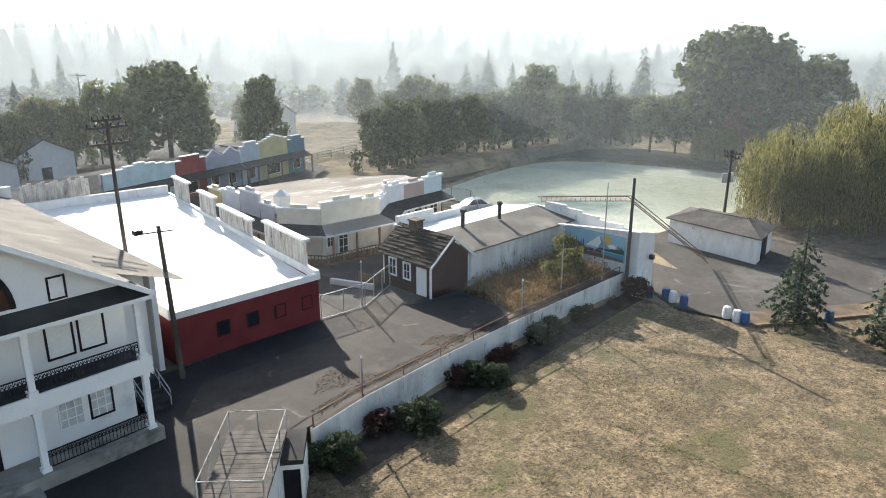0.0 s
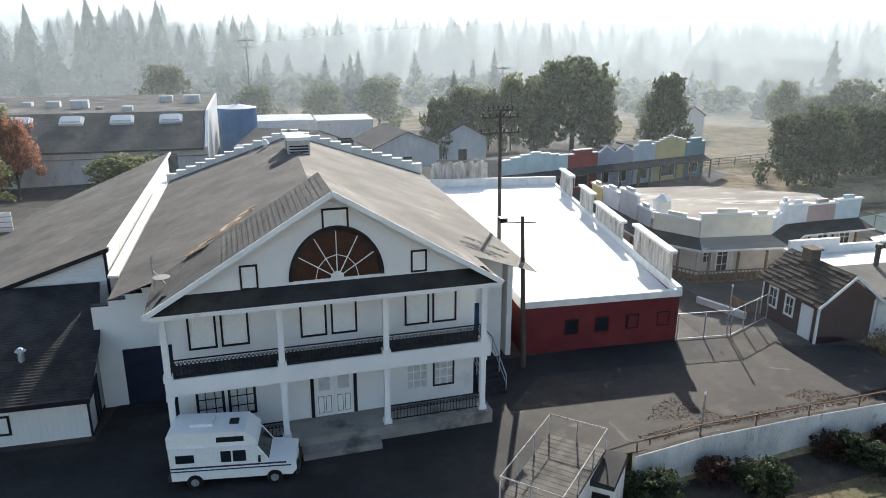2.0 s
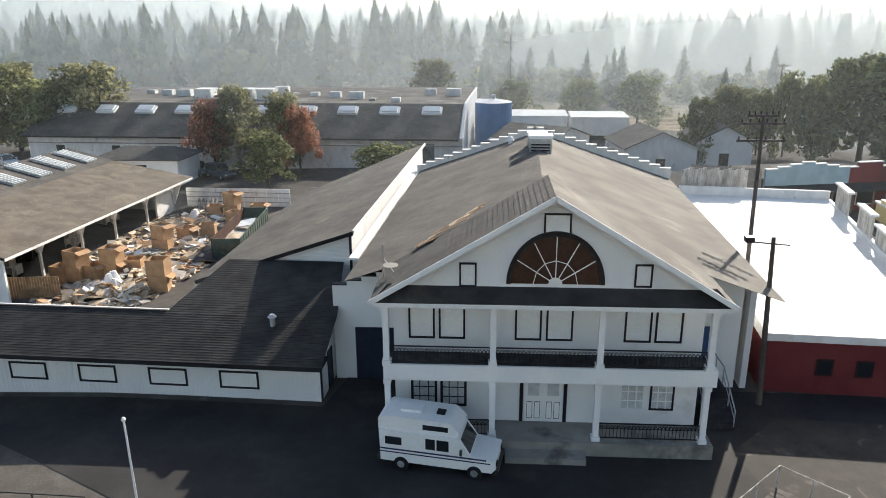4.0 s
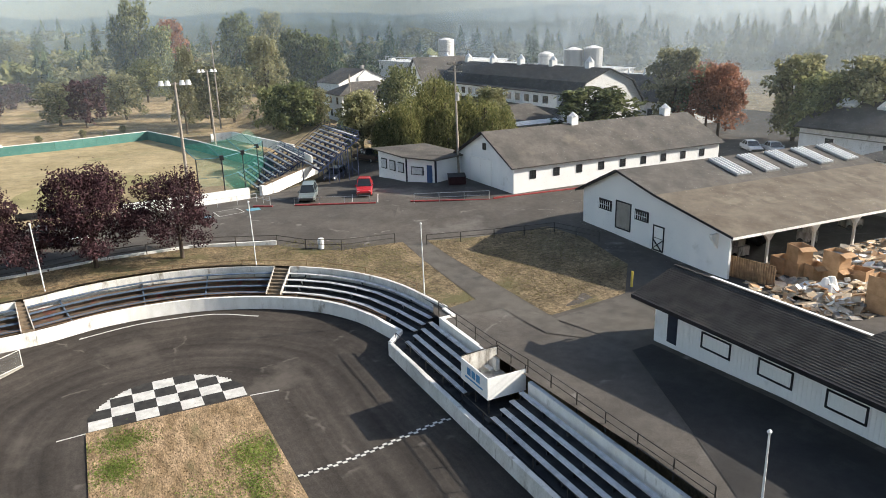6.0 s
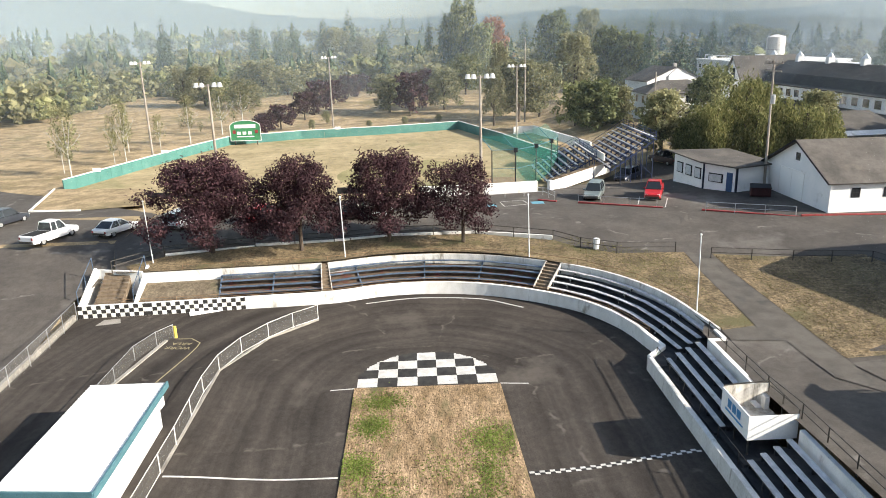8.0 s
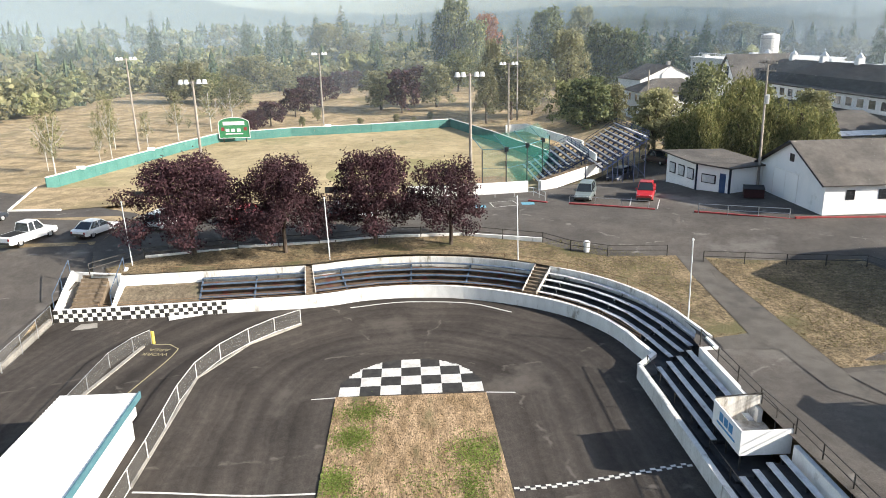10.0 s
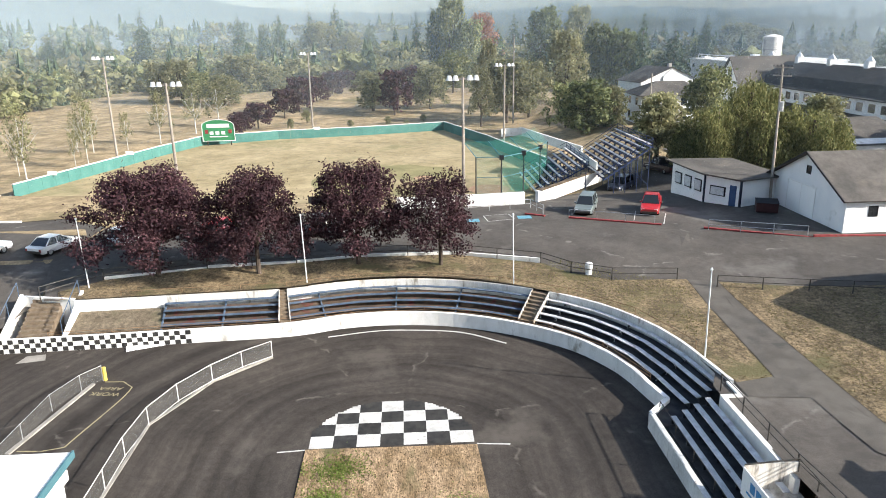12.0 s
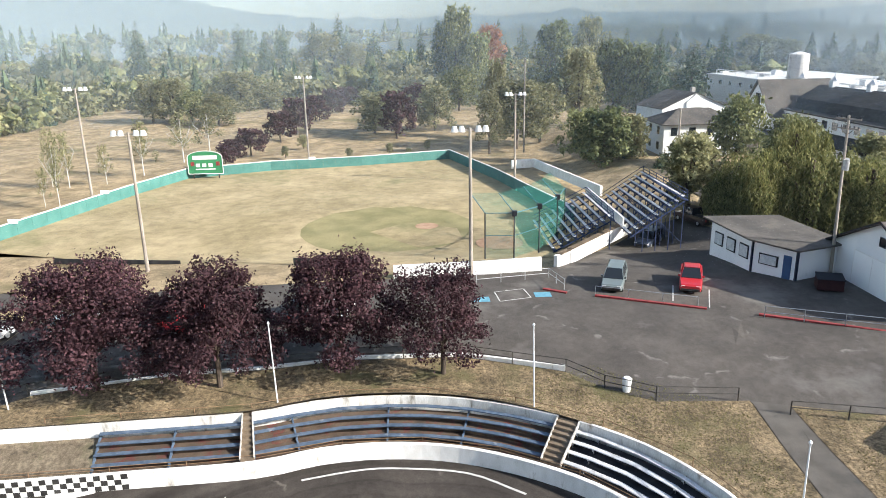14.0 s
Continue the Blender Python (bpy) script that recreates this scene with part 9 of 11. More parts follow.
dwelling(-152.0, 60.5, 100, 13, 10, 7.6, "large white two-storey house with a dark roof among trees")
wing = thing("house_wing", "lower white house wing with a dark hip roof", "house", "houses")
part("wall", MB().box(-146.5, 52.5, -1.4, -137.5, 66.0, 5.8), M["white"], wing)
for q in ([(-147.2, 51.8, 5.7), (-136.8, 51.8, 5.7), (-142.0, 56.5, 8.0)], [(-136.8, 51.8, 5.7), (-136.8, 66.7, 5.7), (-142.0, 62.0, 8.0), (-142.0, 56.5, 8.0)], [(-136.8, 66.7, 5.7), (-147.2, 66.7, 5.7), (-142.0, 62.0, 8.0)], [(-147.2, 66.7, 5.7), (-147.2, 51.8, 5.7), (-142.0, 56.5, 8.0), (-142.0, 62.0, 8.0)]):
    part("roof", MB().slab(q, 0.12), M["roof_grey"], wing)
for k in range(4):
    for zz in (0.9, 3.6):
        frame_panel(wing, "window", "y", -137.5, 53.6 + k * 3.2, 55.0 + k * 3.2, zz, zz + 1.6, 1, 0.1, M["glass"], "white_worn")
for k in range(2):
    for zz in (0.9, 3.6):
        frame_panel(wing, "window", "x", 52.5, -145.3 + k * 4.2, -143.7 + k * 4.2, zz, zz + 1.6, -1, 0.1, M["glass"], "white_worn")
gable_shed(-100.0, 69.0, 18, 9, 3.2, 2.2, 4, "white_worn", "roof_grey", "low pale house with a grey roof behind the trees")
gable_shed(-115.0, 66.0, 9, 8, 3.2, 2.0, 90, "white_worn", "roof_grey", "small white house behind the willows")
gable_shed(-343.0, -10.0, 42, 18, 3.6, 3.2, 90, "wood_grey", "roof_tan", "distant long barn with a pale brown roof among the trees")


# ---- trees ----
def leaf_mesh(name, pts, size, mat, rng, droop=0.0, aspect=0.6, facing=None):
    """Many small leaf clumps, each a bent face of its own, turned roughly outwards where facing is given."""
    n = len(pts)
    u = rng.normal(size=(n, 3))
    u[:, 2] -= droop
    w = rng.normal(size=(n, 3))
    if facing is not None:
        w = w * 0.75 + facing
        u -= w * (np.sum(u * w, axis=1) / np.sum(w * w, axis=1))[:, None]
    u /= np.linalg.norm(u, axis=1, keepdims=True) + 1e-9
    v = np.cross(u, w)
    v /= np.linalg.norm(v, axis=1, keepdims=True) + 1e-9
    s = (size * rng.uniform(0.6, 1.4, n))[:, None]
    k = np.cross(u, v) * s * 0.18
    a, b, c, d = pts - u * s, pts + v * s * aspect + k, pts + u * s, pts - v * s * aspect + k
    vs = np.stack([a, b, c, d], 1).reshape(-1, 3)
    me = bpy.data.meshes.new(name)
    me.vertices.add(4 * n)
    me.vertices.foreach_set("co", vs.astype(np.float32).ravel())
    me.loops.add(4 * n)
    me.loops.foreach_set("vertex_index", np.arange(4 * n, dtype=np.int32))
    me.polygons.add(n)
    me.polygons.foreach_set("loop_start", np.arange(0, 4 * n, 4, dtype=np.int32))
    me.update(calc_edges=True)
    me.validate()
    me.materials.append(mat)
    return me


def lobes_points(lobes, n, rng):
    """Points near the surface of ragged ellipsoid lobes."""
    vol = np.array([l[3] * l[4] * l[5] for l in lobes]) ** 0.67
    pick = rng.choice(len(lobes), n, p=vol / vol.sum())
    L = np.array(lobes)[pick]
    d = rng.normal(size=(n, 3))
    d /= np.linalg.norm(d, axis=1, keepdims=True)
    r = 1 - np.abs(rng.normal(0, 0.20, n))
    bump = 1 + 0.16 * np.sin(d[:, 0] * 7 + L[:, 0] * 3) * np.sin(d[:, 1] * 6 + L[:, 1] * 2) + 0.12 * np.sin(d[:, 2] * 9 + L[:, 2])
    return L[:, :3] + d * L[:, 3:] * (r * bump)[:, None], d + np.array([0, 0, 0.35])


def trunk(mb, h, r, limbs, rng, z0=-0.4):
    mb.cone((0, 0), z0, h * 0.45, r, r * 0.7, 9)
    for i in range(limbs):
        a = 2 * math.pi * i / limbs + rng.uniform(-0.3, 0.3)
        p = Vector((0, 0, h * rng.uniform(0.22, 0.42)))
        q = Vector((math.cos(a) * h * 0.2, math.sin(a) * h * 0.2, h * rng.uniform(0.5, 0.75)))
        m = p.lerp(q, 0.5) + Vector((0, 0, -0.03 * h))
        mb.beam(p, m, r * 0.75, sides=6).beam(m, q, r * 0.5, sides=6)
        for k in range(2):
            e = q + Vector((rng.uniform(-1, 1), rng.uniform(-1, 1), rng.uniform(0.4, 1))) * h * 0.1
            mb.beam(q, e, r * 0.25, sides=5)
    mb.beam((0, 0, h * 0.45), (0, 0, h * 0.8), r * 0.9, sides=6)
    return mb


def broadleaf(name, label, category, h, w, leaves, size, mat, seed, base=0.12, limbs=6, bark="bark", group="trees", n_lobes=38, droop=0.2, airy=0.16):
    """A trunk with limbs under a ragged crown of many small leaf clumps."""
    rng = np.random.default_rng(seed)
    t = thing(name, label, category, group)
    part("trunk", trunk(MB(), h, h * 0.020 + 0.04 if bark == "bark" else 0.11, limbs, rng), M[bark], t)
    ph = rng.uniform(0, 6.28, 3)
    lobes = [(0, 0, h * 0.52, w * 0.22, w * 0.22, h * 0.24)]
    for i in range(n_lobes):
        a = i * 2.399 + rng.uniform(-0.5, 0.5)
        f = base + 0.06 + (0.88 - base) * ((i + 0.5) / n_lobes) ** 0.85
        g = 1 - abs((f - 0.42) / (0.62 if f > 0.42 else 0.85)) ** 2.2
        lop = 1 + 0.16 * math.sin(a + ph[0]) + 0.13 * math.sin(2 * a + ph[1]) + 0.10 * math.sin(3 * a + ph[2])
        rad = w * 0.40 * max(0.12, g) * lop * rng.uniform(0.55, 1.12)
        s = w * rng.uniform(0.075, 0.155)
        lobes.append((math.cos(a) * rad, math.sin(a) * rad, h * (f + rng.uniform(-0.03, 0.03)), s, s * rng.uniform(0.8, 1.2), s * rng.uniform(0.55, 0.9) * h / w))
    for i in range(9):
        s = w * rng.uniform(0.035, 0.075)
        lobes.append((rng.uniform(-0.27, 0.27) * w, rng.uniform(-0.27, 0.27) * w, h * rng.uniform(0.78, 0.96), s, s, h * rng.uniform(0.05, 0.10)))
    pts, out = lobes_points(lobes, leaves, rng)
    k = int(leaves * airy)
    pts[:k] += rng.normal(0, 0.028 * w, (k, 3))
    keep = pts[:, 2] > base * h * 0.6
    ob = new("crown", leaf_mesh("crown", pts[keep], size, M[mat], rng, droop, 0.6, out[keep]))
    ob.parent = t
    return t


def boughs(h, w, leaves, rng, tiers, arms, low=0.07):
    """Points along drooping boughs set in uneven tiers up a fir's stem."""
    k = np.floor(tiers * (1 - np.sqrt(rng.uniform(0, 1, leaves))))
    arm = np.floor(rng.uniform(0, arms, leaves))
    key = k * 31.7 + arm * 7.13
    jit = np.sin(key * 12.9898) * 43758.5453
    jit = jit - np.floor(jit)
    jit2 = np.sin(key * 78.233) * 12543.123
    jit2 = jit2 - np.floor(jit2)
    f = low + (1 - low) * (k + 0.8 * jit2) / tiers
    reach = w * 0.5 * ((1 - f) ** 0.8 * 0.97 + 0.03) * (0.55 + 0.62 * jit)
    u = np.sqrt(rng.uniform(0.02, 1, leaves))
    a = (arm + 0.5 * jit + 0.37 * k) * 2 * np.pi / arms
    wide = reach * 0.30 * (1.1 - u)
    side = rng.normal(0, 1, leaves) * wide
    r = reach * u
    z = h * f + 0.10 * r - 0.42 * r * u + rng.normal(0, 0.006 * h, leaves)
    return np.stack([r * np.cos(a) - side * np.sin(a), r * np.sin(a) + side * np.cos(a), z], 1), np.stack([np.cos(a) * 0.7, np.sin(a) * 0.7, np.full(leaves, 0.7)], 1)


def conifer(name, label, h, w, leaves, size, mat, seed, group="trees", tiers=19, arms=8):
    rng = np.random.default_rng(seed)
    t = thing(name, label, "tree", group)
    part("trunk", MB().cone((0, 0), -0.4, h * 0.97, h * 0.016 + 0.06, 0.03, 8), M["bark"], t)
    pts, out = boughs(h, w, leaves, rng, tiers, arms)
    ob = new("crown", leaf_mesh("crown", pts, size * np.clip(1.35 - pts[:, 2] / h, 0.45, 1.0), M[mat], rng, 0.7, 0.42, out))
    ob.parent = t
    return t


def willow(name, label, h, w, strands, size, mat, seed, domes=8):
    """Several leafy domes with strands of leaves hanging from each."""
    rng = np.random.default_rng(seed)
    t = thing(name, label, "tree", "trees")
    part("trunk", trunk(MB(), h, h * 0.03 + 0.1, 7, rng), M["bark"], t)
    D = [(0.0, 0.0, w * 0.26, h)]
    for i in range(domes):
        a = 2 * math.pi * i / domes + rng.uniform(-0.25, 0.25)
        rr = w * rng.uniform(0.24, 0.36)
        D.append((math.cos(a) * rr, math.sin(a) * rr, w * rng.uniform(0.11, 0.18), h * rng.uniform(0.55, 0.94)))
    P = []
    for i in range(strands):
        x, y, r, ht = D[int(rng.integers(len(D)))]
        a, q = rng.uniform(0, 2 * np.pi), math.sqrt(rng.uniform(0.0, 1))
        top = ht * (1 - 0.42 * q * q) * rng.uniform(0.95, 1.03)
        low = max(0.25, top - h * rng.uniform(0.12, 0.30 + 0.40 * q))
        k = max(3, int((top - low) / (size * 1.25)))
        z = np.linspace(top, low, k)
        o = rng.normal(0, 0.10, (k, 2))
        sw = (top - z) * 0.05
        P.append(np.stack([x + math.cos(a) * (r * q + sw) + o[:, 0], y + math.sin(a) * (r * q + sw) + o[:, 1], z], 1))
    ob = new("crown", leaf_mesh("crown", np.concatenate(P), size, M[mat], rng, 2.4, 0.30))
    ob.parent = t
    return t


def plant(proto, x, y, z, scale=1.0, rot=0.0, wide=None, label=""):
    w = wide or scale
    k = proto.scale
    m = PLACE[0] @ pose(x, y, z, 0, 0, rot) @ Matrix.Diagonal((w / k.x, w / k.y, scale / k.z, 1))
    c = copy_thing(proto, m)
    if label:
        c["label"] = label
    return c


# four plum trees behind the bleachers
plum = broadleaf("plum_tree", "broad dark purple-leaved plum tree on the grass slope", "tree", 8.6, 10.8, 27000, 0.105, "leaf_plum", 3, 0.12, 8, group="plum trees", n_lobes=54, airy=0.2)
plum.matrix_world = pose(-57.2, -12.2, upper(-57, -12) - 0.05, 0, 0, 20) @ Matrix.Diagonal((1.05, 1.05, 1.0, 1))
plum2 = broadleaf("plum_tree", "purple-leaved plum tree with a ragged top", "tree", 8.2, 8.9, 20000, 0.105, "leaf_plum", 5, 0.16, 8, group="plum trees", n_lobes=46, airy=0.24)
plum2.matrix_world = pose(-57.0, -4.3, upper(-57, -4) - 0.05, 0, 0, 70)
plant(plum2, -58.4, 3.5, upper(-58, 3.5) - 0.05, 1.02, 200, 1.0, "purple-leaved plum tree beside the road rail")
plum3 = broadleaf("plum_tree", "smaller thinning plum tree with reddish leaves", "tree", 7.6, 7.8, 11500, 0.10, "leaf_plum", 9, 0.18, 8, group="plum trees", n_lobes=38, airy=0.3)
plum3.matrix_world = pose(-57.6, 10.2, upper(-57.6, 10) - 0.05, 0, 0, 40)

P_PLM = broadleaf("plum_tree", "dark plum-coloured tree along the far path", "tree", 8, 8.4, 2200, 0.30, "leaf_plum", 6, 0.12, 6, group="far plum trees")
P_PLM.matrix_world = pose(-150.5, -26.6, -1.8) @ Matrix.Diagonal((0.5, 0.5, 0.55, 1))
# kinds of trees for the middle distance
P_RED = broadleaf("autumn_tree", "round autumn tree with salmon-red leaves", "tree", 10, 9.5, 4400, 0.25, "leaf_red", 11, 0.16, airy=0.3)
P_RED.matrix_world = pose(-79.0, 96.0, -0.4) @ Matrix.Diagonal((1.12, 1.12, 1.2, 1))
P_GRN = broadleaf("green_tree", "round green tree beside the parking", "tree", 10, 10, 3900, 0.28, "leaf_green", 12)
P_GRN.matrix_world = pose(-63.0, 99.0, -0.4) @ Matrix.Diagonal((1.25, 1.25, 1.1, 1))
P_DRK = broadleaf("dark_tree", "dense dark green tree beyond the bleachers", "tree", 10, 9, 4000, 0.285, "leaf_dark", 13, 0.06)
P_DRK.matrix_world = pose(-138.0, 42.5, -0.9) @ Matrix.Diagonal((1.0, 1.0, 0.9, 1))
P_OLV = broadleaf("olive_tree", "olive green tree with dry leaves", "tree", 10, 8, 4200, 0.24, "leaf_olive", 14, airy=0.3)
P_OLV.matrix_world = pose(-172, 37, -1.8) @ Matrix.Diagonal((1.3, 1.3, 1.3, 1))
P_YEL = broadleaf("yellow_tree", "tall yellowing tree with thin foliage", "tree", 10, 6.0, 4000, 0.19, "leaf_yellow", 15, 0.14, airy=0.4)
P_YEL.matrix_world = pose(-160, 24.5, -1.8) @ Matrix.Diagonal((1.0, 1.0, 1.25, 1))
P_FIR = conifer("fir_tree", "tall dark fir tree", 20, 14.0, 2500, 0.62, "leaf_fir", 16)
P_FIR.matrix_world = pose(-322, -140, -1) @ Matrix.Diagonal((0.9, 0.9, 1.1, 1))
P_FIR2 = conifer("fir_tree", "slender dark fir tree", 20, 11.0, 2200, 0.58, "leaf_fir", 17)
P_FIR2.matrix_world = pose(-194, 137, -0.5) @ Matrix.Diagonal((1, 1, 1.05, 1))
P_BIR = broadleaf("birch_tree", "thin birch with pale trunk and sparse leaves", "tree", 10, 4.6, 1100, 0.15, "leaf_olive", 18, 0.2, 6, "bark_pale", n_lobes=12, droop=1.2, airy=0.8)
P_BIR.matrix_world = pose(-111, -49, -1.8) @ Matrix.Diagonal((1.1, 1.1, 1.12, 1))
P_WIL = willow("willow_tree", "broad weeping willow with trailing yellow-green leaves", 11.5, 17, 1700, 0.25, "leaf_willow", 19, 17)
P_WIL.matrix_world = EAST @ pose(81.0, 22.6, -2.0) @ Matrix.Diagonal((0.62, 0.62, 1.0, 1))
P_WIL2 = willow("willow_tree", "tall drooping birch-like tree behind the office", 12.0, 10.5, 1300, 0.25, "leaf_willow2", 20, 13)
P_WIL2.matrix_world = pose(-88.4, 51.4, 0) @ Matrix.Diagonal((1.1, 1.1, 0.82, 1))

# trees of the yards, by the office, the parking and the warehouse
for p, x, y, s, w, lab in ((P_OLV, -98.6, 42.2, 1.0, 1.1, "yellow-green spreading tree behind the bleachers"), (P_WIL2, -93.0, 45.6, 0.66, 0.9, "drooping green tree behind the bleachers"), (P_WIL2, -89.0, 46.2, 0.76, 0.72, "drooping green tree behind the office"), (P_WIL2, -95.0, 53.0, 0.98, 1.0, "wide drooping tree behind the office"), (P_WIL2, -86.5, 57.0, 0.70, 1.05, "wide drooping tree behind the long shed"), (P_GRN, -103.0, 43.6, 0.72, 0.6, "green bushy tree behind the bleachers"),
                           (P_OLV, -100.0, 66.0, 0.85, 1.0, "dark reddish birch beyond the willows"), (P_DRK, -88, 78, 0.85, 1.69, "dark ivy-like tree in front of the barn"), (P_GRN, -116, 64, 0.88, 1.12, "green tree beside the small house"),
                           (P_OLV, -88.0, 95.0, 1.40, 1.49, "olive and orange tree behind the autumn tree"), (P_RED, -84.5, 99.0, 1.14, 1.01, "autumn tree with red-brown leaves"), (P_OLV, -57.0, 101.0, 1.30, 1.56, "olive autumn tree by the parking"), (P_OLV, -69.0, 101.0, 1.30, 1.43, "olive tree by the parking"), (P_RED, -34.5, 90.5, 0.94, 0.69, "autumn tree with orange-red leaves"), (P_OLV, -31.5, 91.5, 1.12, 0.98, "olive and orange tree beside the warehouse"), (P_RED, -22.8, 89.5, 0.86, 0.62, "autumn tree with rusty leaves"), (P_OLV, -24.8, 90.0, 1.04, 0.78, "olive autumn tree at the kerb"), (P_GRN, -23.6, 80.0, 0.66, 0.70, "small green street tree"), (P_GRN, -11.0, 84.5, 0.46, 0.94, "low green bush tree by the warehouse")):
    plant(p, x, y, upper(x, y), s, (x * 37 + y * 11) % 360, w, lab)
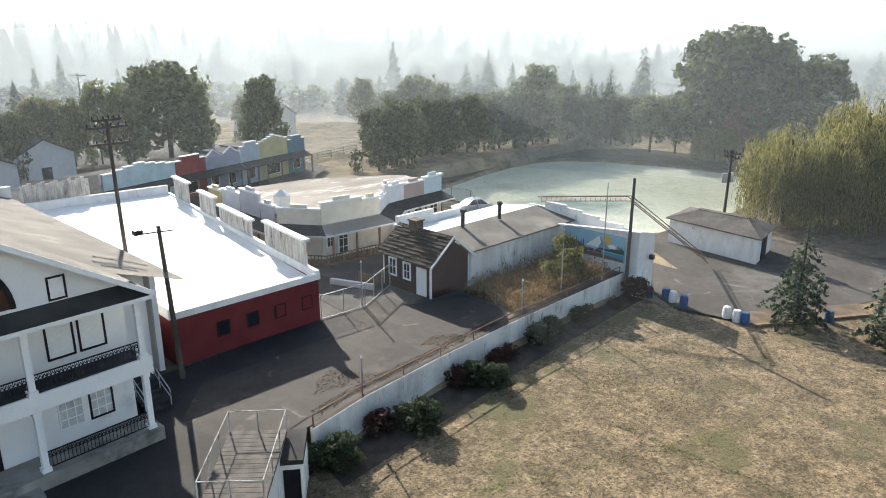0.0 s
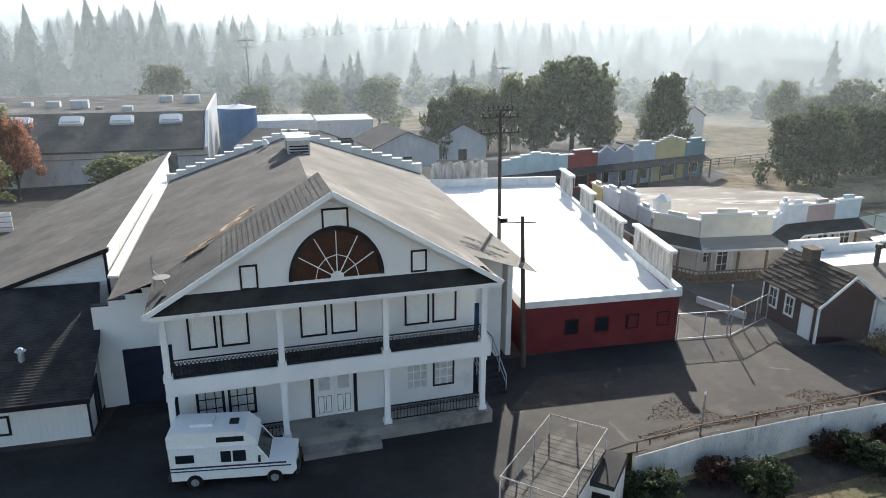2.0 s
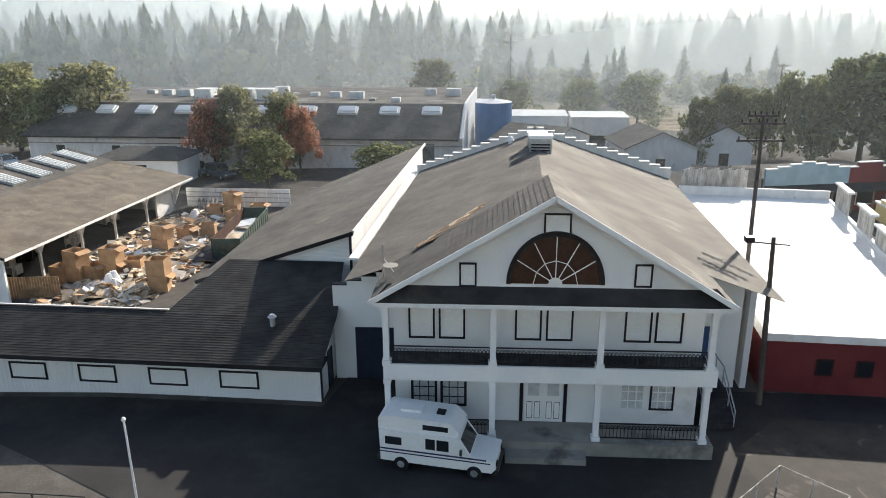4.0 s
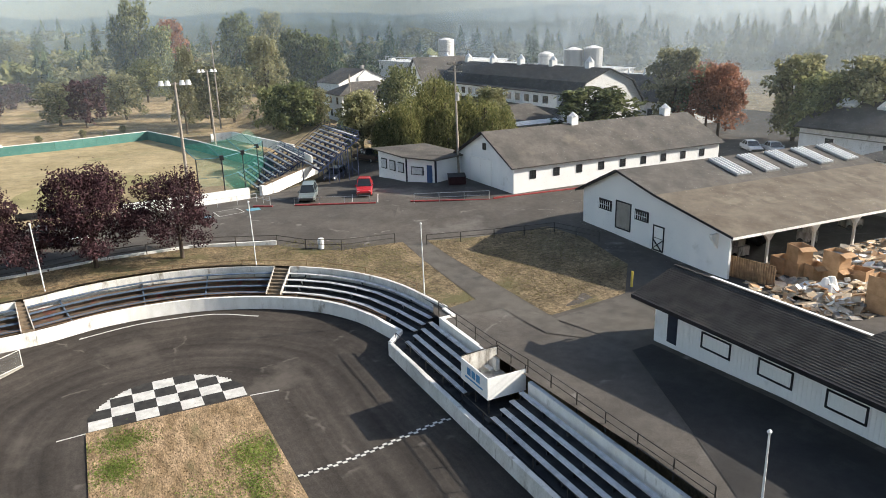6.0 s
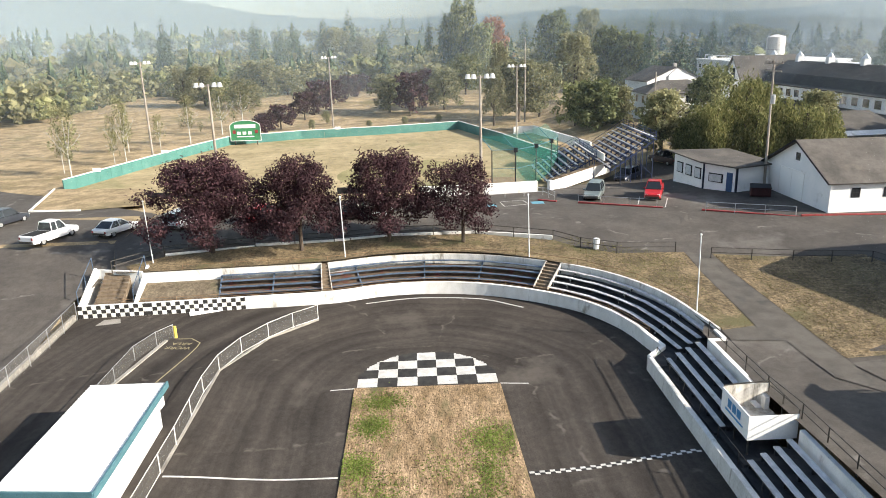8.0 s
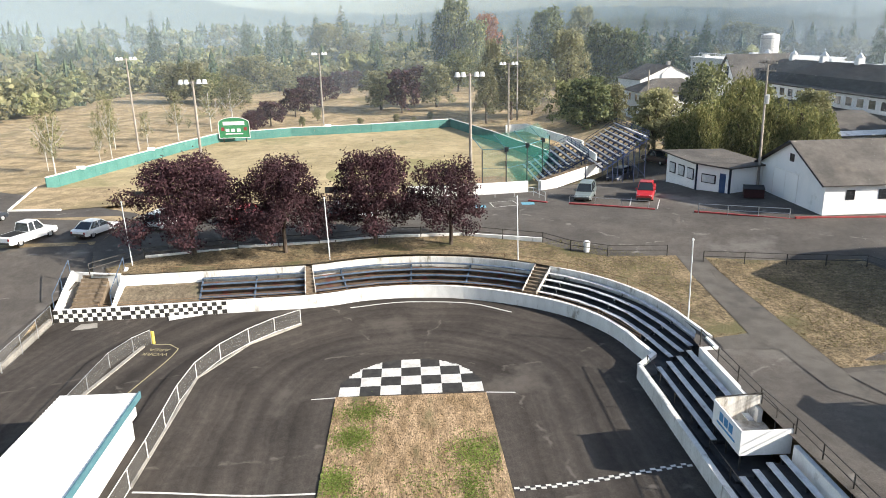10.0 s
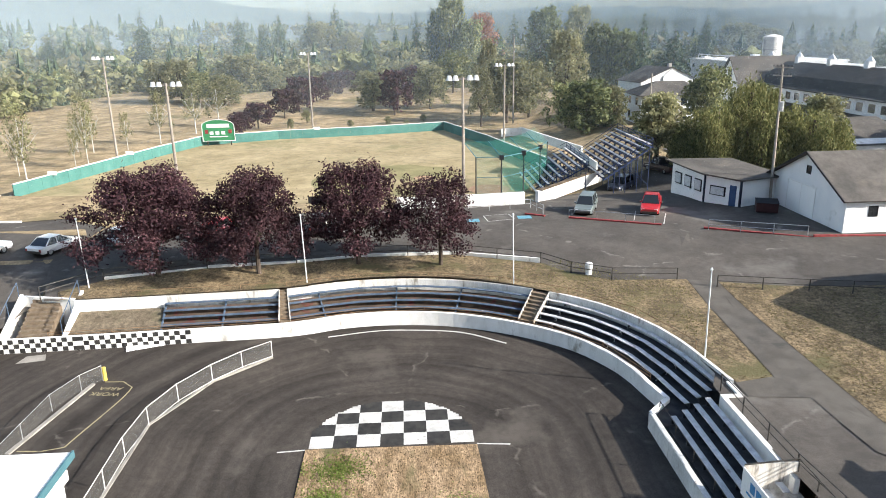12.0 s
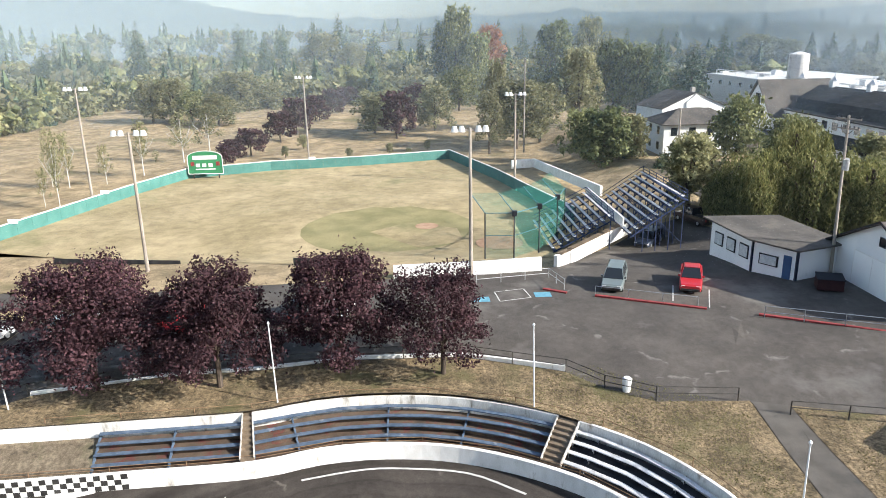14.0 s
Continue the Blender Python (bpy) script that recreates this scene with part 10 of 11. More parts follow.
# trees beyond the ball field
for p, x, y, s, w, lab in (
    (P_OLV, -194.3, -0.4, 1.05, 1.66, "olive tree with thinning leaves on the dry grass"),
    (P_PLM, -185.5, 5.3, 1.37, 1.26, "dark plum-coloured tree on the dry grass"),
    (P_OLV, -196.4, 14.7, 1.14, 1.53, "olive tree on the dry grass"),
    (P_PLM, -219.5, 10.7, 1.29, 1.23, "dark plum-coloured tree on the dry grass"),
    (P_GRN, -232.0, 23.3, 1.38, 1.39, "green tree at the far side of the dry grass"),
    (P_GRN, -248.5, 30.4, 1.13, 0.99, "green tree at the far side of the dry grass"),
    (P_OLV, -165.9, 30.9, 1.41, 1.86, "spreading olive tree on bare trunks beyond the field"),
    (P_YEL, -181.3, 28.6, 1.8, 1.08, "tall yellowing tree with thin foliage"),
    (P_YEL, -187.9, 49.1, 2.0, 2.09, "tall yellow-green tree with hanging twigs"),
    (P_DRK, -247.9, 55.3, 2.72, 2.04, "very tall dark tree behind the dry grass"),
    (P_OLV, -305.8, 80.3, 2.95, 1.89, "tall hazy tree behind the woods"),
    (P_DRK, -136.9, 42.5, 1.1, 1.32, "dense dark green tree beyond the bleachers"),
    (P_GRN, -145.8, 40.0, 0.95, 0.81, "green tree beyond the bleachers"),
    (P_OLV, -137.6, 47.1, 0.94, 0.84, "olive tree beyond the bleachers"),
    (P_DRK, -224.3, 67.8, 2.14, 1.62, "tall dark tree behind the white house"),
    (P_DRK, -216.7, 72.3, 1.98, 1.42, "tall dark tree behind the white house"),
    (P_FIR, -210.2, 76.0, 1.26, 0.77, "brown-green fir behind the white house"),
    (P_FIR, -215.7, 87.3, 1.07, 1.11, "brown-green fir behind the white house"),
    (P_DRK, -225.2, 87.6, 1.28, 1.26, "tall dark tree behind the white house"),
    (P_OLV, -321.3, 155.1, 2.14, 3.21, "hazy tree beyond the works"),
    (P_OLV, -325.3, 169.5, 1.93, 2.57, "hazy tree beyond the works"),
    (P_GRN, -291.1, 124.9, 1.56, 1.51, "hazy tree beyond the works"),
    (P_FIR2, -266.9, 117.8, 1.28, 1.09, "dark fir beyond the works"),
    (P_FIR2, -313.3, 181.0, 1.02, 1.16, "dark fir beyond the works"),
    (P_FIR, -300.0, 183.8, 1.09, 1.2, "dark fir beyond the works"),
    (P_FIR2, -305.0, 194.7, 1.01, 0.95, "slender fir beyond the works"),
    (P_OLV, -283.2, 182.4, 1.43, 2.68, "hazy tree beyond the works"),
    (P_GRN, -127.0, 60.8, 1.29, 1.02, "dense green tree beside the white house"),
    (P_PLM, -157.2, -26.9, 0.54, 0.73, "dark plum-coloured tree along the far path"),
    (P_PLM, -164.9, -24.9, 0.69, 0.89, "dark plum-coloured tree along the far path"),
    (P_PLM, -183.8, -22.0, 0.89, 1.0, "dark plum-coloured tree along the far path"),
    (P_PLM, -195.3, -19.9, 1.15, 1.06, "dark plum-coloured tree along the far path"),
    (P_PLM, -218.8, -18.0, 0.99, 1.11, "dark plum-coloured tree along the far path"),
    (P_PLM, -236.3, -15.0, 1.06, 1.07, "dark plum-coloured tree along the far path"),
    (P_PLM, -255.7, -12.3, 0.98, 1.06, "dark plum-coloured tree along the far path"),
    (P_PLM, -278.1, -6.9, 0.89, 1.32, "dark plum-coloured tree along the far path"),
    (P_YEL, -221.3, -63.7, 1.27, 1.71, "yellow-orange tree at the wood's edge"),
    (P_YEL, -221.3, -57.5, 1.32, 1.94, "yellow-orange tree at the wood's edge"),
    (P_GRN, -219.7, -52.4, 0.95, 1.08, "green tree at the wood's edge"),
    (P_OLV, -244.5, -44.4, 1.39, 2.28, "olive tree at the wood's edge"),
    (P_OLV, -212.9, -43.4, 0.92, 1.59, "olive tree at the wood's edge"),
    (P_OLV, -250.2, -37.1, 0.98, 1.86, "olive tree at the wood's edge"),
    (P_OLV, -279.4, -32.5, 1.11, 2.36, "olive tree at the wood's edge"),
    (P_GRN, -317.2, -29.1, 1.1, 1.69, "green tree before the distant roof"),
    (P_OLV, -299.5, 3.3, 0.73, 2.69, "olive tree before the distant roof"),
    (P_YEL, -357.4, -30.0, 2.54, 3.57, "tall yellow tree in the woods"),
    (P_YEL, -348.6, -16.7, 2.07, 2.9, "tall yellow tree in the woods"),
    (P_GRN, -302.0, 26.8, 3.31, 1.83, "very tall green tree in the woods"),
    (P_GRN, -275.4, 33.0, 2.34, 1.32, "green tree in the woods"),
    (P_RED, -295.0, 38.4, 2.62, 1.79, "tall tree turning bronze in the woods"),
    (P_FIR, -301.8, -94.1, 1.55, 1.13, "tall dark fir standing above the woods"),
    (P_FIR2, -343.7, -124.5, 1.0, 1.14, "dark fir in the woods"),
    (P_FIR2, -368.1, -156.2, 1.06, 0.95, "dark fir in the woods"),
    (P_FIR2, -310.6, -137.3, 0.96, 1.01, "dark fir in the woods"),
    (P_FIR2, -400.0, -77.8, 1.57, 1.51, "tall hazy fir in the woods"),
    (P_FIR, -348.5, -55.4, 1.38, 1.02, "dark fir in the woods"),
    (P_FIR, -418.8, -59.9, 1.57, 1.47, "tall hazy fir in the woods"),
    (P_FIR2, -416.3, -42.6, 1.67, 1.42, "tall hazy fir in the woods"),
    (P_FIR, -412.8, -28.3, 1.85, 1.44, "tall hazy fir in the woods"),
    (P_FIR, -399.1, -9.1, 1.4, 1.48, "tall hazy fir in the woods"),
    (P_FIR2, -306.5, 13.6, 1.41, 0.89, "tall dark fir in the woods"),
    (P_FIR, -302.3, 19.7, 1.54, 1.0, "tall dark fir in the woods"),
    (P_FIR2, -335.7, 58.2, 1.42, 1.24, "hazy fir in the woods"),
    (P_FIR2, -421.0, 114.4, 1.42, 0.9, "hazy fir in the woods"),
    (P_FIR2, -417.2, 128.1, 1.33, 1.15, "hazy fir in the woods"),
    (P_FIR2, -390.1, 146.3, 1.29, 1.22, "hazy fir in the woods"),
):
    plant(p, x, y, -1.8, s, (x * 37 + y * 11) % 360, w, lab)
for i, (x, y, s, w) in enumerate(((-121, -44, 1.15, 0.7), (-120, -45.6, 0.55, 0.45), (-145, -40, 0.98, 1.0), (-159, -37, 1.02, 1.3), (-137, -43.4, 0.66, 0.6), (-135.5, -49, 0.9, 0.8), (-171, -35, 1.0, 1.5), (-136, -52, 0.7, 0.6), (-113, -51, 0.8, 0.6), (-92, -62, 1.0, 1.0))):
    plant(P_BIR, x, y, -1.8, s, i * 53, w, "thin pale-trunked birch in the dry grass")
for i, (x, y, s) in enumerate(((-158, -4, 0.2), (-162, 4, 0.22), (-156, 8, 0.2), (-166, 12, 0.2), (-172, -15, 0.3), (-160, -17, 0.24))):
    plant(P_OLV, x, y, -1.9, s, i * 53, s, "small young tree in the dry grass")
for i, (x, y) in enumerate(((-126.6, 48.2), (-127.4, 49.2), (-81.0, 70.5), (-79.6, 71.0), (-78.2, 71.4))):
    plant(P_FIR2, x, y, -1.2 if i < 2 else 0, 0.2 + 0.02 * (i % 2), i * 40, 0.3, "narrow dark cypress shrub")

PLACE[0] = EAST
BANK = "dark tree in the row on the pond bank"
for p, x, y, s, w, lab in (
    (P_DRK, 63.8, 76.0, 0.95, 0.82, BANK),
    (P_DRK, 67.6, 76.6, 1.02, 0.80, BANK),
    (P_GRN, 71.2, 78.0, 0.92, 0.74, BANK),
    (P_DRK, 74.4, 80.0, 0.98, 0.80, BANK),
    (P_DRK, 77.8, 81.0, 0.96, 0.78, BANK),
    (P_DRK, 81.0, 80.4, 0.93, 0.72, BANK),
    (P_DRK, 84.4, 78.3, 1.02, 0.78, BANK),
    (P_GRN, 87.8, 77.6, 0.95, 0.74, BANK),
    (P_DRK, 91.2, 77.3, 1.00, 0.80, BANK),
    (P_DRK, 94.6, 76.6, 0.92, 0.75, BANK),
    (P_DRK, 98.2, 75.7, 0.97, 0.80, BANK),
    (P_GRN, 101.8, 75.1, 0.90, 0.72, BANK),
    (P_DRK, 105.6, 73.8, 0.92, 0.78, BANK),
    (P_DRK, 109.9, 72.0, 0.84, 0.74, BANK),
    (P_DRK, 112.8, 69.3, 0.86, 0.80, BANK),
    (P_GRN, 115.4, 66.4, 0.80, 0.75, BANK),
    (P_GRN, -1, 140, 0.88, 1.00, "small green tree beyond the trailers"), (P_GRN, 12, 142, 0.88, 1.00, "small green tree beyond the trailers"), (P_GRN, 22, 138, 0.99, 1.12, "small green tree beyond the trailers"), (P_OLV, -16, 138, 1.30, 1.30, "olive tree beyond the tank"),
    (P_WIL, 78.6, 26.6, 0.92, 0.6, "broad weeping willow with trailing yellow-green leaves"),
    (P_WIL, 86.0, 19.6, 1.12, 0.75, "large weeping willow by the pond"),
    (P_WIL, 92.2, 23.2, 1.14, 0.71, "large weeping willow by the pond"),
    (P_WIL, 110.0, 48.7, 0.48, 0.5, "small willow at the pond's end"),
    (P_WIL, 117.5, 42.4, 0.68, 0.42, "small willow beside the pond"),
    (P_DRK, 46.1, 102.1, 1.53, 1.75, "very large dark tree beyond the facades"),
    (P_GRN, 40.1, 102.5, 1.22, 0.77, "green tree beyond the facades"),
    (P_GRN, 37.5, 105.6, 1.24, 0.6, "green tree in the haze beyond the sheds"),
    (P_OLV, 29.6, 103.9, 1.12, 1.04, "olive tree in the haze beyond the sheds"),
    (P_DRK, 24.4, 97.1, 1.03, 0.6, "dark tree beyond the sheds"),
    (P_GRN, 34.3, 106.7, 1.02, 0.62, "green tree in the haze beyond the sheds"),
    (P_GRN, 51.4, 104.0, 1.25, 0.68, "green tree beyond the facades"),
    (P_DRK, 60.1, 99.2, 1.3, 0.93, "tall oval tree in the haze"),
    (P_GRN, 61.7, 107.5, 0.92, 0.52, "hazy tree beyond the facades"),
    (P_GRN, 94.1, 116.7, 0.99, 0.73, "hazy tree beyond the paddock"),
    (P_GRN, 90.0, 96.4, 1.15, 1.02, "green tree in the haze"),
    (P_OLV, 84.0, 96.5, 0.95, 0.94, "olive tree in the haze"),
    (P_GRN, 106.1, 105.9, 0.89, 0.75, "green tree in the haze"),
    (P_GRN, 119.0, 91.0, 1.26, 1.23, "round tree in the haze"),
    (P_OLV, 114.1, 80.8, 0.98, 1.03, "olive tree in the haze"),
    (P_DRK, 119.6, 50.3, 2.03, 2.48, "huge dark round tree behind the pond"),
    (P_DRK, 120.7, 55.2, 1.9, 1.49, "huge dark round tree behind the pond"),
    (P_DRK, 119.9, 37.9, 1.61, 1.36, "large dark tree behind the pond"),
    (P_DRK, 123.6, 45.6, 1.82, 1.35, "huge dark round tree behind the pond"),
    (P_RED, 116.7, 46.9, 0.82, 0.87, "orange-brown autumn tree behind the pond"),
    (P_OLV, 112.1, 35.9, 0.98, 1.36, "olive tree behind the willow"),
    (P_OLV, 107.6, 30.0, 0.96, 1.06, "olive tree behind the willow"),
    (P_GRN, 111.2, 60.6, 0.9, 0.95, "green bushy tree on the pond bank"),
    (P_GRN, 112.4, 56.6, 0.86, 0.82, "green bushy tree on the pond bank"),
    (P_FIR, 128.0, 119.1, 0.63, 0.54, "dark fir tree rising out of the haze"),
    (P_FIR, 132.3, 115.9, 0.78, 0.55, "dark fir tree rising out of the haze"),
    (P_FIR, 132.1, 119.1, 0.54, 0.43, "dark fir tree rising out of the haze"),
    (P_FIR, 115.2, 75.7, 0.64, 0.43, "dark fir tree rising out of the haze"),
    (P_FIR, 115.3, 71.7, 0.67, 0.46, "dark fir tree rising out of the haze"),
    (P_FIR, 139.1, 78.6, 0.92, 0.59, "dark fir tree rising out of the haze"),
    (P_FIR, 166.8, 205.8, 0.59, 0.86, "dark fir tree rising out of the haze"),
    (P_FIR, 142.2, 161.2, 0.47, 0.51, "dark fir tree rising out of the haze"),
    (P_FIR, 227.6, 57.2, 0.75, 0.76, "dark fir tree rising out of the haze"),
    (P_FIR, 165.1, 213.5, 0.43, 0.74, "dark fir tree rising out of the haze"),
    (P_FIR, 168.6, 87.0, 0.33, 0.16, "dark fir tree rising out of the haze"),
    (P_FIR, 116.6, 308.8, 0.8, 1.19, "dark fir tree rising out of the haze"),
    (P_FIR, 96.8, 326.0, 0.8, 1.43, "dark fir tree rising out of the haze"),
    (P_FIR, 132.0, 313.4, 0.68, 1.02, "dark fir tree rising out of the haze"),
):
    plant(p, x, y, -1.2, s, (x * 31 + y * 17) % 360, w, lab)
P_YFIR = conifer("young_fir", "young open fir tree beside the lane", 7.6, 5.4, 2300, 0.20, "leaf_fir", 30)
P_YFIR.matrix_world = EAST @ pose(50.6, 15.4, -1.75)
plant(P_YFIR, 51.5, 9.2, -1.75, 1.0, 120, 1.2, "young open fir tree at the lane")

# shrubs along the retaining wall
P_SHR = broadleaf("shrub", "dense green shrub below the retaining wall", "shrub", 1.7, 2.5, 3300, 0.07, "leaf_shrub", 40, 0.05, 5, group="shrubs")
P_SHR.matrix_world = EAST @ pose(17.2, 24.3, -1.8)
P_RST = broadleaf("shrub", "rust-brown dry shrub below the retaining wall", "shrub", 1.3, 1.7, 2400, 0.05, "rust", 41, 0.05, 5, group="shrubs")
P_RST.matrix_world = EAST @ pose(20.4, 25.4, -1.8)
for p, x, y, s in ((P_SHR, 16.3, 25.0, 0.75), (P_SHR, 22.4, 23.9, 1.0), (P_SHR, 21.9, 24.9, 0.7), (P_RST, 21.0, 25.6, 0.8), (P_SHR, 28.0, 25.6, 0.8), (P_RST, 27.0, 25.9, 1.0), (P_SHR, 28.6, 24.4, 0.85), (P_RST, 30.6, 26.1, 0.9), (P_RST, 31.9, 26.2, 0.8), (P_SHR, 35.0, 26.3, 0.85), (P_SHR, 36.8, 26.4, 0.8), (P_SHR, 40.0, 26.5, 0.7), (P_RST, 41.2, 26.5, 0.8), (P_RST, 44.1, 26.0, 0.7), (P_RST, 46.8, 26.0, 1.4), (P_RST, 47.9, 26.3, 1.2)):
    plant(p, x, y, -1.8, s, (x * 71) % 360, s)
P_BSH = broadleaf("shrub", "bright green leafy shrub in the weed bed", "shrub", 2.4, 2.6, 2200, 0.11, "leaf_willow", 42, 0.05, 5, group="weed bed shrubs")
P_BSH.matrix_world = EAST @ pose(43.0, 29.4, 0.0)
plant(P_BSH, 44.8, 31.2, 0, 1.2, 80, 1.1, "olive leafy shrub in the weed bed")
plant(P_BSH, 41.2, 30.0, 0, 0.75, 150, 0.8)
rng = np.random.default_rng(50)
pts = np.stack([rng.uniform(34.2, 46.6, 21000), rng.uniform(27.9, 33.2, 21000), np.abs(rng.normal(0.35, 0.36, 21000))], 1)
pts = pts[(pts[:, 1] > 27.9) & (pts[:, 0] > 35.2 + np.maximum(0, 30.5 - pts[:, 1]) * -0.3)]
pts[:, 2] *= 0.7 + 0.6 * np.sin(pts[:, 0] * 1.7) ** 2
wd = new("weeds", leaf_mesh("weeds", pts, 0.13, M["weeds"], rng, -1.5, 0.18))
wd.matrix_world = EAST
tagged(wd, "tall dry brown weeds behind the wall", "weeds", "", "stuff")
PLACE[0] = Matrix()


# grass tufts on the nearer lawns
def tufts(name, poly, n, zf, mat, seed, size, label, m=None):
    rng = np.random.default_rng(seed)
    lo, hi = np.min(poly, 0), np.max(poly, 0)
    P = rng.uniform(lo, hi, (n, 2))
    P = np.array([p for p in P if poly_inside(poly, p[0], p[1])])
    Z = np.array([zf(x, y) for x, y in P]) + size * 0.35
    up = np.column_stack([rng.normal(0, 0.5, (len(P), 2)), np.ones(len(P))])
    ob = new(name, leaf_mesh(name, np.column_stack([P, Z]), size, M[mat], rng, 0.0, 0.35, up))
    if m is not None:
        ob.matrix_world = m
    return tagged(ob, label, "grass", "", "stuff")


tufts("lawn_tufts", [(16, 24.5), (47, 26.5), (48, 17), (60, 11), (60, -20), (12, -20), (12, 18)], 42000, lambda x, y: -1.72, "lawn_blades", 60, 0.055, "dry grass tufts on the lawn", EAST)
def strip_poly(line, w):
    ns = normals([Vector(p) for p in line])
    return [(p[0] + n.x * w, p[1] + n.y * w) for p, n in zip(line, ns)] + [(p[0] - n.x * w, p[1] - n.y * w) for p, n in list(zip(line, ns))[::-1]]


tufts("green_tufts", strip_poly([(19.0, 18.8), (22.4, 17.3), (26.8, 15.4), (29.5, 14.1), (31.6, 13.1), (34.9, 11.6), (38.5, 9.8)], 0.3), 7000, lambda x, y: -1.70, "leaf_fresh", 64, 0.055, "greener grass along an old path on the lawn", EAST)
# this second strip sets a thin diagonal shadow line in darker tufts
tufts("green_tufts", strip_poly([(29.7, 17.4), (29.8, 16.0), (29.7, 13.8), (29.8, 11.5), (29.8, 9.0), (29.9, 4.0)], 0.25), 1500, lambda x, y: -1.71, "leaf_olive", 65, 0.045, "darker tufts drawing a thin cast shadow across the lawn", EAST)
tufts("olive_tufts", [(31.0, 20.5), (38.3, 21.0), (43.2, 19.2), (41.0, 16.0), (35.6, 14.8), (31.0, 16.2)], 3000, lambda x, y: -1.72, "leaf_olive", 66, 0.05, "olive tufts mixed in the dry lawn", EAST)
tufts("leaf_litter", strip_poly([(17.5, 26.7), (20.3, 27.2), (24.0, 27.4), (28.0, 27.6), (32.6, 28.0)], 0.35), 3600, lambda x, y: 0.02, "rust", 86, 0.06, "brown leaf litter along the rail", EAST)
tufts("leaf_litter", [(18.6, 28.3), (20.6, 27.7), (22.4, 27.6), (22.0, 28.6), (20.9, 30.0), (19.6, 29.4)], 800, lambda x, y: 0.02, "litter", 87, 0.06, "drift of brown leaves on the asphalt", EAST)
tufts("leaf_litter", [(26.6, 28.9), (27.4, 27.9), (29.2, 27.6), (29.6, 28.4), (28.3, 29.2)], 500, lambda x, y: 0.02, "litter", 88, 0.06, "drift of brown leaves on the asphalt", EAST)
gr = np.random.default_rng(81)
for gx, gy, ga, gb, n in ((-34.6, 3.6, 0.6, 0.8, 1400), (-31.8, 3.1, 0.7, 0.6, 1700), (-27.9, 2.5, 0.7, 0.5, 1400), (-29.9, 9.7, 0.9, 0.8, 1800), (-26.9, 9.3, 1.0, 0.5, 1000), (-25.6, 3.6, 0.8, 0.8, 700), (-24.6, 8.6, 0.9, 0.8, 700), (-27.4, 7.0, 0.8, 0.7, 300), (-22.5, 6.0, 1.4, 1.6, 800)):
    P = np.column_stack([gr.normal(gx, ga, n), np.clip(gr.normal(gy, gb, n), 1.75, 10.95)])
    Z = np.array([track_z(x, y) for x, y in P]) + 0.075
    up = np.column_stack([gr.normal(0, 0.4, (n, 2)), np.ones(n)])
    tagged(new("green_tufts", leaf_mesh("green_tufts", np.column_stack([P, Z]), 0.07, M["leaf_fresh"], gr, 0.0, 0.4, up)), "fresh green grass tufts in the infield", "grass", "", "stuff")
tufts("olive_tufts", [(-54.5, 13.0), (-50.0, 20.6), (-44.0, 25.2), (-39.0, 26.4), (-52.0, 28.2), (-58.0, 20.0)], 15000, lambda x, y: upper(x, y) + 0.03, "leaf_lawn", 67, 0.06, "olive grass tufts on the slope behind the bleachers")
tufts("olive_tufts", [(-50.0, 32.0), (-34.5, 31.5), (-35.0, 37.0), (-44.0, 41.0), (-49.0, 40.0)], 6000, lambda x, y: upper(x, y) + 0.03, "leaf_lawn", 68, 0.06, "olive grass tufts on the plot")
tufts("slope_tufts", LAWN1, 16000, lambda x, y: upper(x, y) + 0.03, "lawn_blades", 61, 0.06, "dry grass tufts on the slope")
tufts("plot_tufts", [(-52.2, 30.9), (-32.0, 30.5), (-32.6, 37.4), (-37.0, 41.4), (-44.0, 42.6), (-49.0, 42.0)], 9000, lambda x, y: upper(x, y) + 0.03, "lawn_blades", 62, 0.06, "dry grass tufts on the plot")
tufts("infield_tufts", [(-36.4, 1.9), (-36.2, 10.9), (-10, 11.2), (-10, 1.7)], 9000, lambda x, y: track_z(x, y) + 0.04, "lawn_blades", 63, 0.06, "dry grass tufts in the infield")


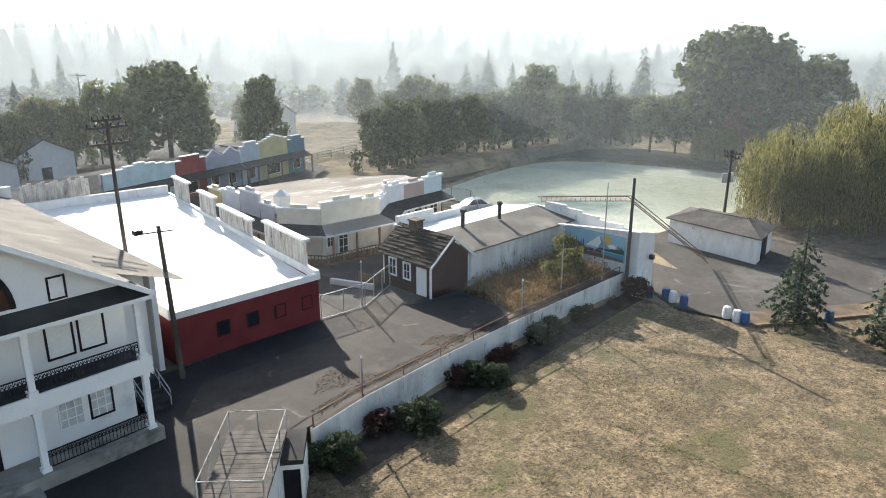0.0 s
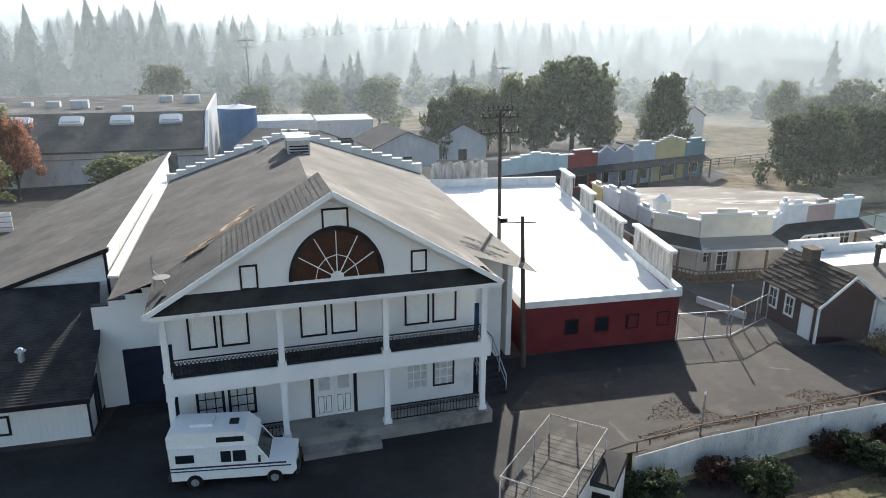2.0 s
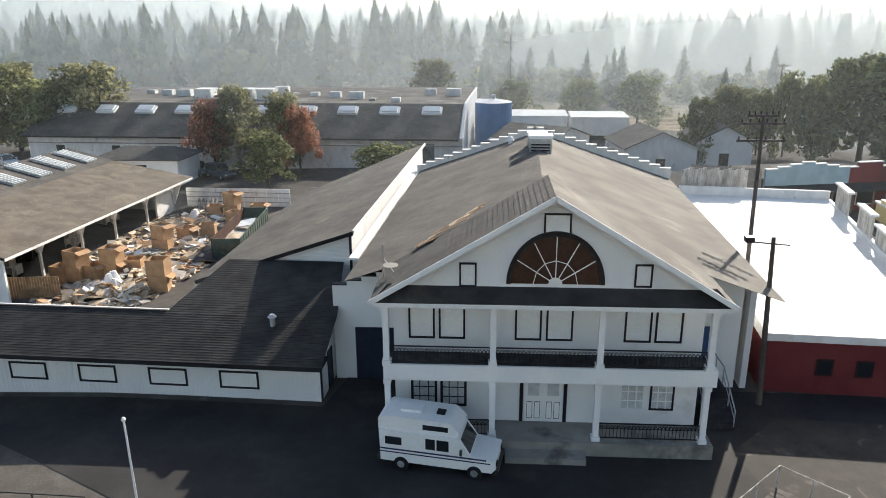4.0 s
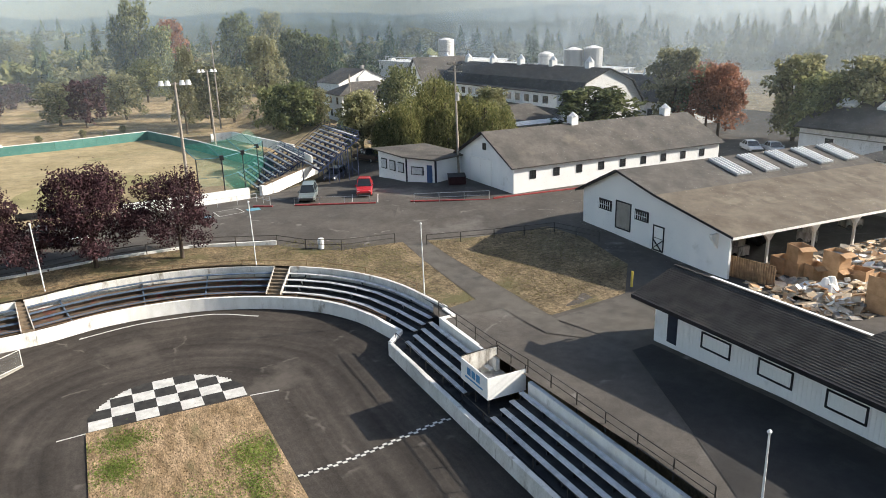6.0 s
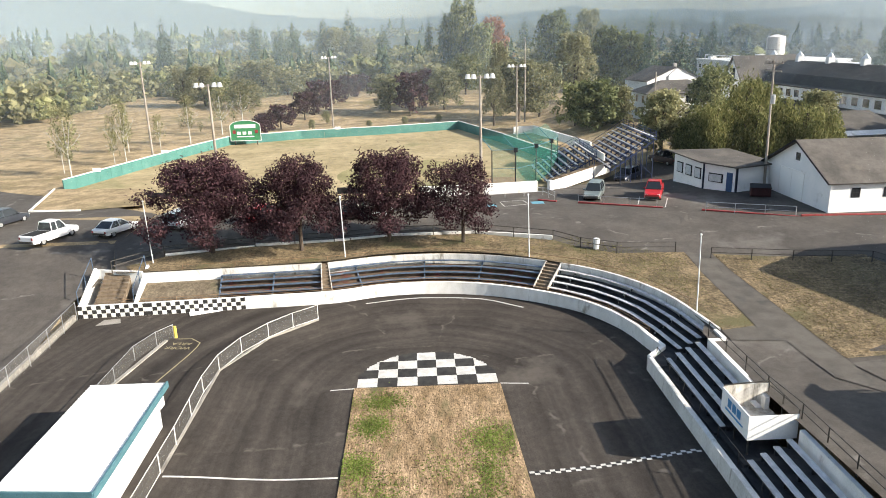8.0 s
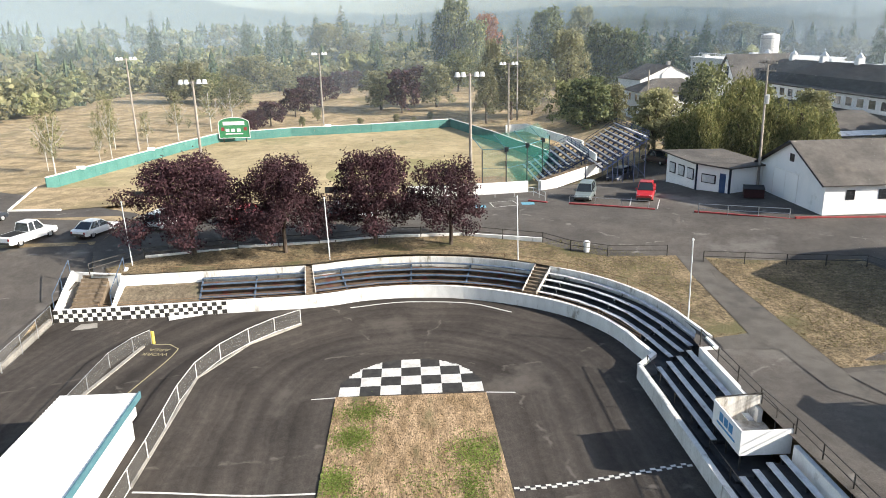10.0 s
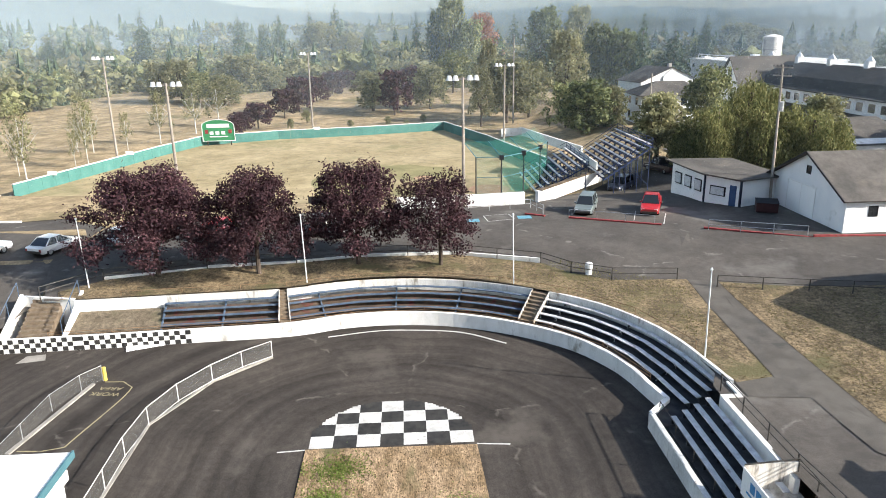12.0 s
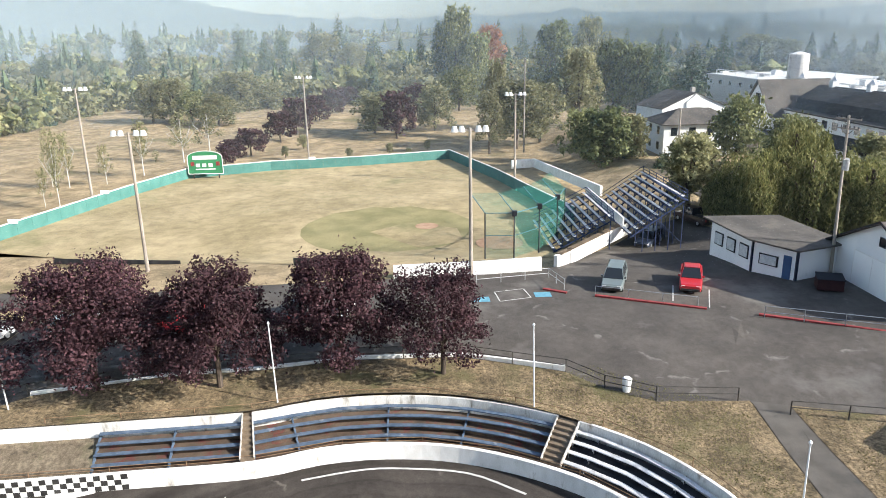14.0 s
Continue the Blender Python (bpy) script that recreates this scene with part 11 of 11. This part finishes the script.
# ---- far woods, hills and haze ----
def hearts(name, trees, mat, label):
    """The dense inner crowns of far trees: ragged tiers for firs, uneven knobs for broad crowns, all in one mesh."""
    vs, fs = [], []
    for kind, x, y, z, h, w, rng in trees:
        o = len(vs)
        if kind == "fir":
            n, tiers = 8, 6
            for k in range(tiers):
                f0, f1 = 0.06 + 0.86 * k / tiers, min(1.0, 0.06 + 0.86 * (k + 1.7) / tiers)
                r = w * 0.44 * (1 - f0) ** 0.85
                o = len(vs)
                a0 = rng.uniform(0, 6.28)
                for i in range(n):
                    q = r * (rng.uniform(0.85, 1.2) if i % 2 else rng.uniform(0.45, 0.7))
                    a = a0 + 6.283 * i / n
                    vs.append((x + q * math.cos(a), y + q * math.sin(a), z + h * (f0 - 0.02 * (i % 2) + rng.uniform(-0.015, 0.015))))
                vs.append((x, y, z + h * f1))
                fs.extend((o + i, o + (i + 1) % n, o + n) for i in range(n))
        else:
            for k in range(7):
                o = len(vs)
                c = (x + rng.uniform(-0.3, 0.3) * w, y + rng.uniform(-0.3, 0.3) * w, z + h * rng.uniform(0.25, 0.78))
                r = w * rng.uniform(0.15, 0.24)
                for i in range(6):
                    a = 1.047 * i + rng.uniform(-0.2, 0.2)
                    q = r * rng.uniform(0.75, 1.1)
                    vs.append((c[0] + q * math.cos(a), c[1] + q * math.sin(a), c[2] + r * rng.uniform(-0.3, 0.3)))
                vs.append((c[0], c[1], c[2] + r * rng.uniform(0.75, 1.0)))
                vs.append((c[0], c[1], c[2] - r * 0.9))
                for i in range(6):
                    j = (i + 1) % 6
                    fs.extend(((o + i, o + j, o + 6), (o + j, o + i, o + 7)))
    me = bpy.data.meshes.new(name)
    me.from_pydata(vs, [], fs)
    me.materials.append(M[mat])
    tagged(new(name, me), label, "woods", "", "stuff")


def far_wood(name, n, place, mats, hts, seed, label, leaves=130, size=1.0, fir=0.5, fir_boost=1.35, core=1.0):
    rng = np.random.default_rng(seed)
    groups = {m: [] for m in mats}
    solid = {m: [] for m in mats}
    for i in range(n):
        x, y, z = place(rng)
        h = rng.uniform(*hts)
        if rng.uniform() < fir:
            h *= fir_boost * rng.uniform(0.78, 1.08)
            w = h * rng.uniform(0.42, 0.62)
            p, o = boughs(h, w, leaves, rng, 11, 6)
            groups[mats[0]].append((p + np.array([x, y, z]), o, np.clip(1.35 - p[:, 2] / h, 0.45, 1.0)))
            solid[mats[0]].append(("fir", x, y, z, h, w, rng))
        else:
            w, h = h * rng.uniform(0.7, 1.05), h * 0.8
            lobes = [(x + rng.uniform(-0.3, 0.3) * w, y + rng.uniform(-0.3, 0.3) * w, z + h * rng.uniform(0.22, 0.82), w * rng.uniform(0.16, 0.3), w * rng.uniform(0.16, 0.3), h * rng.uniform(0.12, 0.22)) for k in range(8)]
            m = mats[1 + int(rng.integers(len(mats) - 1))]
            groups[m].append((*lobes_points(lobes, leaves, rng), np.ones(leaves)))
            solid[m].append(("broad", x, y, z, h, w * core, rng))
    for m, g in groups.items():
        if g:
            ob = new(name, leaf_mesh(name, np.concatenate([p for p, o, s in g]), size * np.concatenate([s for p, o, s in g]), M[m], rng, 0.3, 0.55, np.concatenate([o for p, o, s in g])))
            tagged(ob, label, "woods", "", "stuff")
            hearts(name, solid[m], m, label)


def ring_place(a0, a1, r0, r1, rise=0.0, cx=-20, cy=20):
    def f(rng):
        a = radians(rng.uniform(a0, a1))
        r = math.sqrt(rng.uniform(r0 * r0, r1 * r1))
        return cx + r * math.cos(a), cy + r * math.sin(a), -1.5 + rise * (r - r0)
    return f


def edge_place(line, depth, rise=0.0):
    """Places behind a wood's edge, which runs along the line."""
    ps = [Vector(p) for p in line]

    def f(rng):
        u = rng.uniform(0, len(ps) - 1.001)
        k = int(u)
        p = ps[k].lerp(ps[k + 1], u - k)
        d = (p - Vector((-10, 10))).normalized()
        q = p + d * depth * rng.uniform(0, 1) ** 1.15
        return q.x, q.y, -1.6 + rise * (q - p).length
    return f


MIX = ["leaf_fir", "leaf_olive", "leaf_green", "leaf_olive", "leaf_wood", "leaf_green", "leaf_yellow"]
WEST_EDGE = [(-128, -110), (-165, -104), (-190, -94), (-213, -92), (-243, -90), (-262, -84), (-240, -66), (-236, -48), (-252, -34), (-262, -20)]
far_wood("west_scrub", 230, edge_place(WEST_EDGE, 45), MIX[:6], (4.5, 9), 69, "low olive and green trees at the wood's edge", 360, 0.54, 0.0, core=0.72)
far_wood("west_wood", 400, edge_place(WEST_EDGE, 150), MIX, (9, 15), 70, "mixed olive and green woods west of the field", 170, 1.05, 0.10, 1.35, 0.8)
far_wood("west_wood", 150, edge_place([(-258, -12), (-262, 20), (-262, 50), (-245, 72), (-225, 88)], 90), MIX, (11, 19), 77, "tall mixed trees beyond the dry grass", 270, 0.90, 0.15, 1.2, 0.85)
far_wood("west_wood", 480, ring_place(158, 235, 320, 520, 0.012), ["leaf_fir", "leaf_olive", "leaf_green", "leaf_wood"], (13, 20), 76, "mixed woods further west", 90, 1.7, 0.2, 1.15)
far_wood("west_ridge", 620, ring_place(136, 240, 500, 900, 0.05), ["leaf_fir", "leaf_dark", "leaf_green", "leaf_wood"], (16, 24), 71, "distant wooded ridge in the haze", 40, 2.2, 0.4, 1.15)
far_wood("works_wood", 110, ring_place(139, 163, 275, 370, 0.01), ["leaf_fir", "leaf_green", "leaf_wood", "leaf_olive"], (10, 16), 72, "tall trees behind the white house and works", 180, 1.15, 0.35)
far_wood("north_wood", 170, ring_place(84, 124, 195, 262, 0.0), ["leaf_fir", "leaf_dark"], (14, 20), 73, "dark fir wood beyond the warehouse", 200, 1.0, 0.86)
far_wood("north_wood", 300, ring_place(60, 142, 262, 400, 0.0), ["leaf_fir", "leaf_dark", "leaf_green"], (13, 19), 78, "dark fir wood further back", 110, 1.5, 0.9)
far_wood("north_edge", 90, ring_place(62, 86, 150, 205, 0.0), ["leaf_fir", "leaf_dark", "leaf_green", "leaf_olive"], (6, 11), 79, "hazy trees beyond the trailers", 190, 0.85, 0.2)
far_wood("east_edge", 100, ring_place(20, 62, 170, 225, 0.0), ["leaf_fir", "leaf_dark", "leaf_green", "leaf_olive"], (5, 9), 83, "hazy trees beyond the pond", 170, 0.85, 0.2)
far_wood("north_ridge", 620, ring_place(30, 142, 400, 760, 0.022), ["leaf_fir", "leaf_dark"], (15, 23), 74, "distant fir ridge in the haze", 40, 2.0, 0.8, 1.2)
far_wood("east_wood", 330, ring_place(-25, 66, 230, 460, 0.0), ["leaf_fir", "leaf_dark", "leaf_green"], (7, 13), 75, "hazy woods east of the pond", 90, 1.7, 0.5, 1.25)


def hills():
    mb = MB()
    n = 420
    jag = random.Random(91)
    for ring, (r, base) in enumerate(((900, -5), (1150, 30), (1500, 62), (1900, 40))):
        for i in range(n):
            a = 2 * math.pi * i / n
            nz = noise.noise(Vector((math.cos(a) * 3.1, math.sin(a) * 3.1, ring * 0.7))) * 26 + noise.noise(Vector((math.cos(a) * 11, math.sin(a) * 11, ring))) * 9 + noise.noise(Vector((math.cos(a) * 60, math.sin(a) * 60, ring))) * 5 + jag.uniform(-2.6, 2.6)
            east_low = 0.35 + 0.65 * sstep(-0.2, 0.5, -math.cos(a))
            mb.v.append((r * math.cos(a), r * math.sin(a), (base + nz * (ring > 0)) * east_low + (0 if ring < 1 else 52 + 12 * ring) * math.exp(-((a - 3.75) / 0.36) ** 2) if ring else -6))
    for k in range(3):
        for i in range(n):
            mb.f.append((k * n + i, k * n + (i + 1) % n, (k + 1) * n + (i + 1) % n, (k + 1) * n + i))
    return mb


struct("hills", hills(), surf("far_forest", (0.022, 0.038, 0.024), (0.05, 0.07, 0.04), 0.02, 1.0, 0.0, 0.15), "forested hills on the horizon", "backdrop", True)


def haze_bank(name, r, a0, a1, h, sunward, away, thin=0.0):
    mb = MB()
    n = 72
    for i in range(n + 1):
        a = radians(a0 + (a1 - a0) * i / n)
        x, y = r * math.cos(a), r * math.sin(a)
        mb.v.extend([(x, y, -21), (x, y, h - 15)])
    for i in range(n):
        mb.f.append((2 * i, 2 * i + 2, 2 * i + 3, 2 * i + 1))
    ob = struct(name, mb, mist("haze_%d" % r, sunward, away, -15.0, h - 15, thin), "see-through shell standing in for air haze", "haze", True)
    ob.matrix_world = Matrix.Translation((-5, 15, 15))
    return ob


haze_bank("haze_close", 42, -30, 150, 32, 0.02, 0.0)
haze_bank("haze_near", 76, -60, 166, 45, 0.035, 0.0)
haze_bank("haze_mid", 110, -147, 213, 55, 0.11, 0.01)
haze_bank("haze_back", 150, -147, 213, 75, 0.22, 0.03)
haze_bank("haze_deep", 186, -147, 213, 85, 0.20, 0.03)
haze_bank("haze_far", 228, -147, 213, 90, 0.32, 0.07)
haze_bank("haze_wood", 305, -147, 213, 120, 0.32, 0.13, 0.05)
haze_bank("haze_ridge", 490, -147, 213, 150, 0.44, 0.30, 0.05)
haze_bank("haze_horizon", 880, -147, 213, 420, 0.66, 0.52, 0.42)
